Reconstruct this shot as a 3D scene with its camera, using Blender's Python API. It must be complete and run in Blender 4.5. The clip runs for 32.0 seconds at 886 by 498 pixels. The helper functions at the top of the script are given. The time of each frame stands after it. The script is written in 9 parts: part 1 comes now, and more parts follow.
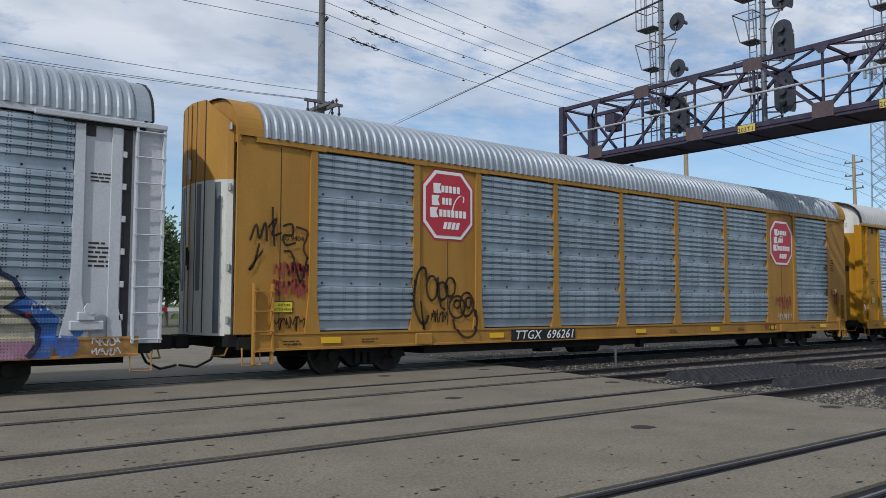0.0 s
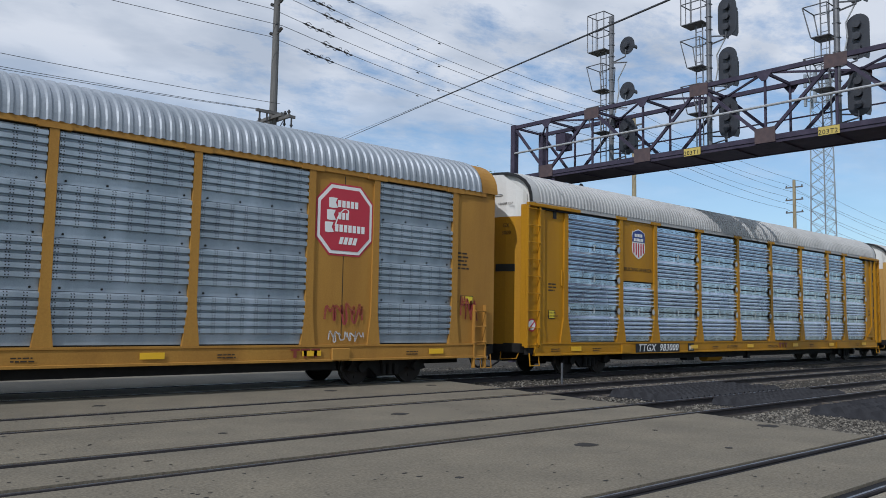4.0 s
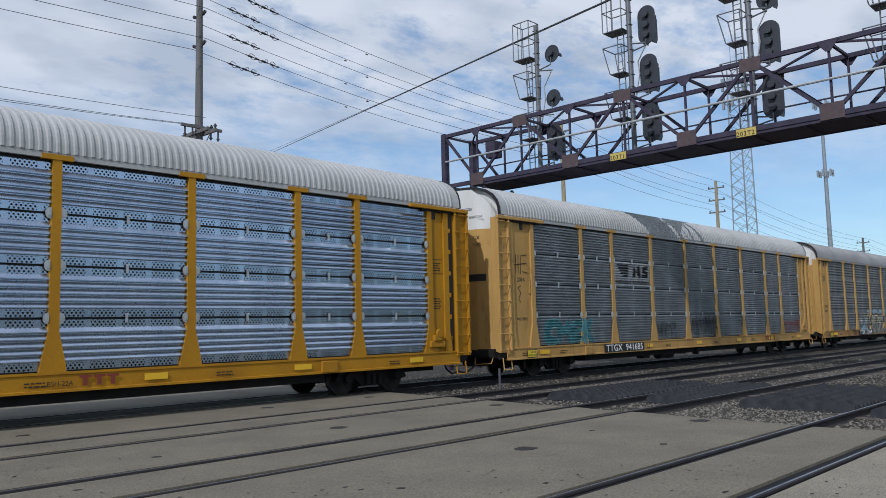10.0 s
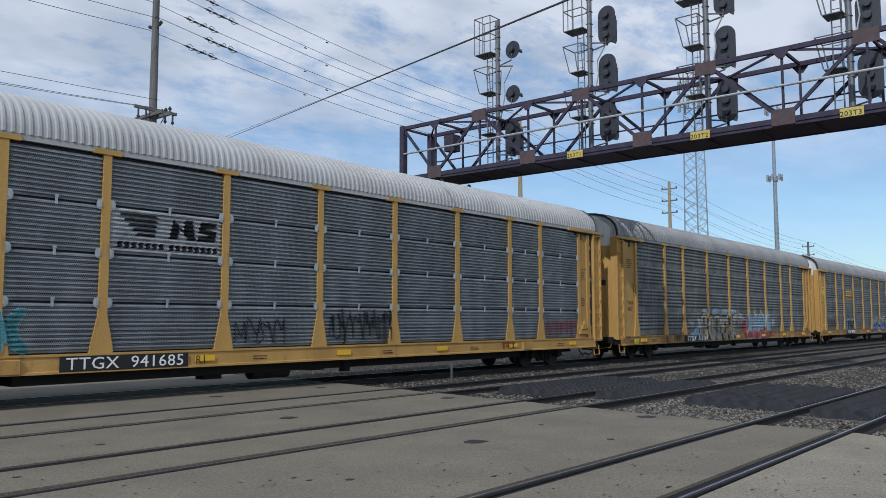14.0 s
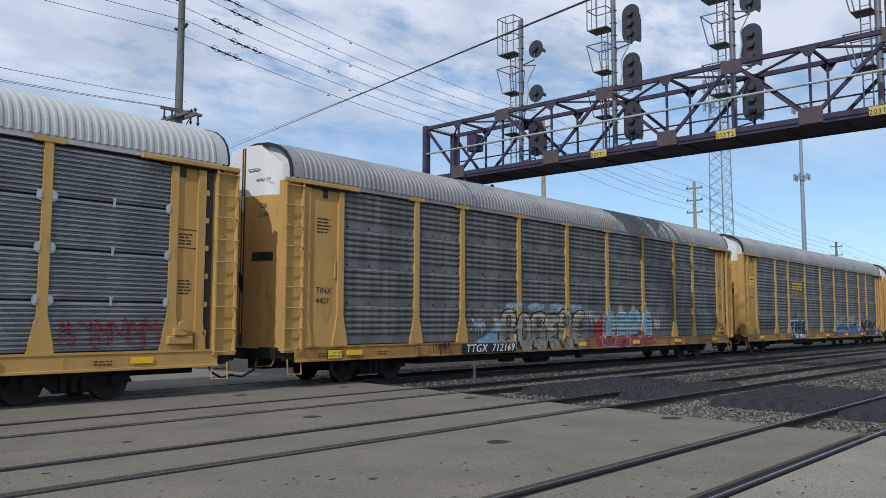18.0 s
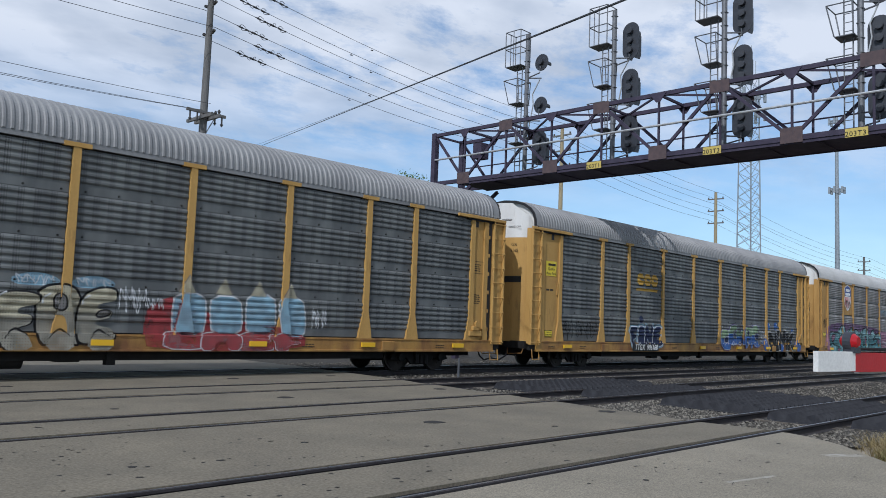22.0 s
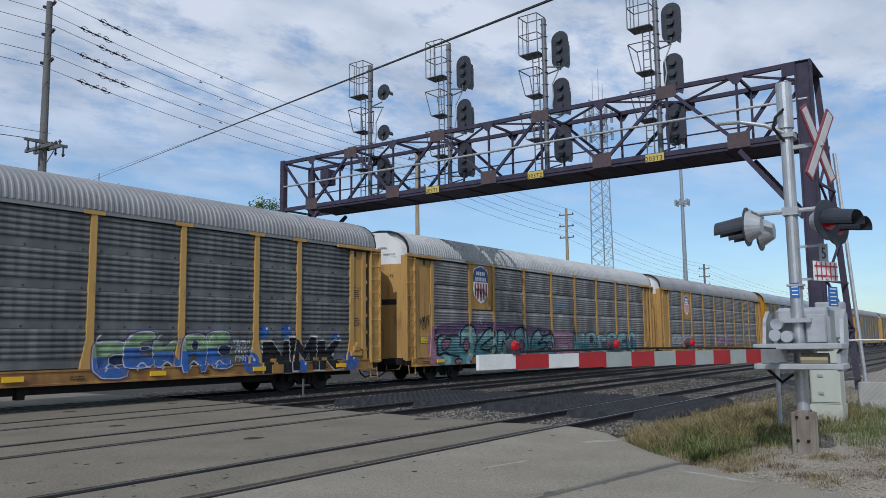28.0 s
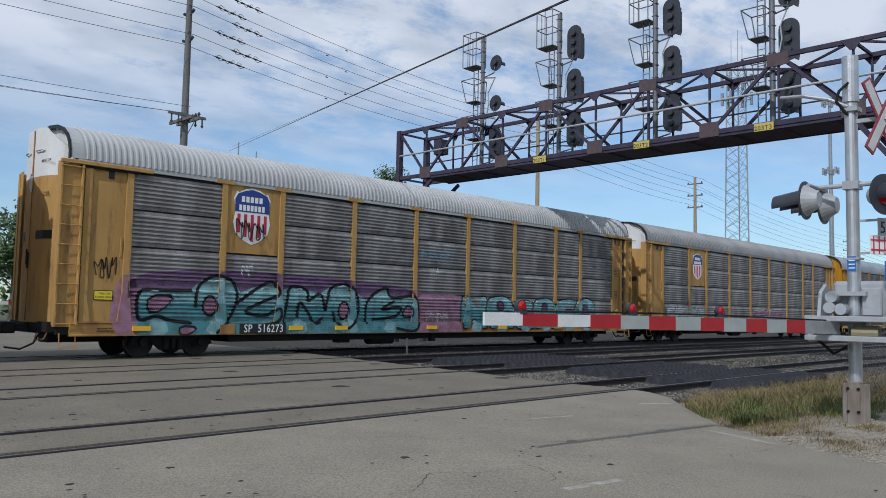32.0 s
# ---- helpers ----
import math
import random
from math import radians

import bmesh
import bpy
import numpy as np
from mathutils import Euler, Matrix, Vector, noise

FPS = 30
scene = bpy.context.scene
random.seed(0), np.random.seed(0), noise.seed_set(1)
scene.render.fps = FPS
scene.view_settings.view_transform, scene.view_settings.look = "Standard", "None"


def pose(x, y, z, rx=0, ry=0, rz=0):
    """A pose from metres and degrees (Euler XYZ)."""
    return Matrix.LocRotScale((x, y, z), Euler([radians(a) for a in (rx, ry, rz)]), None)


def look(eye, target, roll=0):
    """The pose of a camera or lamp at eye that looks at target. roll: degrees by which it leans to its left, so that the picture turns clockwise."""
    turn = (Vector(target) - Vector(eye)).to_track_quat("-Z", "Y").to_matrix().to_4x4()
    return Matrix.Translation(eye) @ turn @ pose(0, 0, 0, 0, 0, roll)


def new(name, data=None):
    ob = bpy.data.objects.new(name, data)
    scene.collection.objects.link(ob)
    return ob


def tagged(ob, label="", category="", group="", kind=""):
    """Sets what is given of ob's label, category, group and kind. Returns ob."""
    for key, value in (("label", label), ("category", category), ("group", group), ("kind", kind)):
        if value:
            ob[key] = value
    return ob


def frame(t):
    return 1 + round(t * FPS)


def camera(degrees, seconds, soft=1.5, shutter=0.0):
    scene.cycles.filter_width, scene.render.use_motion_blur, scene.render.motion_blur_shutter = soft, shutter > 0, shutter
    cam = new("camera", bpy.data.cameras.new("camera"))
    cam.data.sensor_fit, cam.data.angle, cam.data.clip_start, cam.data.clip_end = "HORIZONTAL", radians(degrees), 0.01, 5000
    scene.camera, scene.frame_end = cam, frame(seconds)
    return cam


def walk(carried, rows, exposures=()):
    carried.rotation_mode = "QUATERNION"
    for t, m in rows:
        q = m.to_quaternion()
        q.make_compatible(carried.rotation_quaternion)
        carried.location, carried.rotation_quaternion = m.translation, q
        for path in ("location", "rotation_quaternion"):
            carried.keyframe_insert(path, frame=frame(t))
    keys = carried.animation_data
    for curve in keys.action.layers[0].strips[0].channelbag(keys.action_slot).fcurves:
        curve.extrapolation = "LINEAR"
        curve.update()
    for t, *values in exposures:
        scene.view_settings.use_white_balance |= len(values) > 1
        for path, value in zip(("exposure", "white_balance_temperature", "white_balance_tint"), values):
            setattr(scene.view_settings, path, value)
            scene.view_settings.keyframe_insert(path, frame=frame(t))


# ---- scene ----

# ---- camera ----
cam = camera(57.7, 32.0, soft=0.9)
PATH = [
    (0.0, -8.82, -3.21, 1.62, -38.52, 3.93, 0.15),
    (0.5, -8.90, -3.19, 1.71, -37.20, 3.85, 0.42),
    (1.0, -8.92, -3.26, 1.67, -35.73, 4.08, -0.26),
    (1.5, -8.87, -3.16, 1.66, -36.63, 4.11, 0.20),
    (2.0, -8.86, -3.21, 1.68, -40.82, 4.19, 0.09),
    (2.5, -8.84, -3.19, 1.67, -42.61, 4.23, 1.27),
    (4.5, -8.81, -3.25, 1.64, -41.58, 5.20, 0.67),
    (5.0, -8.81, -3.25, 1.64, -41.38, 5.30, 0.14),
    (5.5, -8.81, -3.25, 1.64, -44.80, 5.20, 0.04),
    (6.0, -8.81, -3.25, 1.64, -46.34, 5.29, 0.11),
    (6.5, -8.81, -3.25, 1.64, -45.64, 5.35, 0.37),
    (7.0, -8.81, -3.25, 1.64, -44.96, 5.45, 0.16),
    (7.5, -8.81, -3.25, 1.64, -44.39, 5.50, -0.21),
    (8.0, -8.81, -3.25, 1.64, -43.96, 5.56, -0.66),
    (8.5, -8.81, -3.25, 1.64, -44.68, 5.65, -0.93),
    (9.0, -8.81, -3.25, 1.64, -45.19, 5.70, -1.10),
    (9.5, -8.81, -3.25, 1.64, -46.50, 5.63, -1.19),
    (10.0, -8.81, -3.25, 1.64, -46.72, 5.66, -1.36),
    (10.5, -8.81, -3.25, 1.64, -47.54, 5.60, -1.04),
    (11.0, -8.81, -3.25, 1.64, -48.72, 5.67, -0.74),
    (11.5, -8.81, -3.25, 1.64, -48.71, 5.69, -0.32),
    (12.0, -8.81, -3.25, 1.64, -49.28, 5.80, -0.48),
    (12.5, -8.81, -3.25, 1.64, -48.93, 5.71, -0.29),
    (13.0, -8.81, -3.25, 1.64, -49.46, 5.67, -0.19),
    (13.5, -8.81, -3.25, 1.64, -50.26, 5.15, -0.23),
    (14.0, -8.81, -3.25, 1.64, -49.89, 5.10, -0.03),
    (14.5, -8.81, -3.25, 1.64, -49.57, 5.09, 0.06),
    (16.5, -8.81, -3.25, 1.64, -48.56, 4.97, 0.18),
    (17.0, -8.81, -3.25, 1.64, -48.43, 5.05, 0.05),
    (17.5, -8.81, -3.25, 1.64, -48.39, 5.07, 0.25),
    (18.0, -8.81, -3.25, 1.64, -48.25, 5.09, 0.15),
    (18.5, -8.83, -3.29, 1.64, -48.14, 5.08, 0.19),
    (19.0, -8.93, -3.49, 1.63, -47.69, 5.16, 0.80),
    (19.5, -8.94, -3.79, 1.62, -47.23, 5.25, 1.05),
    (20.0, -8.94, -4.09, 1.60, -47.43, 5.26, 1.14),
    (20.5, -9.02, -4.38, 1.59, -47.31, 5.23, 1.68),
    (21.0, -9.10, -4.67, 1.58, -46.77, 5.18, 2.02),
    (21.5, -9.10, -4.97, 1.57, -46.36, 5.26, 2.06),
    (22.0, -9.09, -5.28, 1.56, -45.87, 5.16, 2.22),
    (22.5, -9.17, -5.47, 1.56, -45.49, 5.19, 2.69),
    (23.0, -9.25, -5.66, 1.55, -47.02, 4.68, 3.18),
    (23.5, -9.20, -5.71, 1.59, -49.14, 4.93, 3.28),
    (24.0, -9.15, -5.77, 1.63, -48.69, 5.12, 3.63),
    (24.5, -9.13, -5.78, 1.61, -50.70, 6.36, 3.54),
    (25.0, -9.11, -5.79, 1.59, -55.06, 6.66, 2.49),
    (25.5, -9.15, -5.82, 1.60, -55.08, 6.63, 1.63),
    (26.0, -9.19, -5.84, 1.61, -54.99, 6.72, 0.50),
    (26.5, -9.27, -5.86, 1.63, -57.94, 6.49, 0.02),
    (28.5, -9.54, -7.41, 1.55, -53.79, 6.78, -0.32),
    (29.0, -9.51, -7.54, 1.53, -52.84, 6.96, 0.69),
    (29.5, -9.61, -7.79, 1.51, -51.43, 6.71, 1.59),
    (30.0, -9.70, -8.04, 1.50, -51.45, 4.78, 1.69),
    (30.5, -9.67, -8.23, 1.50, -51.36, 4.47, 1.55),
    (31.0, -9.65, -8.42, 1.49, -50.19, 4.45, 2.25),
    (31.5, -9.63, -8.46, 1.49, -47.00, 4.30, 2.05),
    (32.0, -9.62, -8.50, 1.49, -45.53, 4.27, 1.10),
]
walk(cam, [(t, pose(x, y, z, 90 + pitch, 0, yaw) @ pose(0, 0, 0, 0, 0, roll)) for t, x, y, z, yaw, pitch, roll in PATH],
     exposures=[(0, -0.24, 6050, 11), (5, -0.27, 5950, 11), (14, -0.27, 5850, 11), (20, -0.14, 5850, 11), (26, -0.24, 5700, 11), (29, -0.31, 5800, 11), (32, -0.27, 5840, 11)])

# ---- light ----
SUN_WAY = Vector((-1.76, -0.60, 1.60)).normalized()
sun = new("sun", bpy.data.lights.new("sun", "SUN"))
sun.data.energy, sun.data.angle, sun.data.color = 2.9, radians(0.6), (1.0, 0.96, 0.90)
sun.matrix_world = look(SUN_WAY * 100, (0, 0, 0))


def build_world():
    world = bpy.data.worlds.new("sky")
    scene.world = world
    world.use_nodes = True
    nt = world.node_tree
    nt.nodes.clear()
    n, l = nt.nodes.new, nt.links.new
    out, bg = n("ShaderNodeOutputWorld"), n("ShaderNodeBackground")
    sky = n("ShaderNodeTexSky")
    sky.sky_type, sky.sun_disc = "NISHITA", False
    sky.sun_elevation = math.asin(SUN_WAY.z)
    sky.sun_rotation = math.atan2(SUN_WAY.x, SUN_WAY.y)
    sky.air_density, sky.dust_density, sky.ozone_density = 1.0, 0.3, 0.8
    tc, sep = n("ShaderNodeTexCoord"), n("ShaderNodeSeparateXYZ")
    l(tc.outputs["Generated"], sep.inputs[0])
    # cloud sheet: the way is met with a high flat layer
    up = n("ShaderNodeMath"); up.operation = "MAXIMUM"; up.inputs[1].default_value = 0.0
    l(sep.outputs[2], up.inputs[0])
    lift = n("ShaderNodeMath"); lift.operation = "ADD"; lift.inputs[1].default_value = 0.15
    l(up.outputs[0], lift.inputs[0])
    px, py = n("ShaderNodeMath"), n("ShaderNodeMath")
    px.operation = py.operation = "DIVIDE"
    l(sep.outputs[0], px.inputs[0]); l(lift.outputs[0], px.inputs[1])
    l(sep.outputs[1], py.inputs[0]); l(lift.outputs[0], py.inputs[1])
    com = n("ShaderNodeCombineXYZ")
    l(px.outputs[0], com.inputs[0]); l(py.outputs[0], com.inputs[1])
    mapn = n("ShaderNodeMapping")
    mapn.inputs["Rotation"].default_value = (0, 0, 0.5)
    mapn.inputs["Scale"].default_value = (1.0, 1.3, 1.0)
    mapn.inputs["Location"].default_value = (0.9, 0.35, 0)
    l(com.outputs[0], mapn.inputs[0])
    big, fine = n("ShaderNodeTexNoise"), n("ShaderNodeTexNoise")
    big.inputs["Scale"].default_value, big.inputs["Detail"].default_value, big.inputs["Roughness"].default_value = 0.5, 3.0, 0.5
    fine.inputs["Scale"].default_value, fine.inputs["Detail"].default_value, fine.inputs["Roughness"].default_value = 3.4, 10.0, 0.66
    fine.inputs["Distortion"].default_value = 0.15
    l(mapn.outputs[0], big.inputs["Vector"]); l(mapn.outputs[0], fine.inputs["Vector"])
    mixn = n("ShaderNodeMath"); mixn.operation = "MULTIPLY_ADD"; mixn.inputs[1].default_value = 0.55
    add2 = n("ShaderNodeMath"); add2.operation = "MULTIPLY"; add2.inputs[1].default_value = 0.62
    l(fine.outputs[0], add2.inputs[0])
    l(big.outputs[0], mixn.inputs[0]); l(add2.outputs[0], mixn.inputs[2])
    ramp = n("ShaderNodeValToRGB")
    ramp.color_ramp.elements[0].position, ramp.color_ramp.elements[1].position = 0.46, 0.585
    l(mixn.outputs[0], ramp.inputs[0])
    # clouds thin out low over the horizon
    low = n("ShaderNodeMapRange")
    low.inputs[1].default_value, low.inputs[2].default_value = 0.14, 0.30
    l(sep.outputs[2], low.inputs[0])
    cover = n("ShaderNodeMath"); cover.operation = "MULTIPLY"
    l(ramp.outputs[0], cover.inputs[0]); l(low.outputs[0], cover.inputs[1])
    soft = n("ShaderNodeMath"); soft.operation = "MULTIPLY_ADD"; soft.inputs[1].default_value, soft.inputs[2].default_value = 0.84, 0.12
    l(cover.outputs[0], soft.inputs[0])
    mix = n("ShaderNodeMixRGB")
    l(soft.outputs[0], mix.inputs[0])
    # thin bright haze in the clear air
    haze = n("ShaderNodeMixRGB"); haze.blend_type = "MULTIPLY"
    haze.inputs[0].default_value, haze.inputs[2].default_value = 1.0, (1.14, 1.27, 1.30, 1)
    l(sky.outputs[0], haze.inputs[1])
    deep, thin = n("ShaderNodeMapRange"), n("ShaderNodeMixRGB")
    deep.inputs[1].default_value, deep.inputs[2].default_value = 0.0, 0.34
    l(sep.outputs[2], deep.inputs[0]); l(deep.outputs[0], thin.inputs[0])
    thin.inputs[1].default_value, thin.inputs[2].default_value = (0.86, 1.02, 1.13, 1), (1.14, 1.27, 1.30, 1)
    l(thin.outputs[0], haze.inputs[2])
    l(haze.outputs[0], mix.inputs[1])
    # grey undersides in the cloud sheet
    shade, tone = n("ShaderNodeTexNoise"), n("ShaderNodeMixRGB")
    shade.inputs["Scale"].default_value, shade.inputs["Detail"].default_value = 2.6, 8.0
    l(mapn.outputs[0], shade.inputs["Vector"])
    span = n("ShaderNodeMapRange")
    span.inputs[1].default_value, span.inputs[2].default_value = 0.36, 0.60
    l(shade.outputs[0], span.inputs[0]); l(span.outputs[0], tone.inputs[0])
    tone.inputs[1].default_value, tone.inputs[2].default_value = (5.4, 5.9, 6.6, 1), (8.1, 8.3, 8.6, 1)
    l(tone.outputs[0], mix.inputs[2])
    l(mix.outputs[0], bg.inputs[0])
    bg.inputs[1].default_value = 0.105
    l(bg.outputs[0], out.inputs[0])


build_world()

# ---- materials ----
MATS = {}


def material(name, base, rough=0.6, metal=0.0, dark=None, grain=6.0, streak=0.0, bump=0.15, fine=60.0, spread=0.5, per=0.0, speck=0.18, stain=None):
    """A surface in two tones: blotches at one scale, grain at another, streaks that run down where streak is set, and stains (colour, grain, start) that run down it."""
    if name in MATS:
        return MATS[name]
    m = bpy.data.materials.new(name)
    m.use_nodes = True
    nt = m.node_tree
    n, l = nt.nodes.new, nt.links.new
    b = nt.nodes["Principled BSDF"]
    dark = dark or tuple(c * 0.7 for c in base)
    tc = n("ShaderNodeTexCoord")
    mp = n("ShaderNodeMapping")
    l(tc.outputs["Object"], mp.inputs[0])
    if streak:
        mp.inputs["Scale"].default_value = (1, 1, streak)
    t1, t2 = n("ShaderNodeTexNoise"), n("ShaderNodeTexNoise")
    t1.inputs["Scale"].default_value, t1.inputs["Detail"].default_value = grain, 5
    t2.inputs["Scale"].default_value, t2.inputs["Detail"].default_value = fine, 4
    l(mp.outputs[0], t1.inputs["Vector"]); l(tc.outputs["Object"], t2.inputs["Vector"])
    r = n("ShaderNodeMapRange")
    r.inputs[1].default_value, r.inputs[2].default_value = 0.5 - spread / 2, 0.5 + spread / 2
    l(t1.outputs[0], r.inputs[0])
    mix = n("ShaderNodeMixRGB")
    mix.inputs[1].default_value, mix.inputs[2].default_value = (*dark, 1), (*base, 1)
    l(r.outputs[0], mix.inputs[0])
    val = n("ShaderNodeMapRange")
    if speck > 0.25:
        val.inputs[1].default_value, val.inputs[2].default_value = 0.32, 0.68
    val.inputs[3].default_value, val.inputs[4].default_value = 1 - speck, 1 + speck
    l(t2.outputs[0], val.inputs[0])
    if stain:
        mp3, t3, r3, over = n("ShaderNodeMapping"), n("ShaderNodeTexNoise"), n("ShaderNodeMapRange"), n("ShaderNodeMixRGB")
        mp3.inputs["Scale"].default_value, mp3.inputs["Location"].default_value = (1, 1, 0.22), (3.1, 7.7, 1.3)
        l(tc.outputs["Object"], mp3.inputs[0]); l(mp3.outputs[0], t3.inputs["Vector"])
        t3.inputs["Scale"].default_value, t3.inputs["Detail"].default_value, t3.inputs["Roughness"].default_value = stain[1], 7, 0.65
        r3.inputs[1].default_value, r3.inputs[2].default_value, r3.inputs[4].default_value = stain[2], stain[2] + 0.15, 0.7
        l(t3.outputs[0], r3.inputs[0]); l(r3.outputs[0], over.inputs[0])
        l(mix.outputs[0], over.inputs[1])
        over.inputs[2].default_value = (*stain[0], 1)
        mix = over
    hsv = n("ShaderNodeHueSaturation")
    l(mix.outputs[0], hsv.inputs["Color"])
    if per:
        info, add = n("ShaderNodeObjectInfo"), n("ShaderNodeMapRange")
        add.inputs[3].default_value, add.inputs[4].default_value = 1 - per, 1 + per
        l(info.outputs["Random"], add.inputs[0])
        mul = n("ShaderNodeMath"); mul.operation = "MULTIPLY"
        l(add.outputs[0], mul.inputs[0]); l(val.outputs[0], mul.inputs[1])
        l(mul.outputs[0], hsv.inputs["Value"])
    else:
        l(val.outputs[0], hsv.inputs["Value"])
    l(hsv.outputs[0], b.inputs["Base Color"])
    b.inputs["Roughness"].default_value, b.inputs["Metallic"].default_value = rough, metal
    if (max(base) < 0.1 and rough > 0.55) or "car paint" in name or "roof sheet" in name:
        b.inputs["Specular IOR Level"].default_value = 0.2
    if bump:
        bp = n("ShaderNodeBump")
        bp.inputs["Strength"].default_value, bp.inputs["Distance"].default_value = bump, 0.02
        l(t2.outputs[0], bp.inputs["Height"])
        l(bp.outputs[0], b.inputs["Normal"])
    MATS[name] = m
    return m


def plain(name, base, rough=0.5, metal=0.0, glow=0.0):
    if name in MATS:
        return MATS[name]
    m = bpy.data.materials.new(name)
    m.use_nodes = True
    b = m.node_tree.nodes["Principled BSDF"]
    b.inputs["Base Color"].default_value = (*base, 1)
    b.inputs["Roughness"].default_value, b.inputs["Metallic"].default_value = rough, metal
    if glow:
        b.inputs["Emission Color"].default_value = (*base, 1)
        b.inputs["Emission Strength"].default_value = glow
    MATS[name] = m
    return m


def perforated(name, base, dark, rough, metal, hole, px, pz, zone, cluster=None, stagger=True, blotch=0.35):
    """Galvanised sheet with punched holes, px by pz apart, in the zone of its height (low, high, inside or not) and in groups along it; drawn-out stains."""
    if name in MATS:
        return MATS[name]
    m = bpy.data.materials.new(name)
    m.use_nodes = True
    nt = m.node_tree
    n, l = nt.nodes.new, nt.links.new
    b = nt.nodes["Principled BSDF"]

    def op(kind, a, c=None):
        q = n("ShaderNodeMath"); q.operation = kind
        for k, v in enumerate((a, c)):
            if v is None:
                continue
            if isinstance(v, (int, float)):
                q.inputs[k].default_value = v
            else:
                l(v, q.inputs[k])
        return q.outputs[0]

    tc, sep, info = n("ShaderNodeTexCoord"), n("ShaderNodeSeparateXYZ"), n("ShaderNodeObjectInfo")
    l(tc.outputs["Object"], sep.inputs[0])
    x, z = sep.outputs[0], sep.outputs[2]
    u, v = op("DIVIDE", x, px), op("DIVIDE", z, pz)
    if stagger:
        u = op("ADD", u, op("MULTIPLY", op("MODULO", op("FLOOR", v), 2.0), 0.5))
    fx = op("MULTIPLY", op("SUBTRACT", op("FRACT", u), 0.5), px)
    fz = op("MULTIPLY", op("SUBTRACT", op("FRACT", v), 0.5), pz)
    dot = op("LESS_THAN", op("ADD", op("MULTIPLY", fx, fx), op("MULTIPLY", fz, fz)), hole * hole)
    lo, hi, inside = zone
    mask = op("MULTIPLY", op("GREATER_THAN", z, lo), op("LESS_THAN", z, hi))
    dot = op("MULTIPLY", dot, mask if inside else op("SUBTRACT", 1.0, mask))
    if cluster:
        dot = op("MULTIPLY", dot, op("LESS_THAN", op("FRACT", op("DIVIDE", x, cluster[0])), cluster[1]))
    loc, mp = n("ShaderNodeVectorMath"), n("ShaderNodeMapping")
    loc.operation = "ADD"
    l(tc.outputs["Object"], loc.inputs[0]); l(info.outputs["Random"], loc.inputs[1])
    mp.inputs["Scale"].default_value = (1.2, 1, 0.35)
    l(loc.outputs[0], mp.inputs[0])
    t1, t2 = n("ShaderNodeTexNoise"), n("ShaderNodeTexNoise")
    t1.inputs["Scale"].default_value, t1.inputs["Detail"].default_value = 1.4, 6
    t2.inputs["Scale"].default_value, t2.inputs["Detail"].default_value = 45, 3
    l(mp.outputs[0], t1.inputs["Vector"]); l(loc.outputs[0], t2.inputs["Vector"])
    r = n("ShaderNodeMapRange")
    r.inputs[1].default_value, r.inputs[2].default_value = 0.5 - blotch / 2, 0.5 + blotch / 2
    l(t1.outputs[0], r.inputs[0])
    mix = n("ShaderNodeMixRGB")
    mix.inputs[1].default_value, mix.inputs[2].default_value = (*dark, 1), (*base, 1)
    l(r.outputs[0], mix.inputs[0])
    v1 = n("ShaderNodeMapRange"); v1.inputs[3].default_value, v1.inputs[4].default_value = 0.84, 1.14
    v2 = n("ShaderNodeMapRange"); v2.inputs[3].default_value, v2.inputs[4].default_value = 0.88, 1.10
    l(t2.outputs[0], v1.inputs[0]); l(info.outputs["Random"], v2.inputs[0])
    hsv = n("ShaderNodeHueSaturation")
    l(mix.outputs[0], hsv.inputs["Color"]); l(op("MULTIPLY", v1.outputs[0], v2.outputs[0]), hsv.inputs["Value"])
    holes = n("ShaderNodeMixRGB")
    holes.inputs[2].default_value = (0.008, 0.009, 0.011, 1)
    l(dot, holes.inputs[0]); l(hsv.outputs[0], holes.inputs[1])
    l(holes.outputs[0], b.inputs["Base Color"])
    rr = n("ShaderNodeMapRange"); rr.inputs[3].default_value, rr.inputs[4].default_value = rough + 0.12, rough - 0.08
    l(t1.outputs[0], rr.inputs[0]); l(rr.outputs[0], b.inputs["Roughness"])
    l(op("MULTIPLY", op("SUBTRACT", 1.0, dot), metal), b.inputs["Metallic"])
    MATS[name] = m
    return m


YELLOW_A = material("amber car paint", (0.42, 0.222, 0.045), 0.6, dark=(0.31, 0.155, 0.034), grain=1.6, streak=0.25, fine=30)
YELLOW_B = material("golden car paint", (0.46, 0.225, 0.010), 0.5, dark=(0.34, 0.16, 0.012), grain=1.2, streak=0.3, fine=26)
YELLOW_C = material("faded ochre car paint", (0.53, 0.325, 0.105), 0.65, dark=(0.39, 0.225, 0.068), grain=1.5, streak=0.25, fine=30, stain=((0.19, 0.095, 0.045), 3.2, 0.58))
YELLOW_D = material("rusting ochre car paint", (0.50, 0.30, 0.10), 0.7, dark=(0.33, 0.185, 0.06), grain=1.5, streak=0.25, fine=30, stain=((0.13, 0.065, 0.032), 3.0, 0.53))
SILL_RUST = material("rust-stained sill paint", (0.42, 0.235, 0.055), 0.6, dark=(0.18, 0.08, 0.028), grain=1.8, streak=0.5, fine=34, spread=0.35)
CAR_WHITE = material("dirty white car paint", (0.72, 0.72, 0.70), 0.5, dark=(0.56, 0.55, 0.52), grain=1.4, streak=0.3, fine=28)
PALE_GREY = material("pale grey car paint", (0.55, 0.57, 0.60), 0.5, dark=(0.42, 0.43, 0.45), grain=1.4, streak=0.3, fine=28)
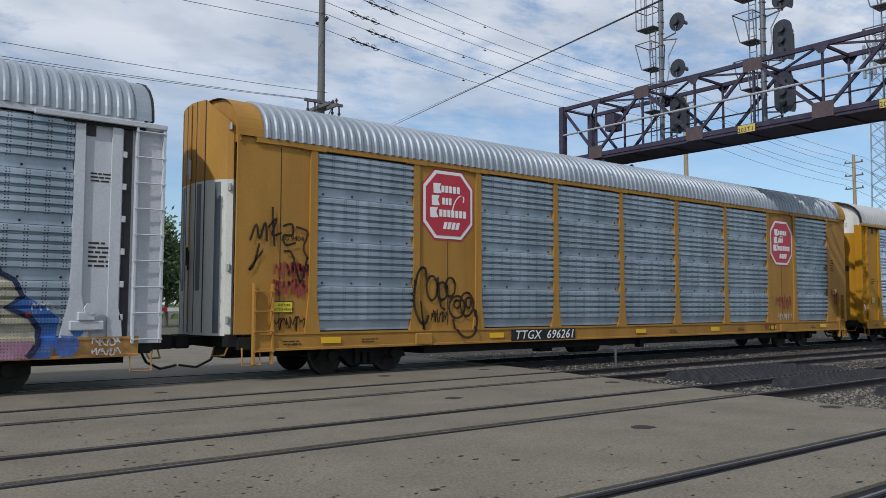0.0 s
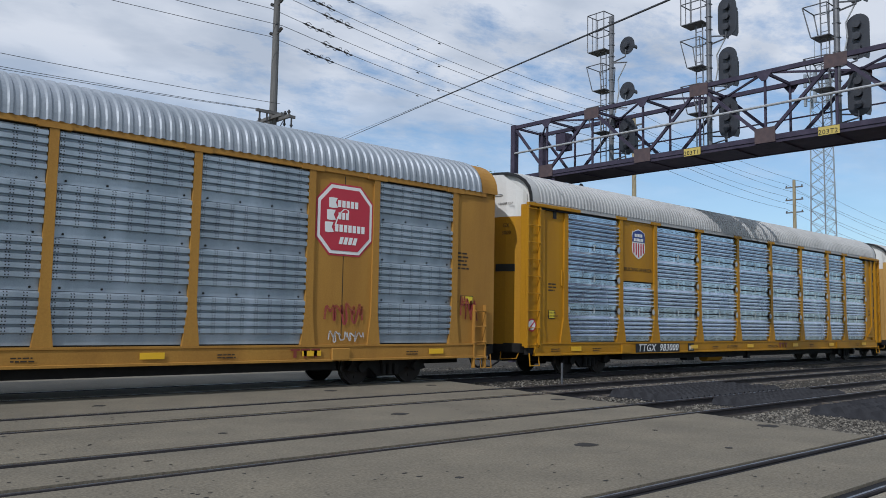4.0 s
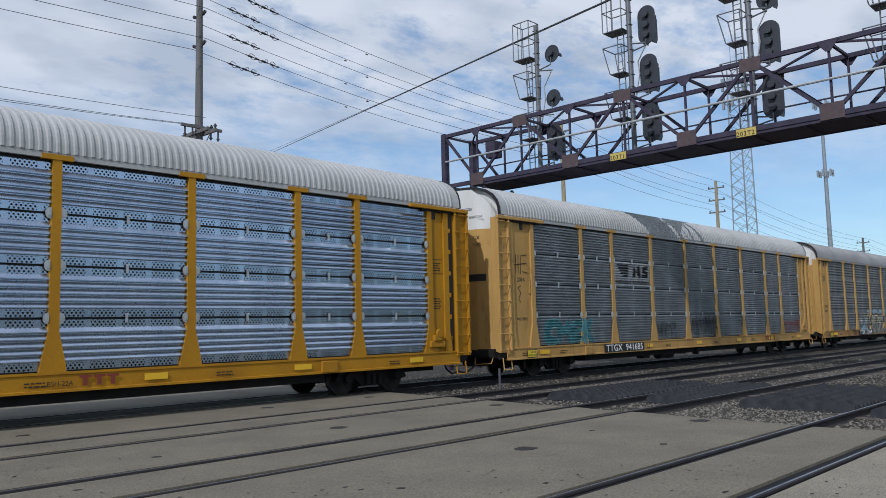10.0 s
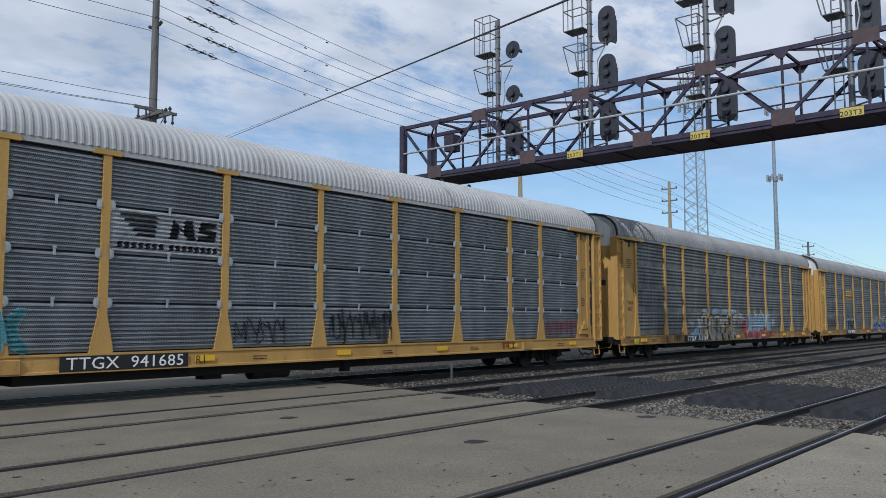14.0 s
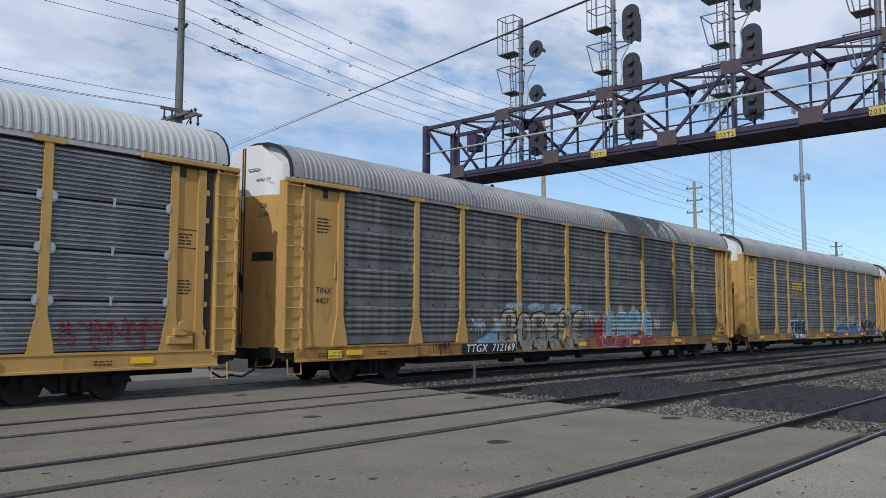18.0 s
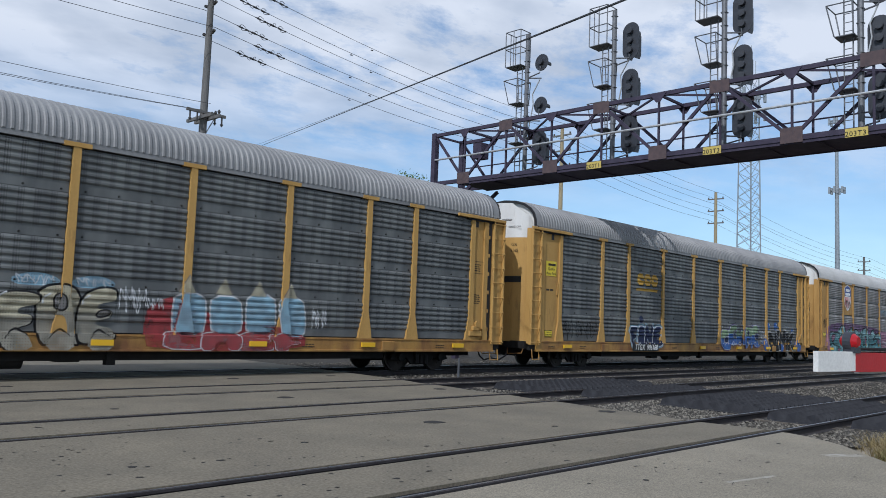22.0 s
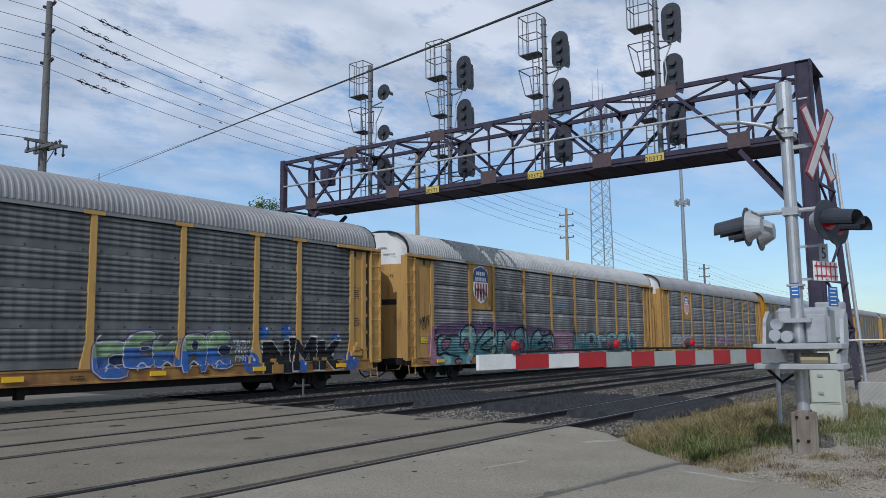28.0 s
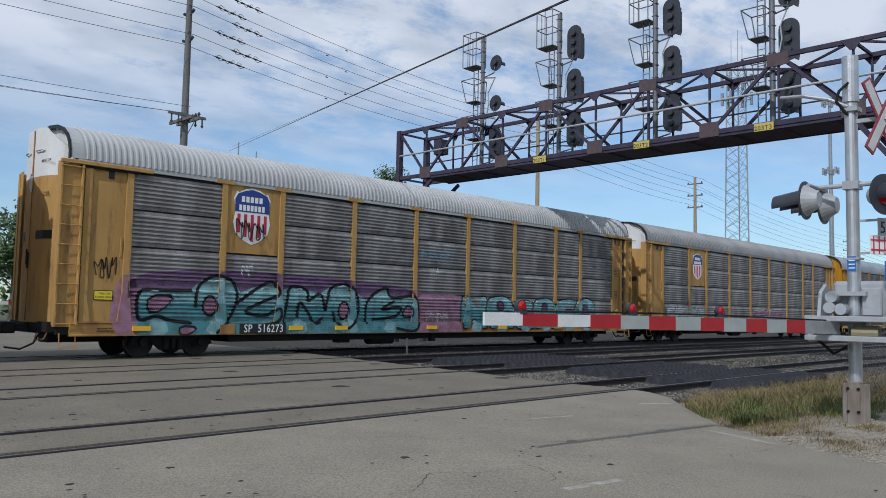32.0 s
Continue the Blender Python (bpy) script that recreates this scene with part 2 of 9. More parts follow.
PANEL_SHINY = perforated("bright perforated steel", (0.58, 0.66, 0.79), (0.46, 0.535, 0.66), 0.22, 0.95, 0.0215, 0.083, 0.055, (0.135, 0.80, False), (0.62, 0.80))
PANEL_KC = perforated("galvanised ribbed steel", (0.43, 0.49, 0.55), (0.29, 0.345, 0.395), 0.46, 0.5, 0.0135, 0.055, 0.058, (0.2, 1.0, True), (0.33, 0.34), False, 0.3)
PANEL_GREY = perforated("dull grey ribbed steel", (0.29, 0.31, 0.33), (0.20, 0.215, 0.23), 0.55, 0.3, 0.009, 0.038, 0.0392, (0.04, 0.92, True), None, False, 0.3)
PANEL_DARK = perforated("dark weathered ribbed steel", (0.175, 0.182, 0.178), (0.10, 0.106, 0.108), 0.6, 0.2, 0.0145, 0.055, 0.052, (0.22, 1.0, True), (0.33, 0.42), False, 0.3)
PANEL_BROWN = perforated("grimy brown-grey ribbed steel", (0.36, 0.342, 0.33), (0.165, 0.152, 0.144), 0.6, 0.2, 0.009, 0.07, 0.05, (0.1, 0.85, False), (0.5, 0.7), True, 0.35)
ROOF_GALV = material("galvanised roof sheet", (0.36, 0.39, 0.43), 0.5, 0.35, dark=(0.25, 0.28, 0.31), grain=0.9, fine=30, bump=0.05)
ROOF_WHITE = material("chalky white roof sheet", (0.46, 0.46, 0.455), 0.7, 0.0, dark=(0.36, 0.36, 0.355), grain=0.9, fine=30, bump=0.05)
ROOF_TAN = material("grey-tan roof sheet", (0.30, 0.30, 0.30), 0.6, 0.2, dark=(0.21, 0.21, 0.215), grain=0.9, fine=30, bump=0.05)
UNDER = material("black grimy running gear", (0.022, 0.021, 0.02), 0.75, dark=(0.012, 0.011, 0.011), grain=4)
WHEEL = material("brown-black wheel steel", (0.055, 0.045, 0.04), 0.6, 0.3, dark=(0.03, 0.026, 0.024), grain=5)
TREAD = plain("polished wheel tread", (0.45, 0.44, 0.43), 0.3, 1.0)
BLACK = plain("black paint", (0.012, 0.012, 0.013), 0.6)
SIGN_WHITE = plain("white sign paint", (0.78, 0.78, 0.76), 0.5)
SIGN_RED = plain("faded red sign paint", (0.46, 0.028, 0.05), 0.5)
SIGN_BLUE = plain("blue sign paint", (0.02, 0.045, 0.22), 0.5)
MARK = plain("brown-black stencil paint", (0.03, 0.02, 0.012), 0.7)
MARK_RED = plain("brown-red mark paint", (0.20, 0.035, 0.02), 0.6)
REFLECT = plain("yellow reflective strip", (0.78, 0.46, 0.02), 0.35)
WORN_STEEL = material("bare worn door steel", (0.20, 0.22, 0.24), 0.6, 0.4, dark=(0.10, 0.115, 0.13), grain=2.0, streak=0.3, fine=28)
STEEL_BOLT = plain("zinc bracket", (0.5, 0.52, 0.53), 0.45, 0.7)

# ---- mesh helpers ----


def part(name, bm, mat, parent=None, label="", smooth=False):
    me = bpy.data.meshes.new(name)
    bm.to_mesh(me)
    bm.free()
    me.materials.append(mat)
    if smooth:
        me.shade_smooth()
    ob = new(name, me)
    if parent is not None:
        ob.parent = parent
    if label:
        ob["label"] = label
    return ob


def share(name, me, parent, x=0.0, y=0.0, z=0.0):
    ob = new(name, me)
    ob.parent = parent
    ob.location = (x, y, z)
    return ob


def thing(name, label, category, m=None, group="", kind=""):
    ob = new(name)
    if m is not None:
        ob.matrix_world = m
    return tagged(ob, label, category, group, kind)


def box(bm, x0, x1, y0, y1, z0, z1, bevel=0.0):
    vs = [bm.verts.new(p) for p in ((x0, y0, z0), (x1, y0, z0), (x1, y1, z0), (x0, y1, z0), (x0, y0, z1), (x1, y0, z1), (x1, y1, z1), (x0, y1, z1))]
    fs = [bm.faces.new([vs[i] for i in f]) for f in ((3, 2, 1, 0), (4, 5, 6, 7), (0, 1, 5, 4), (1, 2, 6, 5), (2, 3, 7, 6), (3, 0, 4, 7))]
    if bevel:
        bmesh.ops.bevel(bm, geom=list({e for f in fs for e in f.edges}), offset=bevel, segments=1, affect="EDGES")
    return bm


def boxes(*rows, bevel=0.0):
    bm = bmesh.new()
    for r in rows:
        box(bm, *r, bevel=bevel)
    return bm


def rod(bm, p, q, r, seg=6, r2=None):
    p, q = Vector(p), Vector(q)
    d = q - p
    turn = d.to_track_quat("Z", "Y").to_matrix()
    rings = []
    for c, rad in ((p, r), (q, r if r2 is None else r2)):
        rings.append([bm.verts.new(c + turn @ Vector((rad * math.cos(2 * math.pi * k / seg), rad * math.sin(2 * math.pi * k / seg), 0))) for k in range(seg)])
    for k in range(seg):
        bm.faces.new((rings[0][k], rings[0][(k + 1) % seg], rings[1][(k + 1) % seg], rings[1][k]))
    bm.faces.new(rings[0][::-1])
    bm.faces.new(rings[1])
    return bm


def rods(*rows, seg=6):
    bm = bmesh.new()
    for p, q, r in rows:
        rod(bm, p, q, r, seg)
    return bm


def pipe(bm, pts, r, seg=6):
    """One bent tube through the points."""
    pts = [Vector(p) for p in pts]
    way = pts[-1] - pts[0]
    ref = Vector((0, 0, 1)) if abs(way.z) < 0.8 * max(way.length, 1e-6) else Vector((1, 0, 0))
    rings = []
    for k, p in enumerate(pts):
        d = (pts[min(k + 1, len(pts) - 1)] - pts[max(k - 1, 0)]).normalized()
        u = d.cross(ref)
        u = u.normalized() if u.length > 1e-3 else d.orthogonal().normalized()
        w = d.cross(u)
        rings.append([bm.verts.new(p + r * (math.cos(2 * math.pi * i / seg) * u + math.sin(2 * math.pi * i / seg) * w)) for i in range(seg)])
    for a, b in zip(rings, rings[1:]):
        for i in range(seg):
            bm.faces.new((a[i], a[(i + 1) % seg], b[(i + 1) % seg], b[i]))
    bm.faces.new(rings[0][::-1])
    bm.faces.new(rings[-1])
    return bm


def beam(bm, p, q, w, h):
    """A square-edged bar from p to q, w wide level and h deep."""
    p, q = Vector(p), Vector(q)
    d = (q - p).normalized()
    side = d.cross(Vector((0, 0, 1)))
    side = (side.normalized() if side.length > 1e-4 else Vector((1, 0, 0))) * w / 2
    top = side.normalized().cross(d) * h / 2
    vs = [bm.verts.new(c + s * side + u * top) for c in (p, q) for s, u in ((-1, -1), (1, -1), (1, 1), (-1, 1))]
    for f in ((0, 1, 2, 3), (7, 6, 5, 4), (0, 4, 5, 1), (1, 5, 6, 2), (2, 6, 7, 3), (3, 7, 4, 0)):
        bm.faces.new([vs[i] for i in f])
    return bm


def beams(rows, w, h):
    bm = bmesh.new()
    for p, q in rows:
        beam(bm, p, q, w, h)
    return bm


def slab(bm, outline, y0, y1):
    """An outline in x and z, drawn from y0 to y1."""
    a = [bm.verts.new((x, y0, z)) for x, z in outline]
    b = [bm.verts.new((x, y1, z)) for x, z in outline]
    bm.faces.new(a)
    bm.faces.new(b[::-1])
    n = len(a)
    for k in range(n):
        bm.faces.new((a[k], b[k], b[(k + 1) % n], a[(k + 1) % n]))
    return bm


def plate(bm, outline, z0, z1):
    """An outline in x and y, drawn from z0 to z1."""
    a = [bm.verts.new((x, y, z0)) for x, y in outline]
    b = [bm.verts.new((x, y, z1)) for x, y in outline]
    bm.faces.new(a[::-1])
    bm.faces.new(b)
    n = len(a)
    for k in range(n):
        bm.faces.new((a[k], a[(k + 1) % n], b[(k + 1) % n], b[k]))
    return bm


def disc(bm, c, axis, r, thick, seg=16):
    a = Vector(axis).normalized() * thick / 2
    return rod(bm, Vector(c) - a, Vector(c) + a, r, seg)


def lettering(name, text, size, mat, parent, m, thick=0.004, slant=0.0, spread=1.0, align="LEFT"):
    """Words in the built-in font, standing in x and z and read from -y, at the pose m in the parent's space."""
    cu = bpy.data.curves.new(name, "FONT")
    cu.body, cu.size, cu.extrude, cu.shear, cu.space_character, cu.align_x = text, size, thick, slant, spread, align
    cu.resolution_u = 2
    tmp = new(name, cu)
    me = bpy.data.meshes.new_from_object(tmp.evaluated_get(bpy.context.evaluated_depsgraph_get()))
    bpy.data.objects.remove(tmp)
    me.materials.clear()
    me.materials.append(mat)
    ob = new(name, me)
    ob.parent = parent
    ob.matrix_local = m @ pose(0, 0, 0, 90)
    return ob

# ---- ground, road, tracks ----
GAUGE = 1.505
TRACKS = {"near": 0.75, "middle": 5.65, "third": 9.69, "train": 14.02}
CAR_Y = 14.02

ASPHALT = material("worn crossing concrete", (0.19, 0.164, 0.118), 0.9, dark=(0.132, 0.115, 0.085), grain=0.9, fine=34, bump=0.25, spread=0.45, speck=0.27)
APRON = material("grey asphalt apron", (0.262, 0.230, 0.172), 0.9, dark=(0.195, 0.172, 0.130), grain=0.8, fine=58, bump=0.3, spread=0.45, speck=0.34)
FLANGE = material("black rubber flangeway", (0.018, 0.018, 0.021), 0.75, grain=6)
RAIL_SIDE = material("dark rail steel", (0.048, 0.043, 0.045), 0.7, dark=(0.03, 0.027, 0.028), grain=5)
RAIL_TOP = material("rolled rail head", (0.42, 0.44, 0.48), 0.30, 1.0, dark=(0.22, 0.23, 0.25), grain=3)
GRAVEL = material("crushed ballast", (0.085, 0.075, 0.062), 0.95, dark=(0.028, 0.025, 0.021), grain=16, fine=60, bump=1.0, spread=0.35)
MAT_BLACK = material("black rubber mat", (0.034, 0.035, 0.040), 0.7, dark=(0.018, 0.018, 0.021), grain=6)
PEBBLE = material("tan verge pebble", (0.34, 0.30, 0.24), 0.9, dark=(0.22, 0.195, 0.155), grain=9, speck=0.3)
TIE = material("weathered sleeper", (0.13, 0.11, 0.09), 0.9, grain=5)
DIRT = material("gritty verge soil", (0.32, 0.28, 0.215), 0.95, dark=(0.21, 0.18, 0.135), grain=1.4, fine=60, bump=0.8, speck=0.4)
FIELD = material("dry grassland", (0.105, 0.10, 0.055), 0.95, dark=(0.06, 0.065, 0.032), grain=0.3, fine=8, bump=0.5)


def grass(name, one, two, three):
    """Blades in three tones, one tone a blade."""
    m = bpy.data.materials.new(name)
    m.use_nodes = True
    n, l = m.node_tree.nodes.new, m.node_tree.links.new
    b = m.node_tree.nodes["Principled BSDF"]
    geo, ramp = n("ShaderNodeNewGeometry"), n("ShaderNodeValToRGB")
    ramp.color_ramp.elements[0].color, ramp.color_ramp.elements[1].color = (*one, 1), (*three, 1)
    e = ramp.color_ramp.elements.new(0.5)
    e.color = (*two, 1)
    l(geo.outputs["Random Per Island"], ramp.inputs[0])
    l(ramp.outputs[0], b.inputs["Base Color"])
    b.inputs["Roughness"].default_value = 0.8
    b.inputs["Specular IOR Level"].default_value = 0.25
    return m


STONE = grass("ballast stone", (0.04, 0.037, 0.032), (0.095, 0.087, 0.075), (0.23, 0.21, 0.175))
GRASS_G = grass("green grass blade", (0.06, 0.085, 0.022), (0.115, 0.15, 0.04), (0.21, 0.20, 0.085))
GRASS_R = grass("rusty dried weed", (0.09, 0.05, 0.03), (0.15, 0.095, 0.055), (0.13, 0.13, 0.05))
GRASS_D = grass("dry straw grass", (0.10, 0.075, 0.032), (0.20, 0.15, 0.065), (0.33, 0.265, 0.13))


def road_edge(y):
    """The right edge of the paved crossing."""
    rows = ((-60, -4.2), (-14, -3.6), (-9, -2.0), (-6.5, -0.66), (-6.16, -0.52), (-5.24, -0.03), (-4.44, 0.4), (-3.44, 1.02), (-2.26, 2.43), (-1.5, 3.3), (-1.1, 3.9), (-0.3, 4.55), (0.2, 4.55),
            (1.9, 4.62), (4.8, 5.05), (6.9, 5.35), (8.8, 5.55), (11.4, 6.0), (15.4, 6.4), (60, 7.5))
    ys, xs = zip(*rows)
    return float(np.interp(y, ys, xs)) + 0.05 * math.sin(y * 3.1) * (abs(y) < 12)


def build_ground():
    bm = bmesh.new()
    g = [-1500, -400, -120, -40, 40, 120, 400, 1500]
    vs = {(i, j): bm.verts.new((x, y, -0.32)) for i, x in enumerate(g) for j, y in enumerate(g)}
    for i in range(len(g) - 1):
        for j in range(len(g) - 1):
            bm.faces.new((vs[i, j], vs[i + 1, j], vs[i + 1, j + 1], vs[i, j + 1]))
    tagged(part("ground", bm, FIELD), "flat dry grassland out to the horizon", "ground", kind="structure")
    # ballast bed
    bm = bmesh.new()
    xs = [4.0] + [5 + 0.35 * k for k in range(60)] + [26 + 2.5 * k for k in range(30)] + [110, 160, 240, 400]
    ys = [-1.6 + 0.3 * k for k in range(64)] + [18.5, 20.0, 22.0, 25.0, 29.0]
    grid = []
    for x in xs:
        row = []
        for y in ys:
            z = -0.15 + 0.035 * noise.noise((x * 1.3, y * 1.3, 0)) + 0.03 * noise.noise((x * 4, y * 4, 3))
            if y < -1.0:
                z -= 0.12 * (-1.0 - y) / 0.6
            row.append(bm.verts.new((x, y, z)))
        grid.append(row)
    for a, b in zip(grid, grid[1:]):
        for k in range(len(ys) - 1):
            bm.faces.new((a[k], b[k], b[k + 1], a[k + 1]))
    tagged(part("ballast_bed", bm, GRAVEL, smooth=True), "grey crushed-stone ballast between the tracks", "ballast", kind="structure")
    # paving in strips between the rails
    edges = []
    for c in TRACKS.values():
        edges += [c - GAUGE / 2, c + GAUGE / 2]
    cuts = [-60.0] + edges + [60.0]
    for k, (a, b) in enumerate(zip(cuts, cuts[1:])):
        lo = a + (0.185 if k % 2 == 1 else 0.11) * (k > 0)
        hi = b - (0.185 if k % 2 == 1 else 0.11) * (k < len(cuts) - 2)
        n = max(6, min(60, int((hi - lo) / 0.25)))
        yy = [lo + (hi - lo) * i / n for i in range(n + 1)] if hi - lo < 20 else [lo + (hi - lo) * (i / n) ** (0.35 if lo < -20 else 1.6) for i in range(n + 1)]
        bm = bmesh.new()
        tops = []
        for y in yy:
            zr = -0.006 if -2.5 < y < 17 else -0.006 - 0.02 * min(6.0, abs(y + 2.5 if y < 0 else y - 17)) / 6
            e = road_edge(y)
            row = [bm.verts.new((x, y, zr)) for x in (-45, -15, -9, -6, e - 0.25)] + [bm.verts.new((e, y, zr - 0.03)), bm.verts.new((e + 0.06, y, -0.33))]
            tops.append(row)
        for p, q in zip(tops, tops[1:]):
            for i in range(len(p) - 1):
                bm.faces.new((p[i], p[i + 1], q[i + 1], q[i]))
        for row, flip in ((tops[0], 1), (tops[-1], 0)):
            low = [bm.verts.new((v.co.x, v.co.y, -0.34)) for v in row[:-1]]
            for i in range(len(low) - 1):
                f = (row[i], row[i + 1], low[i + 1], low[i])
                bm.faces.new(f if not flip else f[::-1])
        bmesh.ops.recalc_face_normals(bm, faces=bm.faces)
        near = k == 0
        ob = part("pavement" if near else "crossing_panel", bm, APRON if near else ASPHALT)
        tagged(ob, "grey cracked asphalt road before the crossing" if near else "worn concrete crossing surface between the rails", "road", kind="structure")
    # bed of the flangeways
    bm = boxes(*[(-45, road_edge(e) - 0.3, e - 0.2, e + 0.2, -0.3, -0.04) for e in edges])
    tagged(part("flangeway_filler", bm, FLANGE), "black rubber filler along the rails in the crossing", "filler", kind="structure")
    # rails
    prof = ((-0.036, -0.005), (-0.014, 0.0), (0.014, 0.0), (0.036, -0.005), (0.038, -0.03), (0.012, -0.05), (0.012, -0.13), (0.07, -0.15), (0.07, -0.165), (-0.07, -0.165), (-0.07, -0.15), (-0.012, -0.13), (-0.012, -0.05), (-0.038, -0.03))
    for name, c in TRACKS.items():
        for side in (-1, 1):
            y = c + side * GAUGE / 2
            bm = bmesh.new()
            rings = [[bm.verts.new((x, y + py, pz)) for py, pz in prof] for x in (-60, 420)]
            for i in range(len(prof)):
                bm.faces.new((rings[0][i], rings[0][(i + 1) % len(prof)], rings[1][(i + 1) % len(prof)], rings[1][i]))
            bmesh.ops.recalc_face_normals(bm, faces=bm.faces)
            ob = part("rail", bm, RAIL_SIDE)
            ob.data.materials.append(RAIL_TOP)
            for p in ob.data.polygons:
                if p.normal.z > 0.99 and p.center.z > -0.001:
                    p.material_index = 1
            tagged(ob, "steel rail with a worn bright head", "rail", group="rails", kind="structure")
    # sleepers beyond the crossing
    rng = random.Random(5)
    bm = bmesh.new()
    for c in TRACKS.values():
        x = 7.0
        while x < 70:
            w = 0.11 + rng.random() * 0.01
            box(bm, x - w, x + w, c - 1.28 + rng.uniform(-0.06, 0.06), c + 1.28 + rng.uniform(-0.06, 0.06), -0.3, -0.135 + rng.uniform(-0.015, 0.01))
            x += 0.58
    tagged(part("sleepers", bm, TIE), "weathered sleepers half buried in the ballast", "sleepers", kind="stuff")


def stones(name, label, rows, count, seed, smin, smax, mat, zf):
    rng = np.random.RandomState(seed)
    verts, faces = [], []
    base = np.array([(1, 0, 0), (-1, 0, 0), (0, 1, 0), (0, -1, 0), (0, 0, 1), (0, 0, -1)], float)
    tri = ((0, 2, 4), (2, 1, 4), (1, 3, 4), (3, 0, 4), (2, 0, 5), (1, 2, 5), (3, 1, 5), (0, 3, 5))
    for _ in range(count):
        x0, x1, y0, y1 = rows[rng.randint(len(rows))]
        x, y = x0 + (x1 - x0) * rng.rand() ** 1.5, rng.uniform(y0, y1)
        if x < road_edge(y) + 0.08:
            continue
        s = rng.uniform(smin, smax)
        p = base * s * rng.uniform(0.6, 1.25, (6, 3))
        a = rng.uniform(0, 6.28)
        rot = np.array([[math.cos(a), -math.sin(a), 0], [math.sin(a), math.cos(a), 0], [0, 0, 1]])
        p = p @ rot.T * (1, 1, 0.75) + (x, y, zf(x, y) + s * 0.3)
        k = len(verts)
        verts += p.tolist()
        faces += [(a_ + k, b_ + k, c_ + k) for a_, b_, c_ in tri]
    me = bpy.data.meshes.new(name)
    me.from_pydata(verts, [], faces)
    me.materials.append(mat)
    tagged(new(name, me), label, "stones", kind="stuff")


def rubber_mat(x0, x1, y0, y1):
    """A black ribbed mat: a sheet of notched saw-tooth ridges with a lip."""
    ob = thing("rubber_track_mat", "black rubber ribbed mat laid on the ballast between rails", "track mat", pose(x0, y0, -0.17), "mats beside the crossing")
    step, w = 0.24, y1 - y0
    n, m = int((x1 - x0) / step), max(2, int(w / 0.34))
    bm = bmesh.new()
    xs = [step * k / 2 for k in range(2 * n + 1)]
    ys = [w * k / (2 * m) for k in range(2 * m + 1)]
    grid = [[bm.verts.new((x, y, 0.03 if i % 2 == 0 else 0.24 - (0.07 if j % 2 == 0 else 0.0))) for j, y in enumerate(ys)] for i, x in enumerate(xs)]
    for a, b in zip(grid, grid[1:]):
        for j in range(len(ys) - 1):
            bm.faces.new((a[j], b[j], b[j + 1], a[j + 1]))
    for j in (0, -1):
        low = [bm.verts.new((v.co.x, v.co.y, 0.0)) for v in (row[j] for row in grid)]
        for i in range(len(xs) - 1):
            bm.faces.new((grid[i][j], grid[i + 1][j], low[i + 1], low[i]))
    bmesh.ops.recalc_face_normals(bm, faces=bm.faces)
    part("ribbed_sheet", bm, MAT_BLACK, ob)
    part("end_lip", boxes((-0.12, 0, 0, w, 0, 0.05)), MAT_BLACK, ob)
    return ob


build_ground()

# ---- the train ----
LEN, HALF = 26.75, 1.52
SILL0, SILL1, EAVE = 0.62, 1.0, 5.17
POSTS = (1.70, 4.55, 6.56, 9.45, 12.33, 15.12, 17.95, 20.76, 22.64, 25.30)
MARKS_AT = (1.75, 4.55, 6.57, 9.32, 12.12, 14.92, 17.62, 20.40, 22.22, 24.80)
ARCH = ((1.52, 5.17), (1.50, 5.40), (1.42, 5.63), (1.24, 5.84), (0.95, 6.02), (0.55, 6.14), (0.0, 6.19))
PITCH, SPEED, START = 28.37, 4.45, -1.68
SLACK = {0: -0.15, 2: -0.11, 3: -0.10, 4: -0.14, 5: 0.06, 6: 0.3, 7: 0.25, 8: 0.25, 9: 0.2, 10: 0.2, 11: 0.2, 12: 0.2}


def along(x):
    """From a place along the nominal car to the place between its real posts."""
    return float(np.interp(x, (0.0,) + MARKS_AT + (26.2,), (0.0,) + POSTS + (LEN,)))



def profile(style, h):
    """Heights and outward depths of one ribbed sheet: a flat strip, the ribs, a flat strip."""
    flat, cap, ribs, depth = style["flat"], style.get("cap", 0.0), style["ribs"], style.get("depth", 0.05)
    a, b, c, d = style.get("rib", (0.24, 0.32, 0.62, 0.92))
    prof = [(0.0, 0.0), (flat * h, 0.0)] if flat else [(0.0, 0.0)]
    step = h * (1 - flat - cap) / ribs
    for k in range(ribs):
        z = flat * h + k * step
        prof += [(z + a * step, 0.0), (z + b * step, depth), (z + c * step, depth), (z + d * step, 0.0)]
    return prof + ([((1 - cap) * h, 0.0), (h, 0.0)] if cap else [(h, 0.0)])


def make_panel(w, h, style):
    bm = bmesh.new()
    prof = profile(style, h)
    rows = [[bm.verts.new((x, -d, z)) for z, d in prof] for x in (0, w)]
    for i in range(len(prof) - 1):
        bm.faces.new((rows[0][i], rows[1][i], rows[1][i + 1], rows[0][i + 1]))
    # a returned edge gives the sheet its thickness
    for r, x in ((rows[0], 0), (rows[1], w)):
        back = [bm.verts.new((x, 0.02, z)) for z, d in prof]
        for i in range(len(prof) - 1):
            bm.faces.new((r[i], back[i], back[i + 1], r[i + 1]))
    bmesh.ops.recalc_face_normals(bm, faces=bm.faces)
    me = bpy.data.meshes.new("side_panel")
    bm.to_mesh(me)
    bm.free()
    me.materials.append(style["panel"])
    return me


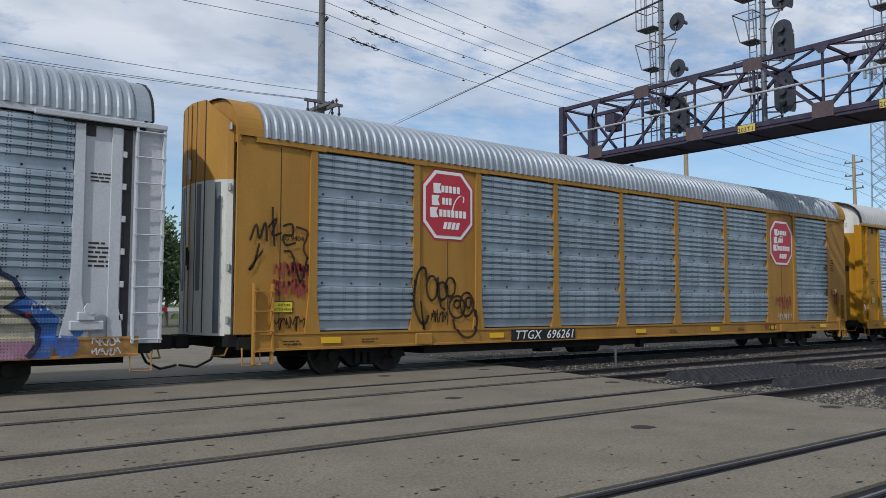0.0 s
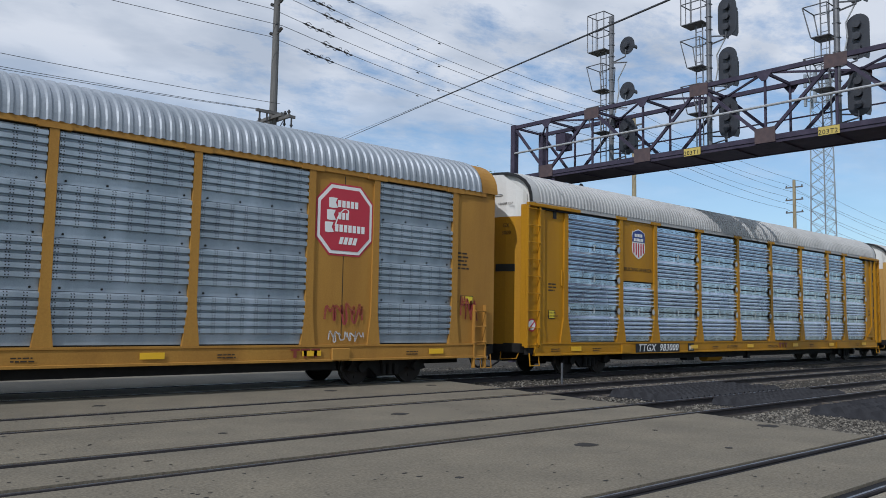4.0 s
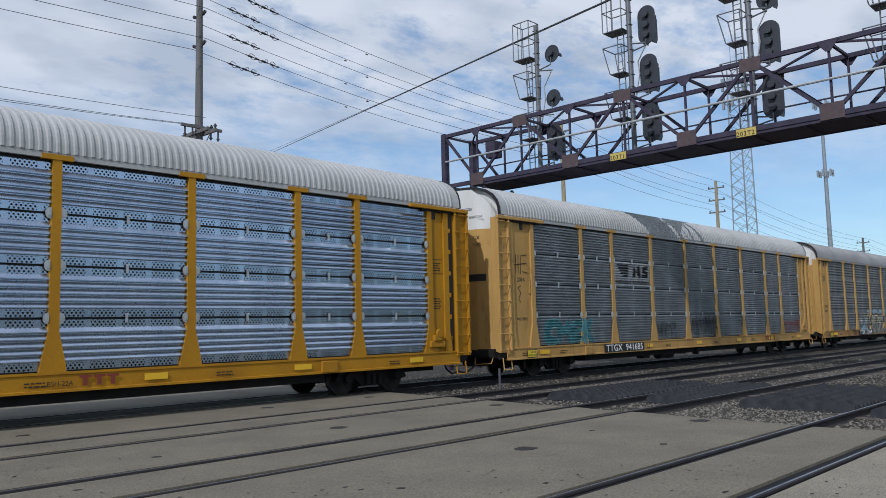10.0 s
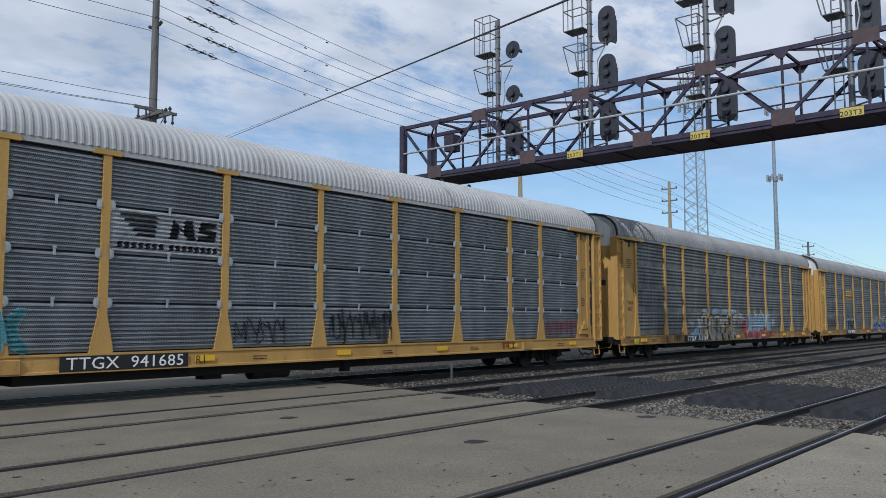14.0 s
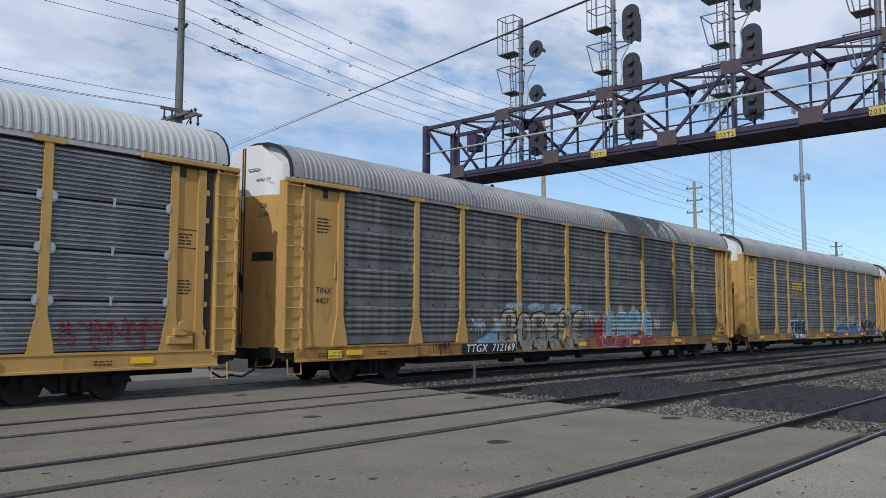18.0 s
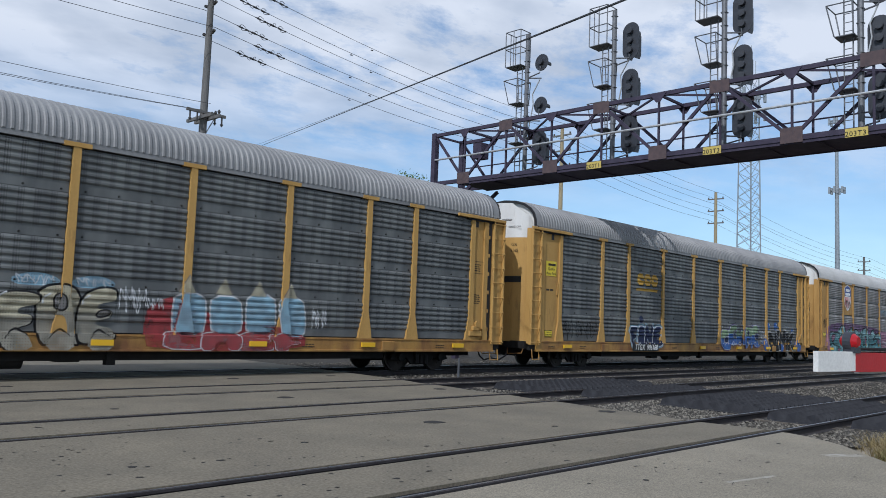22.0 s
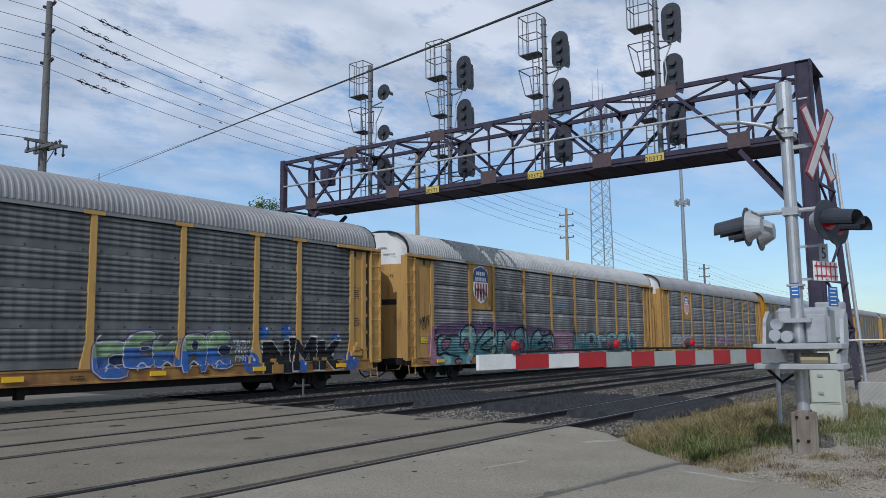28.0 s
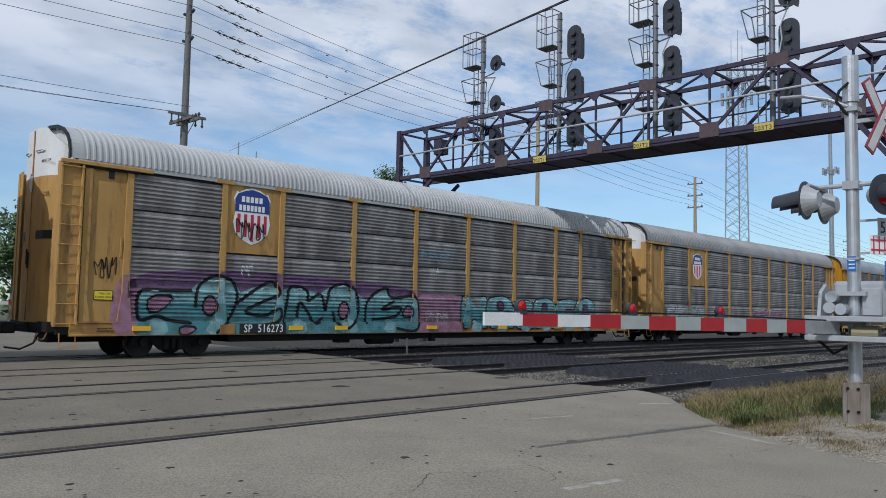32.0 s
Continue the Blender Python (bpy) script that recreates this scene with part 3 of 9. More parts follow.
def roof_mesh(x0, x1, rib, high):
    bm = bmesh.new()
    prof = [(-y, z) for y, z in ARCH] + [(y, z) for y, z in ARCH[-2::-1]]
    fine = [prof[0]]
    for (ya, za), (yb, zb) in zip(prof, prof[1:]):
        fine += [(ya * 0.75 + yb * 0.25, za * 0.75 + zb * 0.25), (ya * 0.25 + yb * 0.75, za * 0.25 + zb * 0.75)]
    prof = fine + [prof[-1]]
    n = max(1, int((x1 - x0) / rib))
    rows = []
    for k in range(n):
        for f, d in ((0.0, 0), (0.3, 0), (0.44, high), (0.72, high), (0.88, 0)):
            x = x0 + (k + f) * (x1 - x0) / n
            rows.append([bm.verts.new((x, y * (1 + d / 3), z + d * max(0.25, min(1, (z - 5.0) * 2)))) for y, z in prof])
    rows.append([bm.verts.new((x1, y, z)) for y, z in prof])
    for a, b in zip(rows, rows[1:]):
        for i in range(len(prof) - 1):
            bm.faces.new((a[i], a[i + 1], b[i + 1], b[i]))
    bmesh.ops.recalc_face_normals(bm, faces=bm.faces)
    return bm


def post_mesh(flare):
    bm = bmesh.new()
    slab(bm, [(-0.25 * flare, SILL1 - 0.02), (0.25 * flare, SILL1 - 0.02), (0.22 * flare, 1.2), (0.10, 1.75), (0.085, EAVE - 0.12), (-0.085, EAVE - 0.12), (-0.10, 1.75), (-0.22 * flare, 1.2)], -HALF, -HALF + 0.1)
    slab(bm, [(-0.3, EAVE - 0.13), (0.3, EAVE - 0.13), (0.3, EAVE - 0.03), (-0.3, EAVE - 0.03)], -HALF - 0.015, -HALF + 0.1)
    bmesh.ops.recalc_face_normals(bm, faces=bm.faces)
    return bm


LEAF_PLAN = ((-0.27, 0.015), (-0.25, 0.40), (-0.19, 0.74), (-0.07, 1.02), (0.06, 1.19), (0.17, 1.26))


def leaf_x(y):
    xs, ys = zip(*LEAF_PLAN)
    return float(np.interp(abs(y), ys, xs))


def leaf_top(y):
    """The outline of the end doors under the roof: level, then cut back at the corners."""
    return float(np.interp(abs(y), (0.0, 0.62, 1.17, 1.26), (6.05, 6.02, 5.58, 5.42)))


def leaf_mesh(side, z0, z1, a=0.0, b=9.0):
    """One leaf of the end doors, or the strip of it from a to b: bowed in plan; z1 None: up to under the roof."""
    cuts = sorted({round(y, 4) for x, y in LEAF_PLAN if a < y < b} | {v for v in (a, b) if 0.0 < v < 1.26} | ({0.62} if z1 is None and a < 0.62 < b else set()))
    plan = [(leaf_x(y), y) for y in cuts]
    bm = bmesh.new()
    rows = [[bm.verts.new((x, side * y, z0)), bm.verts.new((x, side * y, leaf_top(y) if z1 is None else z1))] for x, y in plan]
    back = [[bm.verts.new((x + 0.06, side * max(0.0, y - 0.03), z0)), bm.verts.new((x + 0.06, side * max(0.0, y - 0.03), leaf_top(y) if z1 is None else z1))] for x, y in plan]
    for p, q in zip(rows, rows[1:]):
        bm.faces.new((p[0], q[0], q[1], p[1]))
    for p, q in zip(back, back[1:]):
        bm.faces.new((p[0], q[0], q[1], p[1]))
    for i in range(len(plan) - 1):
        bm.faces.new((rows[i][1], rows[i + 1][1], back[i + 1][1], back[i][1]))
        bm.faces.new((rows[i][0], rows[i + 1][0], back[i + 1][0], back[i][0]))
    for i in (0, -1):
        bm.faces.new((rows[i][0], rows[i][1], back[i][1], back[i][0]))
    bmesh.ops.recalc_face_normals(bm, faces=bm.faces)
    return bm


def end_plate(out, thick, z0=EAVE - 0.12):
    """A plate across the car under the roof's arch, out wider than it, thick along the car."""
    bm = bmesh.new()
    ring = [(-y - out, max(z0, z) + out) for y, z in ARCH] + [(y + out, z + out) for y, z in ARCH[-2::-1]]
    ring = [(ring[0][0], z0)] + ring + [(ring[-1][0], z0)]
    a = [bm.verts.new((0, y, z)) for y, z in ring]
    b = [bm.verts.new((thick, y, z)) for y, z in ring]
    bm.faces.new(a[::-1])
    bm.faces.new(b)
    for k in range(len(ring)):
        bm.faces.new((a[k], a[(k + 1) % len(ring)], b[(k + 1) % len(ring)], b[k]))
    bmesh.ops.recalc_face_normals(bm, faces=bm.faces)
    return bm


def seal_mesh(w, deep):
    """The black seal that rims the roof's end, from eave to eave."""
    bm = bmesh.new()
    pts = [(-y, z) for y, z in ARCH] + [(y, z) for y, z in ARCH[-2::-1]]
    rows = []
    for y, z in pts:
        d = Vector((y * 0.55, z - 5.0)).normalized()
        rows.append([bm.verts.new((x, y + d.x * r, z + d.y * r)) for x, r in ((0, 0.012), (w, 0.012), (w, -deep), (0, -deep))])
    for p, q in zip(rows, rows[1:]):
        for k in range(4):
            bm.faces.new((p[k], p[(k + 1) % 4], q[(k + 1) % 4], q[k]))
    bm.faces.new(rows[0]); bm.faces.new(rows[-1][::-1])
    bmesh.ops.recalc_face_normals(bm, faces=bm.faces)
    return bm


def truck_meshes():
    bm = bmesh.new()
    out = [(-1.25, 0.36), (-1.1, 0.62), (-0.75, 0.66), (-0.5, 0.86), (0.5, 0.86), (0.75, 0.66), (1.1, 0.62), (1.25, 0.36), (0.95, 0.30), (0.6, 0.42), (0.35, 0.20), (-0.35, 0.20), (-0.6, 0.42), (-0.95, 0.30)]
    for y in (-1.08, 0.98):
        slab(bm, out, y, y + 0.1)
    box(bm, -0.3, 0.3, -1.2, 1.2, 0.5, 0.8)
    for y in (-1.14, 1.14):
        for x in (-0.865, 0.865):
            disc(bm, (x, y, 0.43), (0, 1, 0), 0.13, 0.1, 10)
        for x in (-0.2, 0.0, 0.2):
            rod(bm, (x, y * 0.99, 0.24), (x, y * 0.99, 0.56), 0.075, 8)
    bmesh.ops.recalc_face_normals(bm, faces=bm.faces)
    me = bpy.data.meshes.new("truck")
    bm.to_mesh(me); bm.free(); me.materials.append(UNDER)
    bm = bmesh.new()
    for y in (-0.80, 0.80):
        disc(bm, (0, y, 0), (0, 1, 0), 0.42, 0.11, 28)
        disc(bm, (0, y - 0.055 if y < 0 else y + 0.055, 0), (0, 1, 0), 0.34, 0.02, 24)
        disc(bm, (0, y * 0.93, 0), (0, 1, 0), 0.445, 0.03, 28)
    for k in range(3):
        a = k * 2.094
        disc(bm, (0.24 * math.cos(a), -0.872, 0.24 * math.sin(a)), (0, 1, 0), 0.05, 0.016, 10)
    rod(bm, (0, -1.1, 0), (0, 1.1, 0), 0.08, 10)
    w = bpy.data.meshes.new("wheelset")
    bm.to_mesh(w); bm.free(); w.materials.append(WHEEL); w.materials.append(TREAD)
    for p in w.polygons:
        c = p.center
        if abs(abs(c.y) - 0.80) < 0.02 and math.hypot(c.x, c.z) > 0.40 and abs(p.normal.y) < 0.3:
            p.material_index = 1
    return me, w


TRUCK_ME, WHEELSET_ME = truck_meshes()
PANELS = {}
CARS, WHEELSETS = [], []


def clip_meshes():
    bm = bmesh.new()
    slab(bm, [(-0.02, -0.12), (0.07, -0.09), (0.10, -0.04), (0.10, 0.04), (0.07, 0.09), (-0.02, 0.12)], -0.065, -0.05)
    box(bm, 0.0, 0.05, -0.09, -0.065, -0.06, 0.06)
    bmesh.ops.recalc_face_normals(bm, faces=bm.faces)
    a = bpy.data.meshes.new("corner_clamp")
    bm.to_mesh(a); bm.free(); a.materials.append(STEEL_BOLT)
    bm = boxes((-0.025, 0.025, -0.06, -0.04, -0.09, 0.09), (-0.04, 0.04, -0.07, -0.06, 0.05, 0.08))
    b = bpy.data.meshes.new("panel_clip")
    bm.to_mesh(b); bm.free(); b.materials.append(STEEL_BOLT)
    bm = bmesh.new()
    disc(bm, (0, -0.05, 0), (0, 1, 0), 0.022, 0.02, 8)
    c = bpy.data.meshes.new("sheet_bolt")
    bm.to_mesh(c); bm.free(); c.materials.append(UNDER)
    return a, b, c


CLAMP_ME, CLIP_ME, BOLT_ME = clip_meshes()


def side_panels(car, style, spans):
    rows = style["rows"]
    h = (EAVE - 0.14 - SILL1 - 0.03) / rows
    gap = style.get("gap", 0.045)
    for k, (a, b) in enumerate(spans):
        base = SILL1 + 0.03
        n = rows
        if style.get("sign_bays") and k in style["sign_bays"]:
            n = style["sign_bays"][k]
        for r in range(n):
            key = (round(b - a, 2), style["panel"].name, style["ribs"], style["flat"])
            if key not in PANELS:
                PANELS[key] = make_panel(b - a, h - gap, style)
            share("side_panel", PANELS[key], car, a, -HALF + 0.075, base + r * h)
            if r and style.get("clips"):
                z = base + r * h - gap / 2
                share("panel_clip", CLIP_ME, car, (a + b) / 2, -HALF + 0.075, z)
                share("corner_clamp", CLAMP_ME, car, a, -HALF + 0.075, z)
                share("corner_clamp", CLAMP_ME, car, b, -HALF + 0.075, z).scale.x = -1
            elif r and style.get("bolts"):
                for f in (0.06, 0.35, 0.65, 0.94):
                    share("sheet_bolt", BOLT_ME, car, a + (b - a) * f, -HALF + 0.11, base + r * h + 0.06)


def build_car(index, style):
    car = thing("autorack_car", style["label"], "rail car", group="cars of the train")
    y_, sill_m, top_m, roof_m = style["paint"], style["sill"], style["top"], style["roof"]
    spans = [(a + 0.1, b - 0.1) for a, b in zip(POSTS, POSTS[1:])]
    # frame and floor
    bm = bmesh.new()
    ch = [(-HALF + 0.12, SILL0), (-HALF - 0.03, SILL0), (-HALF - 0.03, SILL0 + 0.045), (-HALF, SILL0 + 0.055), (-HALF, SILL1 - 0.055), (-HALF - 0.02, SILL1 - 0.045), (-HALF - 0.02, SILL1), (-HALF + 0.12, SILL1)]
    ends = [[bm.verts.new((x, y, z)) for y, z in ch] for x in (0.3, LEN - 0.3)]
    for k in range(len(ch)):
        bm.faces.new((ends[0][k], ends[0][(k + 1) % len(ch)], ends[1][(k + 1) % len(ch)], ends[1][k]))
    bm.faces.new(ends[0]); bm.faces.new(ends[1][::-1])
    bmesh.ops.recalc_face_normals(bm, faces=bm.faces)
    part("side_sill", bm, sill_m, car, style.get("sill_label", ""))
    part("far_side_sill", boxes((0.3, LEN - 0.3, HALF - 0.12, HALF, SILL0, SILL1)), sill_m, car)
    # centre sill, plus an added wide black plate for the shade under the car
    part("centre_sill", boxes((0.2, LEN - 0.2, -0.32, 0.32, 0.42, 0.92), (5.0, LEN - 5.0, -1.22, 1.22, 0.40, 0.62)), UNDER, car)
    part("floor", boxes((0.2, LEN - 0.2, -HALF + 0.13, HALF - 0.13, 0.93, 0.99)), UNDER, car)
    # added black sheet: stands for the shaded inside behind the panel gaps
    part("inner_lining", boxes((1.7, LEN - 1.4, -HALF + 0.12, -HALF + 0.14, SILL1, EAVE - 0.02)), BLACK, car)
    part("far_side_wall", boxes((0.35, LEN - 0.35, HALF - 0.09, HALF - 0.02, SILL1, EAVE)), style["panel"], car)
    # posts and panels
    base = None
    for x in POSTS:
        if base is None:
            base = part("post", post_mesh(style["flare"]), y_, car)
            base.location.x = x
        else:
            share("post", base.data, car, x)
    side_panels(car, style, spans)
    # top rail
    part("top_rail", boxes((0.3, LEN - 0.3, -HALF + 0.005, -HALF + 0.09, EAVE - 0.11, EAVE + 0.02)), style.get("rail_mat", roof_m), car)
    # end walls of sheet
    for x0, x1 in ((0.42, POSTS[0] - 0.08), (POSTS[-1] + 0.08, LEN - 0.42)):
        part("end_sheet", boxes((x0, x1, -HALF + 0.06, -HALF + 0.12, SILL1 - 0.02, EAVE - 0.1)), y_, car)
        part("far_end_sheet", boxes((x0, x1, HALF - 0.12, HALF - 0.06, SILL1 - 0.02, EAVE - 0.1)), y_, car)
    for x0, x1 in () if style.get("low_ladder") else ((-0.13, 2.3), (LEN - 2.25, LEN + 0.13)):
        part("header_beam", boxes((x0, x1, -HALF - 0.075, -HALF + 0.02, EAVE - 0.15, EAVE - 0.05), bevel=0.01), y_, car)
        part("header_track", boxes((x0 + 0.5, x1 - 0.4, -HALF - 0.02, -HALF + 0.05, EAVE - 0.21, EAVE - 0.155)), UNDER, car)
        for s in (-1, 1):
            # door posts with a splayed foot
            px = 0.60 if x0 < 1 else LEN - 0.78
            if s < 0:
                bm = bmesh.new()
                slab(bm, [(px - 0.10, SILL1), (px + 0.17, SILL1), (px + 0.15, 1.3), (px + 0.09, 1.55), (px + 0.09, EAVE - 0.16), (px - 0.10, EAVE - 0.16)], -HALF + 0.0, -HALF + 0.058)
                bmesh.ops.recalc_face_normals(bm, faces=bm.faces)
                part("door_post", bm, y_, car)
        if x0 > 1:
            part("door_gap", boxes((LEN - 0.655, LEN - 0.50, -HALF + 0.03, -HALF + 0.055, SILL1 - 0.05, EAVE - 0.16)), BLACK, car)
            for k in range(6):
                part("hinge", boxes((LEN - 0.68, LEN - 0.60, -HALF + 0.0, -HALF + 0.03, 1.3 + k * 0.62, 1.42 + k * 0.62), bevel=0.008), y_, car)
            bm = boxes((LEN - 1.55, LEN - 0.95, -HALF - 0.06, -HALF + 0.05, 1.12, 1.3), (LEN - 1.42, LEN - 1.12, -HALF - 0.09, -HALF + 0.05, 1.3, 1.46), bevel=0.02)
            disc(bm, (LEN - 1.2, -HALF - 0.06, 1.52), (0, 1, 0), 0.11, 0.08, 12)
            part("brake_ratchet", bm, y_, car)
            part("vent_slot", boxes((LEN - 1.35, LEN - 1.17, -HALF + 0.045, -HALF + 0.058, EAVE - 0.42, EAVE - 0.22)), BLACK, car)
        else:
            part("vent_slot", boxes((1.12, 1.27, -HALF + 0.045, -HALF + 0.058, EAVE - 0.42, EAVE - 0.2)), BLACK, car)
            part("door_latch", boxes((1.50, 1.56, -HALF + 0.02, -HALF + 0.06, 2.7, 3.2), bevel=0.01), y_, car)
    # roof
    part("roof", roof_mesh(0.45, LEN - 0.45, style.get("roof_rib", 0.165) if index < 8 else 0.33, style.get("roof_deep", 0.034)), roof_m, car, style.get("roof_label", ""))
    e0 = 0.12 - style.get("end_out", 0.0)
    for x0, x1, d in ((e0, 0.47, 1), (LEN - 0.47, LEN - e0, -1)):
        part("roof_end", roof_mesh(x0, x1, 0.48, 0.0), style.get("hood", roof_m), car)
        wall = part("roof_bulkhead", end_plate(-0.02, 0.03), top_m, car)
        wall.location.x = x0 + 0.08 if d > 0 else x1 - 0.11
        if not style.get("low_ladder"):
            rim = part("roof_seal", seal_mesh(0.05, 0.075), BLACK, car, "black rubber seal round the roof's end")
            rim.location.x = x0 - 0.05 if d > 0 else x1 - 0.04
    # end doors
    for end in (0, 1):
        out = style.get("end_out", 0.0)
        lx, d = (-out, 1) if not end else (LEN + out - 0.12, -1)
        for s in (-1, 1):
            split = style.get("split", 4.74)
            for nm, z0, z1, mt in (("end_door", 0.95, split, style["door"]), ("door_top", split, None, top_m)):
                ob = part(nm, leaf_mesh(s, z0, z1), mt, car, "white upper door panel" if nm == "door_top" and top_m is CAR_WHITE else "")
                ob.matrix_local = pose(lx, 0, 0, 0, 0, 180 if end else 0)
            # handle, slot and worn strips follow the bow of the leaf
            if style.get("low_ladder"):
                for y0, y1, z0, z1, mt, nm in ((0.34, 0.52, 1.9, 4.2, WORN_STEEL, "bare_strip"), (0.95, 1.08, 1.0, 4.2, WORN_STEEL, "bare_strip"), (0.62, 0.66, 1.0, None, MARK, "hinge_seam"), (0.25, 0.28, 1.0, None, MARK, "hinge_seam")):
                    ob = part(nm, leaf_mesh(s, z0, z1, y0, y1), mt, car)
                    ob.matrix_local = pose(lx - d * 0.004, 0, 0, 0, 0, 180 if end else 0)
                for z in (1.2, 2.3, 4.0, 5.3):
                    x = leaf_x(1.22) - 0.03
                    part("door_hinge", boxes((min(lx + d * x, lx + d * (x + 0.05)), max(lx + d * x, lx + d * (x + 0.05)), s * 1.23 - 0.06, s * 1.23 + 0.06, z, z + 0.16), bevel=0.01), STEEL_BOLT, car)
            else:
                ob = part("door_slot", leaf_mesh(s, 3.10, 3.32, 0.40, 1.02), BLACK, car)
                ob.matrix_local = pose(lx - d * 0.012, 0, 0, 0, 0, 180 if end else 0)
                bm = bmesh.new()
                pipe(bm, [(lx + d * leaf_x(0.22), s * 0.22, 5.40), (lx + d * (leaf_x(0.25) - 0.06), s * 0.25, 5.42), (lx + d * (leaf_x(0.6) - 0.06), s * 0.60, 5.42), (lx + d * leaf_x(0.62), s * 0.62, 5.40)], 0.018)
                part("door_handle", bm, STEEL_BOLT, car)
        # seam of the leaves, lock rod and hasps
        sx = lx - d * 0.275
        wide = style.get("seam", 0.016)
        part("door_seam", boxes((sx - 0.006, sx + 0.006, -wide, wide, 1.0, 6.0)), BLACK, car)
        part("lock_rod", rods(((sx - d * 0.02, -0.035, 1.3), (sx - d * 0.02, -0.035, 5.98), 0.014)), y_, car)
        for z in (2.35, 4.35):
            part("hasp", boxes((sx - d * 0.035 - 0.02, sx - d * 0.035 + 0.02, -0.075, -0.035, z, z + 0.42), (sx - d * 0.03 - 0.02, sx - d * 0.03 + 0.02, 0.02, 0.06, z + 0.1, z + 0.5), bevel=0.008), STEEL_BOLT if z > 3 else UNDER, car)
        # ladder on the side at the corner
        lx = -0.12 if not end else LEN - 0.45
        if style.get("low_ladder"):
            lx = -0.10 if not end else LEN - 0.42
            part("corner_sheet", boxes((lx, lx + 0.52, -HALF + 0.06, -HALF + 0.12, SILL1 - 0.02, EAVE)), y_, car)
            lx = 0.28 if not end else LEN - 0.74
            ladder = part("ladder_rail", boxes((lx, lx + 0.04, -HALF - 0.05, -HALF + 0.06, 0.35, 2.05)), y_, car)
            part("ladder_rail", boxes((lx + 0.42, lx + 0.46, -HALF - 0.05, -HALF + 0.06, 0.35, 2.05)), y_, car)
        else:
            ladder = part("ladder_back", boxes((lx, lx + 0.57, -HALF + 0.035, -HALF + 0.06, 0.86, EAVE - 0.15)), y_, car)
            part("far_ladder_back", boxes((lx, lx + 0.57, HALF - 0.06, HALF - 0.035, 0.86, EAVE - 0.15), (lx, lx + 0.05, HALF - 0.035, HALF + 0.06, 0.86, EAVE - 0.15)), y_, car)
            for dx in (0.0, 0.52):
                part("ladder_rail", boxes((lx + dx, lx + dx + 0.05, -HALF - 0.06, -HALF + 0.034, 0.86, EAVE - 0.15), bevel=0.006), y_, ladder)
            # corner strip between the leaf and the ladder
            cx = lx + 0.02 if not end else lx + 0.53
            part("corner_strip", boxes((cx, cx + 0.02, -HALF + 0.061, -1.27, 0.9, EAVE - 0.1)), y_, car)
            part("corner_strip", boxes((cx, cx + 0.02, 1.27, HALF - 0.061, 0.9, EAVE - 0.1)), y_, car)
        for k in range(4 if style.get("low_ladder") else 9):
            z = (0.62 if style.get("low_ladder") else 0.94) + k * (0.42 if style.get("low_ladder") else 0.5)
            w = 0.47 if style.get("low_ladder") else 0.58
            bm = rods(((lx - 0.01, -HALF - 0.065, z), (lx + w, -HALF - 0.065, z), 0.015))
            for q in (lx + 0.025, lx + w - 0.035):
                disc(bm, (q, -HALF - 0.065, z), (0, 1, 0), 0.028, 0.04, 6)
            part("rung", bm, y_, ladder)
        # end platform, coupler, hose
        ex, d = (0.0, -1) if not end else (LEN, 1)
        part("end_sill", boxes((min(ex, ex + d * 0.2), max(ex, ex + d * 0.2), -1.35, 1.35, 0.72, 0.98), (min(ex - d * 0.3, ex), max(ex - d * 0.3, ex), -1.45, 1.45, 0.66, 0.92)), UNDER, car)
        bm = boxes((min(ex, ex + d * 0.62), max(ex, ex + d * 0.62), -0.1, 0.1, 0.72, 0.9))
        box(bm, min(ex + d * 0.55, ex + d * 0.86), max(ex + d * 0.55, ex + d * 0.86), -0.2, 0.16, 0.66, 0.96, bevel=0.03)
        part("coupler", bm, UNDER, car)
        bm = bmesh.new()
        pipe(bm, [(ex + d * 0.05, -0.5, 0.7), (ex + d * 0.2, -0.5, 0.42), (ex + d * 0.5, -0.45, 0.27), (ex + d * 0.86, -0.4, 0.33)], 0.028)
        part("brake_hose", bm, BLACK, car)
        bm = bmesh.new()
        sx = ex - d * 0.25
        pipe(bm, [(sx - 0.2, -HALF + 0.02, 0.7), (sx - 0.2, -HALF - 0.02, 0.34), (sx + 0.2, -HALF - 0.02, 0.34), (sx + 0.2, -HALF + 0.02, 0.7)], 0.02)
        part("stirrup_step", bm, sill_m, car)
        pipe_b = bmesh.new()
        pipe(pipe_b, [(ex + d * 0.1, -1.3, 0.86), (ex + d * 0.22, -1.25, 0.55), (ex + d * 0.22, -0.6, 0.5), (ex + d * 0.1, -0.5, 0.8)], 0.018)
        part("uncoupling_lever", pipe_b, sill_m, car)
    # trucks
    for tx in (3.3, LEN - 3.3):
        tr = share("truck", TRUCK_ME, car, tx)
        for wx in (-0.865, 0.865):
            ws = share("wheelset", WHEELSET_ME, tr, wx, 0, 0.42)
            WHEELSETS.append((index, ws, wx))
    # underfloor gear
    bm = bmesh.new()
    rod(bm, (10.6, -0.95, 0.42), (11.7, -0.95, 0.42), 0.2, 14)
    part("air_tank", bm, style.get("tank", UNDER), car, smooth=False)
    for r in ((9.2, 9.7, -1.1, -0.8, 0.3, 0.62), (12.4, 12.9, -1.05, -0.7, 0.36, 0.62), (13.4, 13.6, -1.3, -1.1, 0.3, 0.62)):
        part("brake_gear", boxes(r), UNDER, car)
    part("brake_pipe", rods(((4.9, -0.75, 0.45), (LEN - 4.9, -0.75, 0.45), 0.025)), UNDER, car)
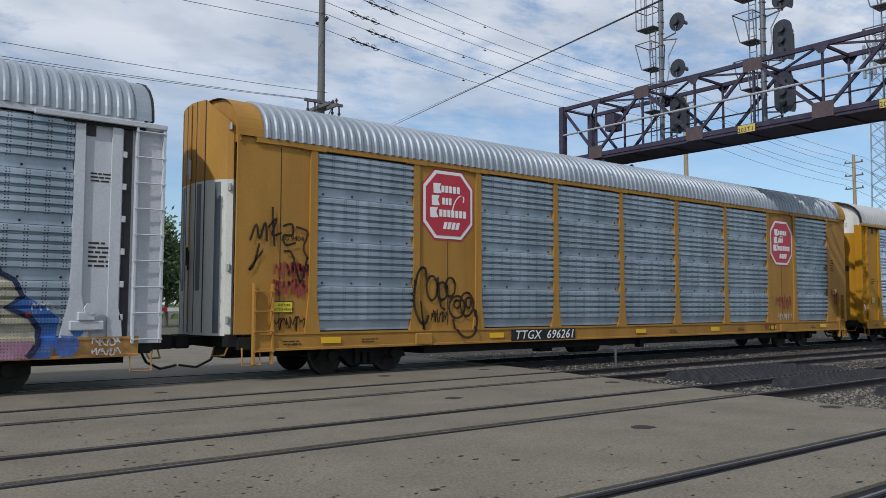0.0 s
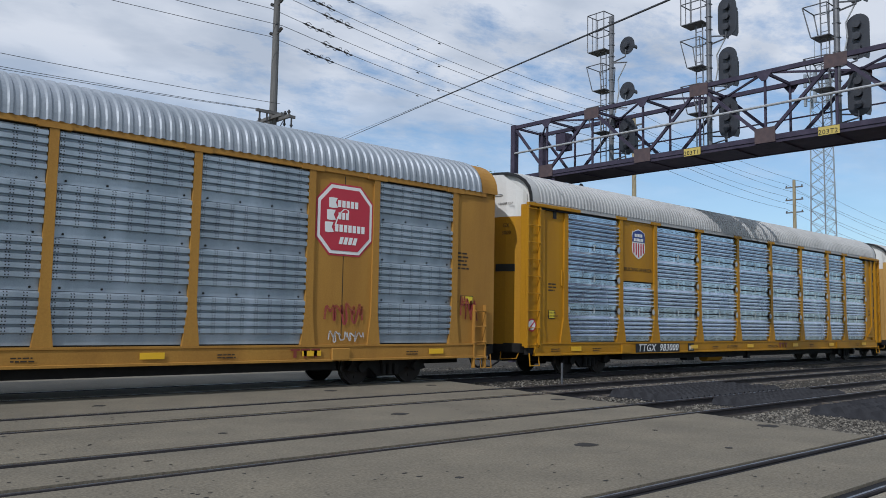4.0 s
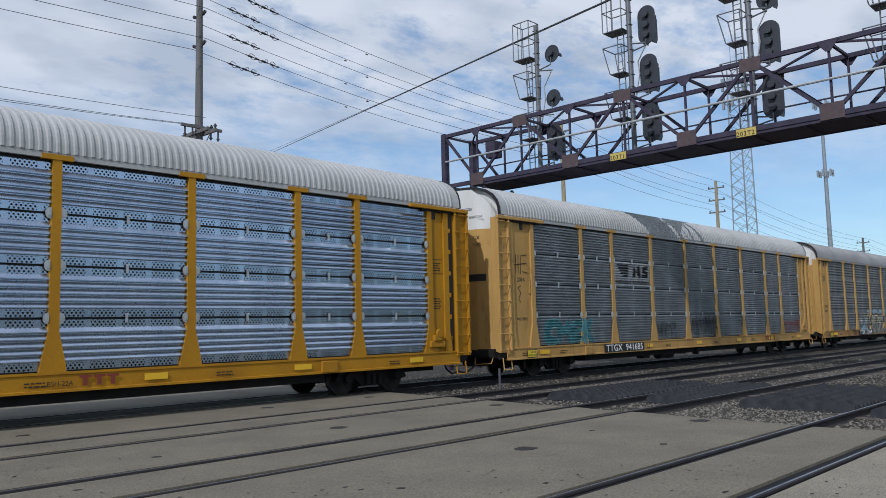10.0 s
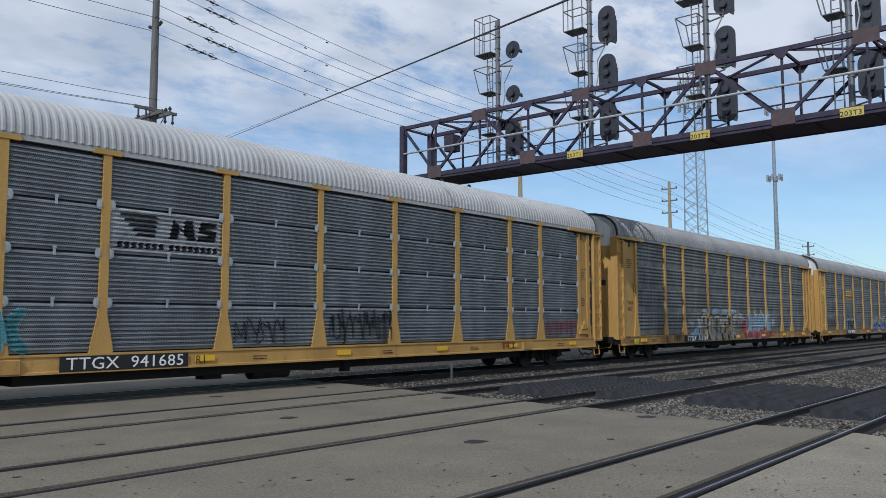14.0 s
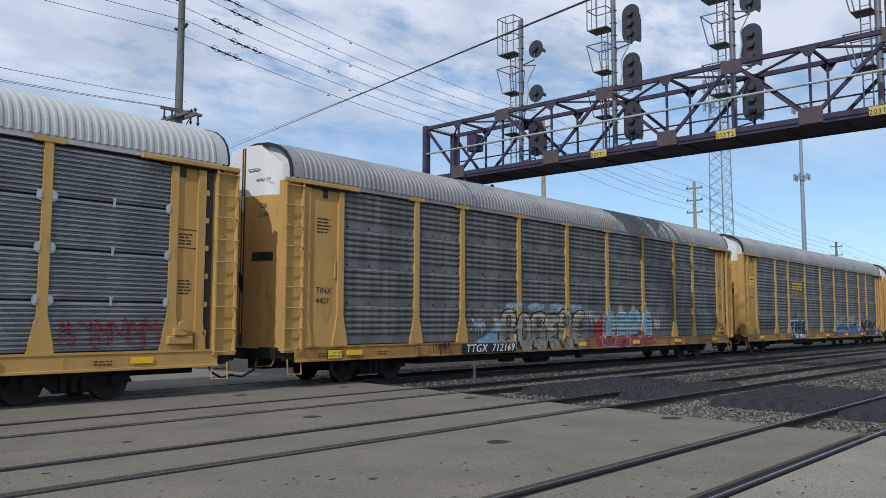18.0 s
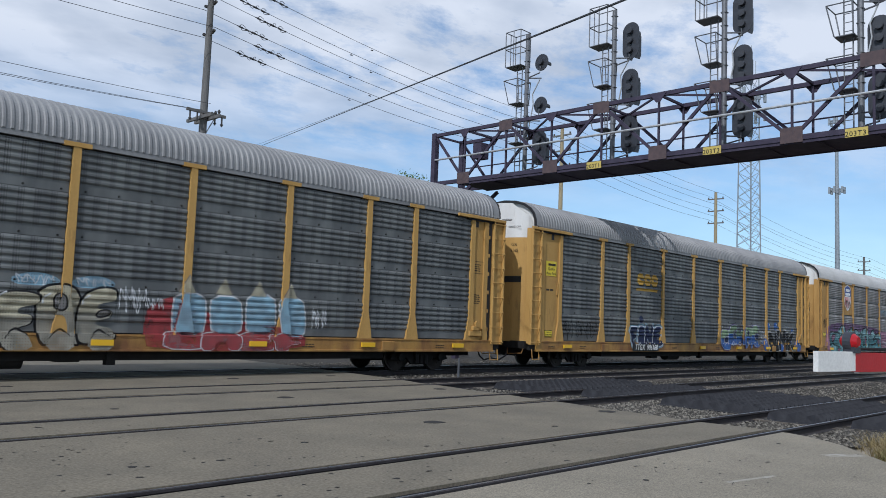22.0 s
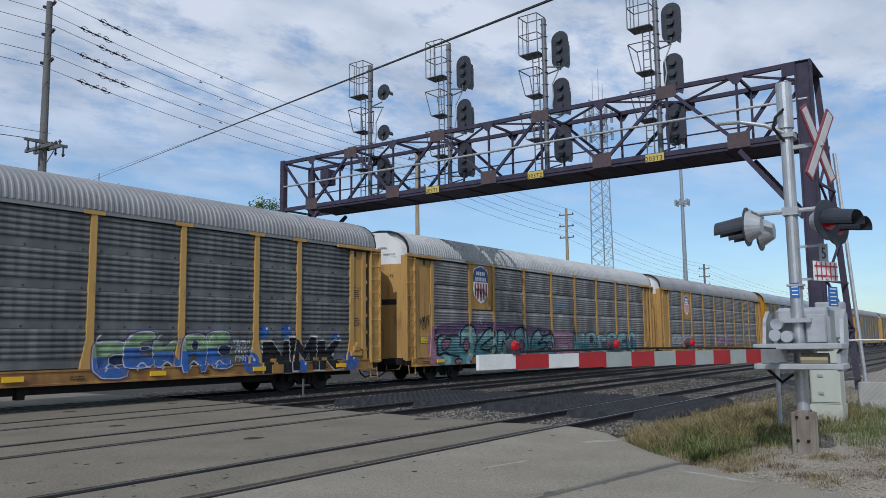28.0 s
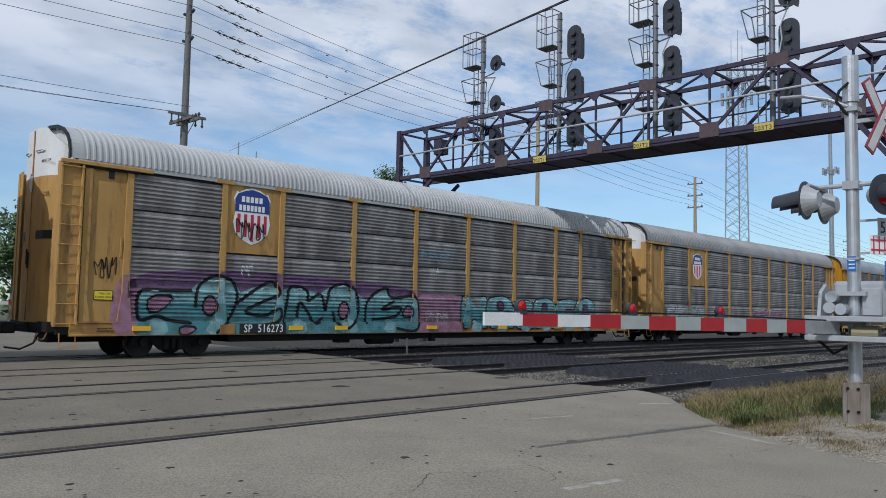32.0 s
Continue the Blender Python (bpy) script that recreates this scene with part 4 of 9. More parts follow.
    # reflective strips and jacking pads along the sill
    for x in style.get("strips", (1.9, 6.9, 8.7, 12.9, 16.9, 20.6, 24.4)):
        if style.get("number") and style["number_x"] - 0.5 < x < style["number_x"] + style.get("number_w", 2.6):
            continue
        part("reflector", boxes((x, x + style.get("strip_len", 0.5), -HALF - (0.084 if style.get("painted") else 0.036), -HALF - 0.03, SILL0 + 0.13, SILL0 + 0.26)), REFLECT, car)
    for x in (4.5, 21.4):
        part("jacking_pad", boxes((x, x + 0.5, -HALF - 0.06, -HALF, SILL0 + 0.02, SILL0 + 0.3), bevel=0.015), sill_m, car)
    if style.get("mark"):
        x = style["mark"]
        for k in range(3):
            part("owner_mark", boxes((x + 0.27 * k, x + 0.27 * k + 0.23, -HALF - 0.036, -HALF - 0.03, SILL1 - 0.13, SILL1 - 0.08), (x + 0.27 * k + 0.07, x + 0.27 * k + 0.15, -HALF - 0.036, -HALF - 0.03, SILL0 + 0.1, SILL1 - 0.13)), MARK_RED, car)
    for x in (1.0, 3.0, 7.6, 10.1, 14.4, 18.2, 23.2):
        if not (style.get("number") and style["number_x"] - 0.6 < x < style["number_x"] + style.get("number_w", 2.6)):
            stencil(car, x, SILL0 + 0.12, 0.5, 2, 0.035)
    if style.get("number"):
        bx = style["number_x"]
        bw = style.get("number_w", 2.6)
        proud = 0.070 if style.get("painted") else 0.034
        part("number_board", boxes((bx, bx + bw, -HALF - proud, -HALF - 0.03, SILL0 + 0.03, SILL1 - 0.05)), BLACK, car)
        num = lettering("car_number", style["number"], 0.34, SIGN_WHITE, car, pose(bx + 0.12, -HALF - proud - 0.003, SILL0 + 0.07), slant=style.get("slant", 0.25), spread=1.05)
        num.scale.x = (bw - 0.25) / num.dimensions.x
    car.location = (START + PITCH * (index - 1) + SLACK.get(index, 0.0), CAR_Y, 0)
    CARS.append((index, car))
    return car


def stencil(car, x, z, w, lines, size, mat=None, y=-HALF - 0.034):
    """Small stencilled lines, too small to read: bars."""
    rng = random.Random(int(x * 100 + z * 10))
    x = along(x)
    bm = bmesh.new()
    for k in range(lines):
        a = x
        end = x + w * rng.uniform(0.7, 1.0)
        while a < end:
            b = min(end, a + size * rng.uniform(1.5, 4.5))
            box(bm, a, b, y, y + 0.003, z + (lines - 1 - k) * size * 1.7, z + (lines - 1 - k) * size * 1.7 + size * 0.75)
            a = b + size * 0.6
    return part("stencil", bm, mat or MARK, car)


def ngon(cx, cz, rx, rz, n, turn=0.0):
    return [(cx + rx * math.cos(turn + 2 * math.pi * k / n), cz + rz * math.sin(turn + 2 * math.pi * k / n)) for k in range(n)]


def flat_sign(name, outline, mat, car, y, label="", thick=0.006):
    bm = bmesh.new()
    slab(bm, [(along(px), pz) for px, pz in outline], y - thick, y)
    bmesh.ops.recalc_face_normals(bm, faces=bm.faces)
    return part(name, bm, mat, car, label)


def shield_sign(car, cx, cz, w, h, y):
    """The railway's shield: a blue field over red and white stripes."""
    def shape(s):
        pts = [(-0.5, 0.30), (-0.42, 0.42), (-0.36, 0.40), (-0.2, 0.47), (0, 0.5), (0.2, 0.47), (0.36, 0.40), (0.42, 0.42), (0.5, 0.30), (0.44, 0.12), (0.5, -0.12), (0.44, -0.30), (0.2, -0.44), (0, -0.5), (-0.2, -0.44), (-0.44, -0.30), (-0.5, -0.12), (-0.44, 0.12)]
        return [(cx + px * w * s, cz + pz * h * s) for px, pz in pts]
    sign = flat_sign("shield_sign", shape(1.0), SIGN_WHITE, car, y, "white shield with blue top and red stripes")
    top = [(-0.47, 0.07), (-0.46, 0.13), (-0.47, 0.28), (-0.40, 0.38), (-0.2, 0.44), (0, 0.47), (0.2, 0.44), (0.40, 0.38), (0.47, 0.28), (0.46, 0.13), (0.47, 0.07)]
    flat_sign("blue_field", [(cx + px * w, cz + pz * h) for px, pz in top], SIGN_BLUE, sign, y - 0.008)
    for k in range(5):
        px = -0.36 + 0.18 * k
        low = -0.44 + 0.16 * abs(px) / 0.4
        flat_sign("red_stripe", [(cx + (px - 0.04) * w, cz + low * h), (cx + (px + 0.04) * w, cz + low * h), (cx + (px + 0.04) * w, cz + 0.03 * h), (cx + (px - 0.04) * w, cz + 0.03 * h)], SIGN_RED, sign, y - 0.008)
    for r, (a, b) in enumerate(((-0.3, 0.3), (-0.36, 0.36))):
        z0 = 0.28 - 0.15 * r
        n = 5 + r * 2
        for k in range(n):
            p0 = a + (b - a) * k / n
            flat_sign("white_bar", [(cx + p0 * w, cz + (z0 - 0.04) * h), (cx + (p0 + (b - a) / n * 0.7) * w, cz + (z0 - 0.04) * h), (cx + (p0 + (b - a) / n * 0.7) * w, cz + (z0 + 0.06) * h), (cx + p0 * w, cz + (z0 + 0.06) * h)], SIGN_WHITE, sign, y - 0.014)
    return sign

# ---- signal gantry ----
GANTRY = material("brown-violet gantry paint", (0.066, 0.055, 0.084), 0.7, dark=(0.036, 0.032, 0.052), grain=3, fine=40)
GUSSET = material("rusted gusset plate", (0.10, 0.066, 0.066), 0.8, dark=(0.06, 0.044, 0.05), grain=6)
PIPE = material("galvanised pipe", (0.55, 0.56, 0.57), 0.45, 0.5, grain=5)
MASTM = material("grey galvanised mast", (0.17, 0.175, 0.19), 0.55, 0.3, grain=5)
SIGNAL = material("black signal casing", (0.036, 0.04, 0.052), 0.5, grain=5)
UNIT = material("weathered lamp casing", (0.045, 0.048, 0.058), 0.5, 0.1, grain=8)
PLATE_Y = plain("yellow number plate", (0.52, 0.40, 0.10), 0.6)
GX0, GX1, GZ0, GZ1, GYL, GYR = 17.12, 19.0, 7.92, 10.2, 20.9, -2.0
TOPS, LOWS = (16.6, 11.8, 7.0, 2.1), (19.0, 14.2, 9.35, 4.55, -0.25)


def build_gantry():
    g = thing("signal_gantry", "brown-violet steel truss signal gantry over the tracks", "signal gantry", pose(0, 0, 0))
    for x in (GX0, GX1):
        part("top_chord", beams([((x, GYR, GZ1), (x, GYL, GZ1))], 0.13, 0.15), GANTRY, g)
        part("bottom_chord", beams([((x, GYR, GZ0), (x, GYL, GZ0))], 0.13, 0.17), GANTRY, g)
        nodes = sorted(TOPS + LOWS)
        for y in nodes:
            part("vertical", beams([((x, y, GZ0), (x, y + 0.001, GZ1))], 0.07, 0.07), GANTRY, g)
        chain = [(GYR, GZ1)] + [(y, GZ1 if y in TOPS else GZ0) for y in nodes] + [(GYL, GZ1)]
        for (ya, za), (yb, zb) in zip(chain, chain[1:]):
            part("diagonal", beams([((x, ya, za), (x, yb, zb))], 0.08, 0.11), GANTRY, g)
        d = -0.075 if x == GX0 else 0.075
        for y in TOPS:
            part("gusset", boxes((x + d - 0.012, x + d + 0.012, y - 0.36, y + 0.36, GZ1 - 0.34, GZ1 + 0.1)), GUSSET, g, "rusted gusset plate")
        for y in LOWS:
            part("gusset", boxes((x + d - 0.012, x + d + 0.012, y - 0.36, y + 0.36, GZ0 - 0.16, GZ0 + 0.36)), GUSSET, g, "rusted gusset plate")
            bm = bmesh.new()
            slab(bm, [(-0.34, 0), (0.34, 0), (0.08, -0.34), (-0.08, -0.34)], -0.012, 0.012)
            ob = part("small_gusset", bm, GANTRY, g)
            ob.matrix_local = pose(x + d, y, GZ1 + 0.04, 0, 0, 90)
    # cross frames between both faces
    for k, y in enumerate(sorted(TOPS + LOWS + (GYL, GYR))):
        for z in (GZ0, GZ1):
            part("cross_strut", beams([((GX0, y, z), (GX1, y, z))], 0.08, 0.09), GANTRY, g)
    ys = sorted(TOPS + LOWS + (GYL, GYR))
    for k, (a, b) in enumerate(zip(ys, ys[1:])):
        p, q = (GX0, GX1) if k % 2 else (GX1, GX0)
        part("cross_brace", beams([((p, a, GZ1), (q, b, GZ1))], 0.06, 0.07), GANTRY, g)
    # walkway girder under the bottom chords
    part("walkway", boxes((GX0 + 0.05, GX1 - 0.05, GYR, GYL - 1.6, GZ0 - 0.16, GZ0 - 0.10)), GANTRY, g)
    for x in (GX0, GX1):
        part("girder_fascia", boxes((x - 0.03, x + 0.03, GYR, GYL - 1.6, GZ0 - 0.19, GZ0 - 0.088)), GANTRY, g)
    for k in range(12):
        y = -1.4 + k * 1.7
        part("floor_beam", boxes((GX0 + 0.06, GX1 - 0.06, y, y + 0.1, GZ0 - 0.21, GZ0 - 0.165)), GANTRY, g)
    part("hand_rail", rods(((GX0 - 0.09, GYR - 0.4, 9.02), (GX0 - 0.09, GYL - 0.1, 9.02), 0.045), seg=8), PIPE, g, "bright galvanised conduit pipe")
    part("back_hand_rail", rods(((GX1 + 0.06, GYR, 8.95), (GX1 + 0.06, GYL, 8.95), 0.03)), GANTRY, g)
    # far end portal and leg
    for x in (GX0, GX1):
        part("far_post", boxes((x - 0.13, x + 0.13, GYL - 0.12, GYL + 0.12, -0.3, GZ1 + 0.1)), GANTRY, g)
        part("knee_brace", beams([((x, GYL, 6.0), (x, GYL - 2.3, GZ0 - 0.3))], 0.12, 0.14), GANTRY, g)
        if x == GX1:
            part("near_column", beams([((x, GYR - 0.35, GZ1), (x, GYR - 1.0, -0.3))], 0.16, 0.18), GANTRY, g)
        else:
            part("near_column", boxes((x - 0.1, x + 0.1, GYR - 0.50, GYR - 0.12, -0.3, GZ1 + 0.02), (x - 0.16, x + 0.16, GYR - 0.55, GYR - 0.50, -0.3, GZ1 + 0.02), (x - 0.16, x + 0.16, GYR - 0.12, GYR - 0.07, -0.3, GZ1 + 0.02)), GANTRY, g)
        part("knee_brace", beams([((x, GYR - 0.05, 5.3), (x, GYR + 1.75, GZ0 - 0.25))], 0.13, 0.15), GANTRY, g)
        part("gusset", boxes((x - 0.19, x - 0.165, GYR - 0.1, GYR + 0.3, GZ1 - 0.4, GZ1 + 0.04)), GANTRY, g)
    part("cap_plate", boxes((GX0 - 0.16, GX1 + 0.16, GYR - 0.56, GYR - 0.06, GZ1 + 0.025, GZ1 + 0.05)), GANTRY, g)

    def rear_y(z):
        return GYR - 0.35 - 0.65 * (GZ1 - z) / (GZ1 + 0.3)

    z = 0.3
    k = 0
    while z < 7.0:
        p, q = (GX0, GYR - 0.58, z), (GX1, rear_y(z + 1.5) - 0.1, z + 1.5)
        if k % 2:
            p, q = (GX1, rear_y(z) - 0.1, z), (GX0, GYR - 0.58, z + 1.5)
        part("lacing_bar", beams([(p, q)], 0.06, 0.07), GANTRY, g)
        part("tie_bar", beams([((GX0, GYR - 0.58, z), (GX1, rear_y(z) - 0.1, z))], 0.06, 0.07), GANTRY, g)
        z += 1.5
        k += 1
    part("conduit", rods(((GX1 + 0.15, GYR - 1.2, -0.3), (GX1 + 0.15, GYR - 0.72, 7.6), 0.06), seg=8), PIPE, g)
    part("junction_box", boxes((GX0 + 0.2, GX0 + 0.7, 18.2, 18.7, 8.9, 9.6)), GANTRY, g)
    for y, word in ((12.05, "203T1"), (7.23, "203T2"), (2.57, "203T3")):
        pl = part("number_plate", boxes((GX0 - 0.13, GX0 - 0.11, y - 0.33, y + 0.33, 7.70, 7.97)), PLATE_Y, g, "yellow plate with black signal number")
        lettering("plate_lettering", word, 0.22, BLACK, pl, pose(GX0 - 0.136, y + 0.33, 7.73, 0, 0, -90), thick=0.002, spread=1.1)


def signal_head(parent, x, y, z, round_head, m_y):
    """A dark target shield with lamp casings on its back and hoods on its face."""
    bm = bmesh.new()
    if round_head:
        out = ngon(0, 0, 0.36, 0.38, 20)
    else:
        out = [(0.37 * math.cos(a), 0.40 + 0.37 * math.sin(a)) for a in [math.pi * k / 10 for k in range(11)]] + [(0.37 * math.cos(a), -0.40 + 0.37 * math.sin(a)) for a in [math.pi + math.pi * k / 10 for k in range(11)]]
    slab(bm, out, -0.015, 0.015)
    bmesh.ops.recalc_face_normals(bm, faces=bm.faces)
    head = part("signal_head", bm, SIGNAL, parent, "black target shield with lamp hoods")
    head.matrix_local = pose(x, y, z, 0, 0, 90)
    lamps = (0,) if round_head else (-0.4, 0, 0.4)
    for dz in lamps:
        b = bmesh.new()
        disc(b, (0, 0.09, dz), (0, 1, 0), 0.13, 0.15, 12)
        part("lamp_casing", b, UNIT, head)
        b = bmesh.new()
        pts = [(0.17 * math.cos(a), 0.17 * math.sin(a)) for a in [-0.5 + (math.pi + 1.0) * k / 10 for k in range(11)]]
        for (xa, za), (xb, zb) in zip(pts, pts[1:]):
            v = [b.verts.new(p) for p in ((xa, -0.015, dz + za), (xb, -0.015, dz + zb), (xb, -0.5, dz + zb * 0.9), (xa, -0.5, dz + za * 0.9))]
            b.faces.new(v)
        bmesh.ops.remove_doubles(b, verts=b.verts[:], dist=0.0005)
        bmesh.ops.solidify(b, geom=b.faces[:], thickness=0.012)
        part("hood", b, SIGNAL, head)
    if not round_head:
        for dx in (-0.19, 0.17):
            b = bmesh.new()
            out = [(-0.02, -0.74), (-0.02, 0.46), (-0.16, 0.44), (-0.50, 0.28), (-0.50, -0.52), (-0.40, -0.70)]
            a = [b.verts.new((dx, y_, z_)) for y_, z_ in out]
            c = [b.verts.new((dx + 0.015, y_, z_)) for y_, z_ in out]
            b.faces.new(a)
            b.faces.new(c[::-1])
            for k in range(len(out)):
                b.faces.new((a[k], a[(k + 1) % len(out)], c[(k + 1) % len(out)], c[k]))
            bmesh.ops.recalc_face_normals(b, faces=b.faces)
            part("hood_wall", b, SIGNAL, head)
    b = bmesh.new()
    pipe(b, [(0, 0.1, -0.2 if round_head else -0.6), (0, 0.12, -0.85 if not round_head else -0.5), (m_y - y, 0.12, -0.95 if not round_head else -0.62)], 0.03)
    part("bracket", b, MASTM, head)


def build_signal_mast(y, heads_y, round_top):
    mast = thing("signal_mast", "grey lattice signal mast with caged ladder on the gantry", "signal mast", pose(18.6, y, GZ0 - 0.1), "signal masts on the gantry")
    top = 6.75
    bm = bmesh.new()
    rod(bm, (0, 0, 0), (0, 0, top), 0.1, 10)
    part("pole", bm, MASTM, mast)
    for k in range(13):
        part("band", boxes((-0.1, 0.1, -0.11, 0.11, 0.5 + k * 0.5, 0.53 + k * 0.5)), MASTM, mast)
    for dy in (0.2, 0.48):
        part("ladder_rail", rods(((-0.1, dy, 0), (-0.1, dy, 5.3), 0.024)), MASTM, mast)
    for k in range(17):
        part("rung", rods(((-0.1, 0.2, 0.2 + k * 0.3), (-0.1, 0.48, 0.2 + k * 0.3), 0.014)), MASTM, mast)
    for z, w, full in ((5.33, 0.95, True), (3.6, 0.7, False), (1.8, 0.7, False)):
        pl = part("platform", boxes((-0.4, 0.3, 0.08, w, z - 0.03, z)), MASTM, mast)
        up = 1.6 if full else 1.05
        corners = [(-0.4, 0.1), (-0.4, w), (0.3, w), (0.3, 0.1)]
        sp = 1.0 if full else 1.3
        rows = [((x, yy, z), (x * sp, yy * sp if yy > 0.2 else yy, z + up), 0.022) for x, yy in corners]
        for f in ((1.0,) if not full else (0.5, 1.0)):
            s2 = 1 + (sp - 1) * f
            ring = [(x * s2, yy * s2 if yy > 0.2 else yy, z + up * f) for x, yy in corners]
            rows += [(ring[i], ring[(i + 1) % 4], 0.021) for i in range(4)]
        if full:
            rows += [((-0.4, 0.5, z), (-0.4, 0.5, z + up), 0.018), ((-0.05, w, z), (-0.05, w, z + up), 0.018)]
        for r in rows:
            part("guard_rail", rods(r), MASTM, pl)
    for z, rnd in ((13.22, round_top), (11.28, round_top), (9.35, False)):
        signal_head(mast, 0.2, heads_y - y, z - GZ0 + 0.1, rnd, 0.0)
        part("arm", rods(((0, 0, z - GZ0 - 0.55), (0.2, heads_y - y, z - GZ0 - 0.62), 0.03)), MASTM, mast)
    bm = bmesh.new()
    pipe(bm, [(0.1, heads_y - y, 4.6), (0.12, -0.25, 4.0), (0.12, -0.3, 3.5), (0.1, -0.12, 2.6)], 0.03)
    part("cable", bm, PIPE, mast)


build_gantry()
for y, hy, rnd in ((16.75, 16.1, True), (12.25, 11.6, False), (7.55, 6.95, False), (2.9, 2.38, False)):
    build_signal_mast(y, hy, rnd)

# ---- poles, wires, towers ----
WOOD = material("grey weathered pole wood", (0.165, 0.16, 0.155), 0.9, dark=(0.10, 0.097, 0.095), grain=5, streak=0.1)
WOOD_TAN = material("tan pole wood", (0.36, 0.30, 0.19), 0.9, dark=(0.26, 0.21, 0.13), grain=5, streak=0.1)
WIRE = plain("dark wire", (0.03, 0.03, 0.033), 0.6)
INSUL = plain("brown glazed insulator", (0.05, 0.045, 0.045), 0.4)
TOWER = material("blue-grey tower steel", (0.30, 0.34, 0.38), 0.6, 0.2, grain=2)
CONC = material("pale concrete", (0.42, 0.40, 0.36), 0.9, dark=(0.30, 0.29, 0.26), grain=3, fine=40)


def sag(bm, a, b, drop, r, n=14):
    a, b = Vector(a), Vector(b)
    pts = [a.lerp(b, k / n) - Vector((0, 0, 4 * drop * (k / n) * (1 - k / n))) for k in range(n + 1)]
    return pipe(bm, pts, r, 5)


def wire(name, a, b, drop, r=0.014, label="thin dark overhead wire"):
    return tagged(part(name, sag(bmesh.new(), a, b, drop, r), WIRE), label, "wire", group="overhead wires")


def build_big_pole():
    p = thing("utility_pole", "tall grey wooden utility pole with crossarms", "utility pole", pose(11.35, 32.1, -0.3))
    bm = bmesh.new()
    rod(bm, (0, 0, 0), (0, 0, 19.5), 0.26, 14, 0.15)
    part("shaft", bm, WOOD, p, smooth=False)
    for z in (19.35, 17.88, 16.35):
        for s in (-1, 1):
            br = part("insulator_bracket", rods(((0, 0, z - 0.22), (0, s * 0.6, z + 0.02), 0.045)), WOOD, p)
            bm = bmesh.new()
            for k in range(3):
                disc(bm, (0, s * (0.34 + 0.09 * k), z - 0.06 + 0.04 * k), (0, s, 0.4), 0.085, 0.04, 10)
            part("insulator", bm, INSUL, br)
    for dx, z in ((-0.22, 11.8), (0.22, 11.8)):
        part("crossarm", boxes((dx - 0.06, dx + 0.06, -1.25, 1.25, z - 0.08, z + 0.08)), WOOD, p)
    part("crossarm", boxes((-1.1, 1.1, -0.34, -0.22, 11.98, 12.12)), WOOD, p)
    for s in (-1, 1):
        part("arm_brace", rods(((0.2, s * 0.8, 11.75), (0.1, 0, 10.9), 0.025)), WOOD, p)
        for y in (0.45, 0.8, 1.15):
            bm = bmesh.new()
            rod(bm, (0.22, s * y, 11.9), (0.22, s * y, 12.12), 0.05, 8)
            disc(bm, (0.22, s * y, 12.02), (0, 0, 1), 0.09, 0.05, 10)
            part("insulator", bm, INSUL, p)
    for x in (-0.9, -0.5, 0.5, 0.9):
        bm = bmesh.new()
        rod(bm, (x, -0.28, 11.5), (x, -0.28, 11.98), 0.045, 8)
        disc(bm, (x, -0.28, 11.6), (0, 0, 1), 0.08, 0.06, 10)
        part("insulator", bm, INSUL, p)


build_big_pole()
FAR_POLES = ((44.4, 33.4, 18.0, WOOD_TAN), (72.6, 33.4, 16.55, WOOD_TAN), (122.5, 33.4, 13.8, WOOD), (208, 33.4, 14.6, WOOD), (232, 33.4, 13.0, WOOD))
for px, py, pz, mt in FAR_POLES:
    p = thing("utility_pole", "slim tan wooden utility pole behind the train", "utility pole", pose(px, py, -0.3), "line poles")
    bm = bmesh.new()
    rod(bm, (0, 0, 0), (0, 0, pz + 0.3), 0.24, 10, 0.15)
    part("shaft", bm, mt, p)
    for k in range(3):
        part("crossarm", boxes((-0.05, 0.05, -0.9, 0.9, pz - 0.5 - k * 1.3, pz - 0.38 - k * 1.3)), WOOD, p)
        for s in (-0.8, 0.8):
            bm = bmesh.new()
            disc(bm, (0, s, pz - 0.3 - k * 1.3), (0, 0, 1), 0.07, 0.14, 8)
            part("insulator", bm, INSUL, p)

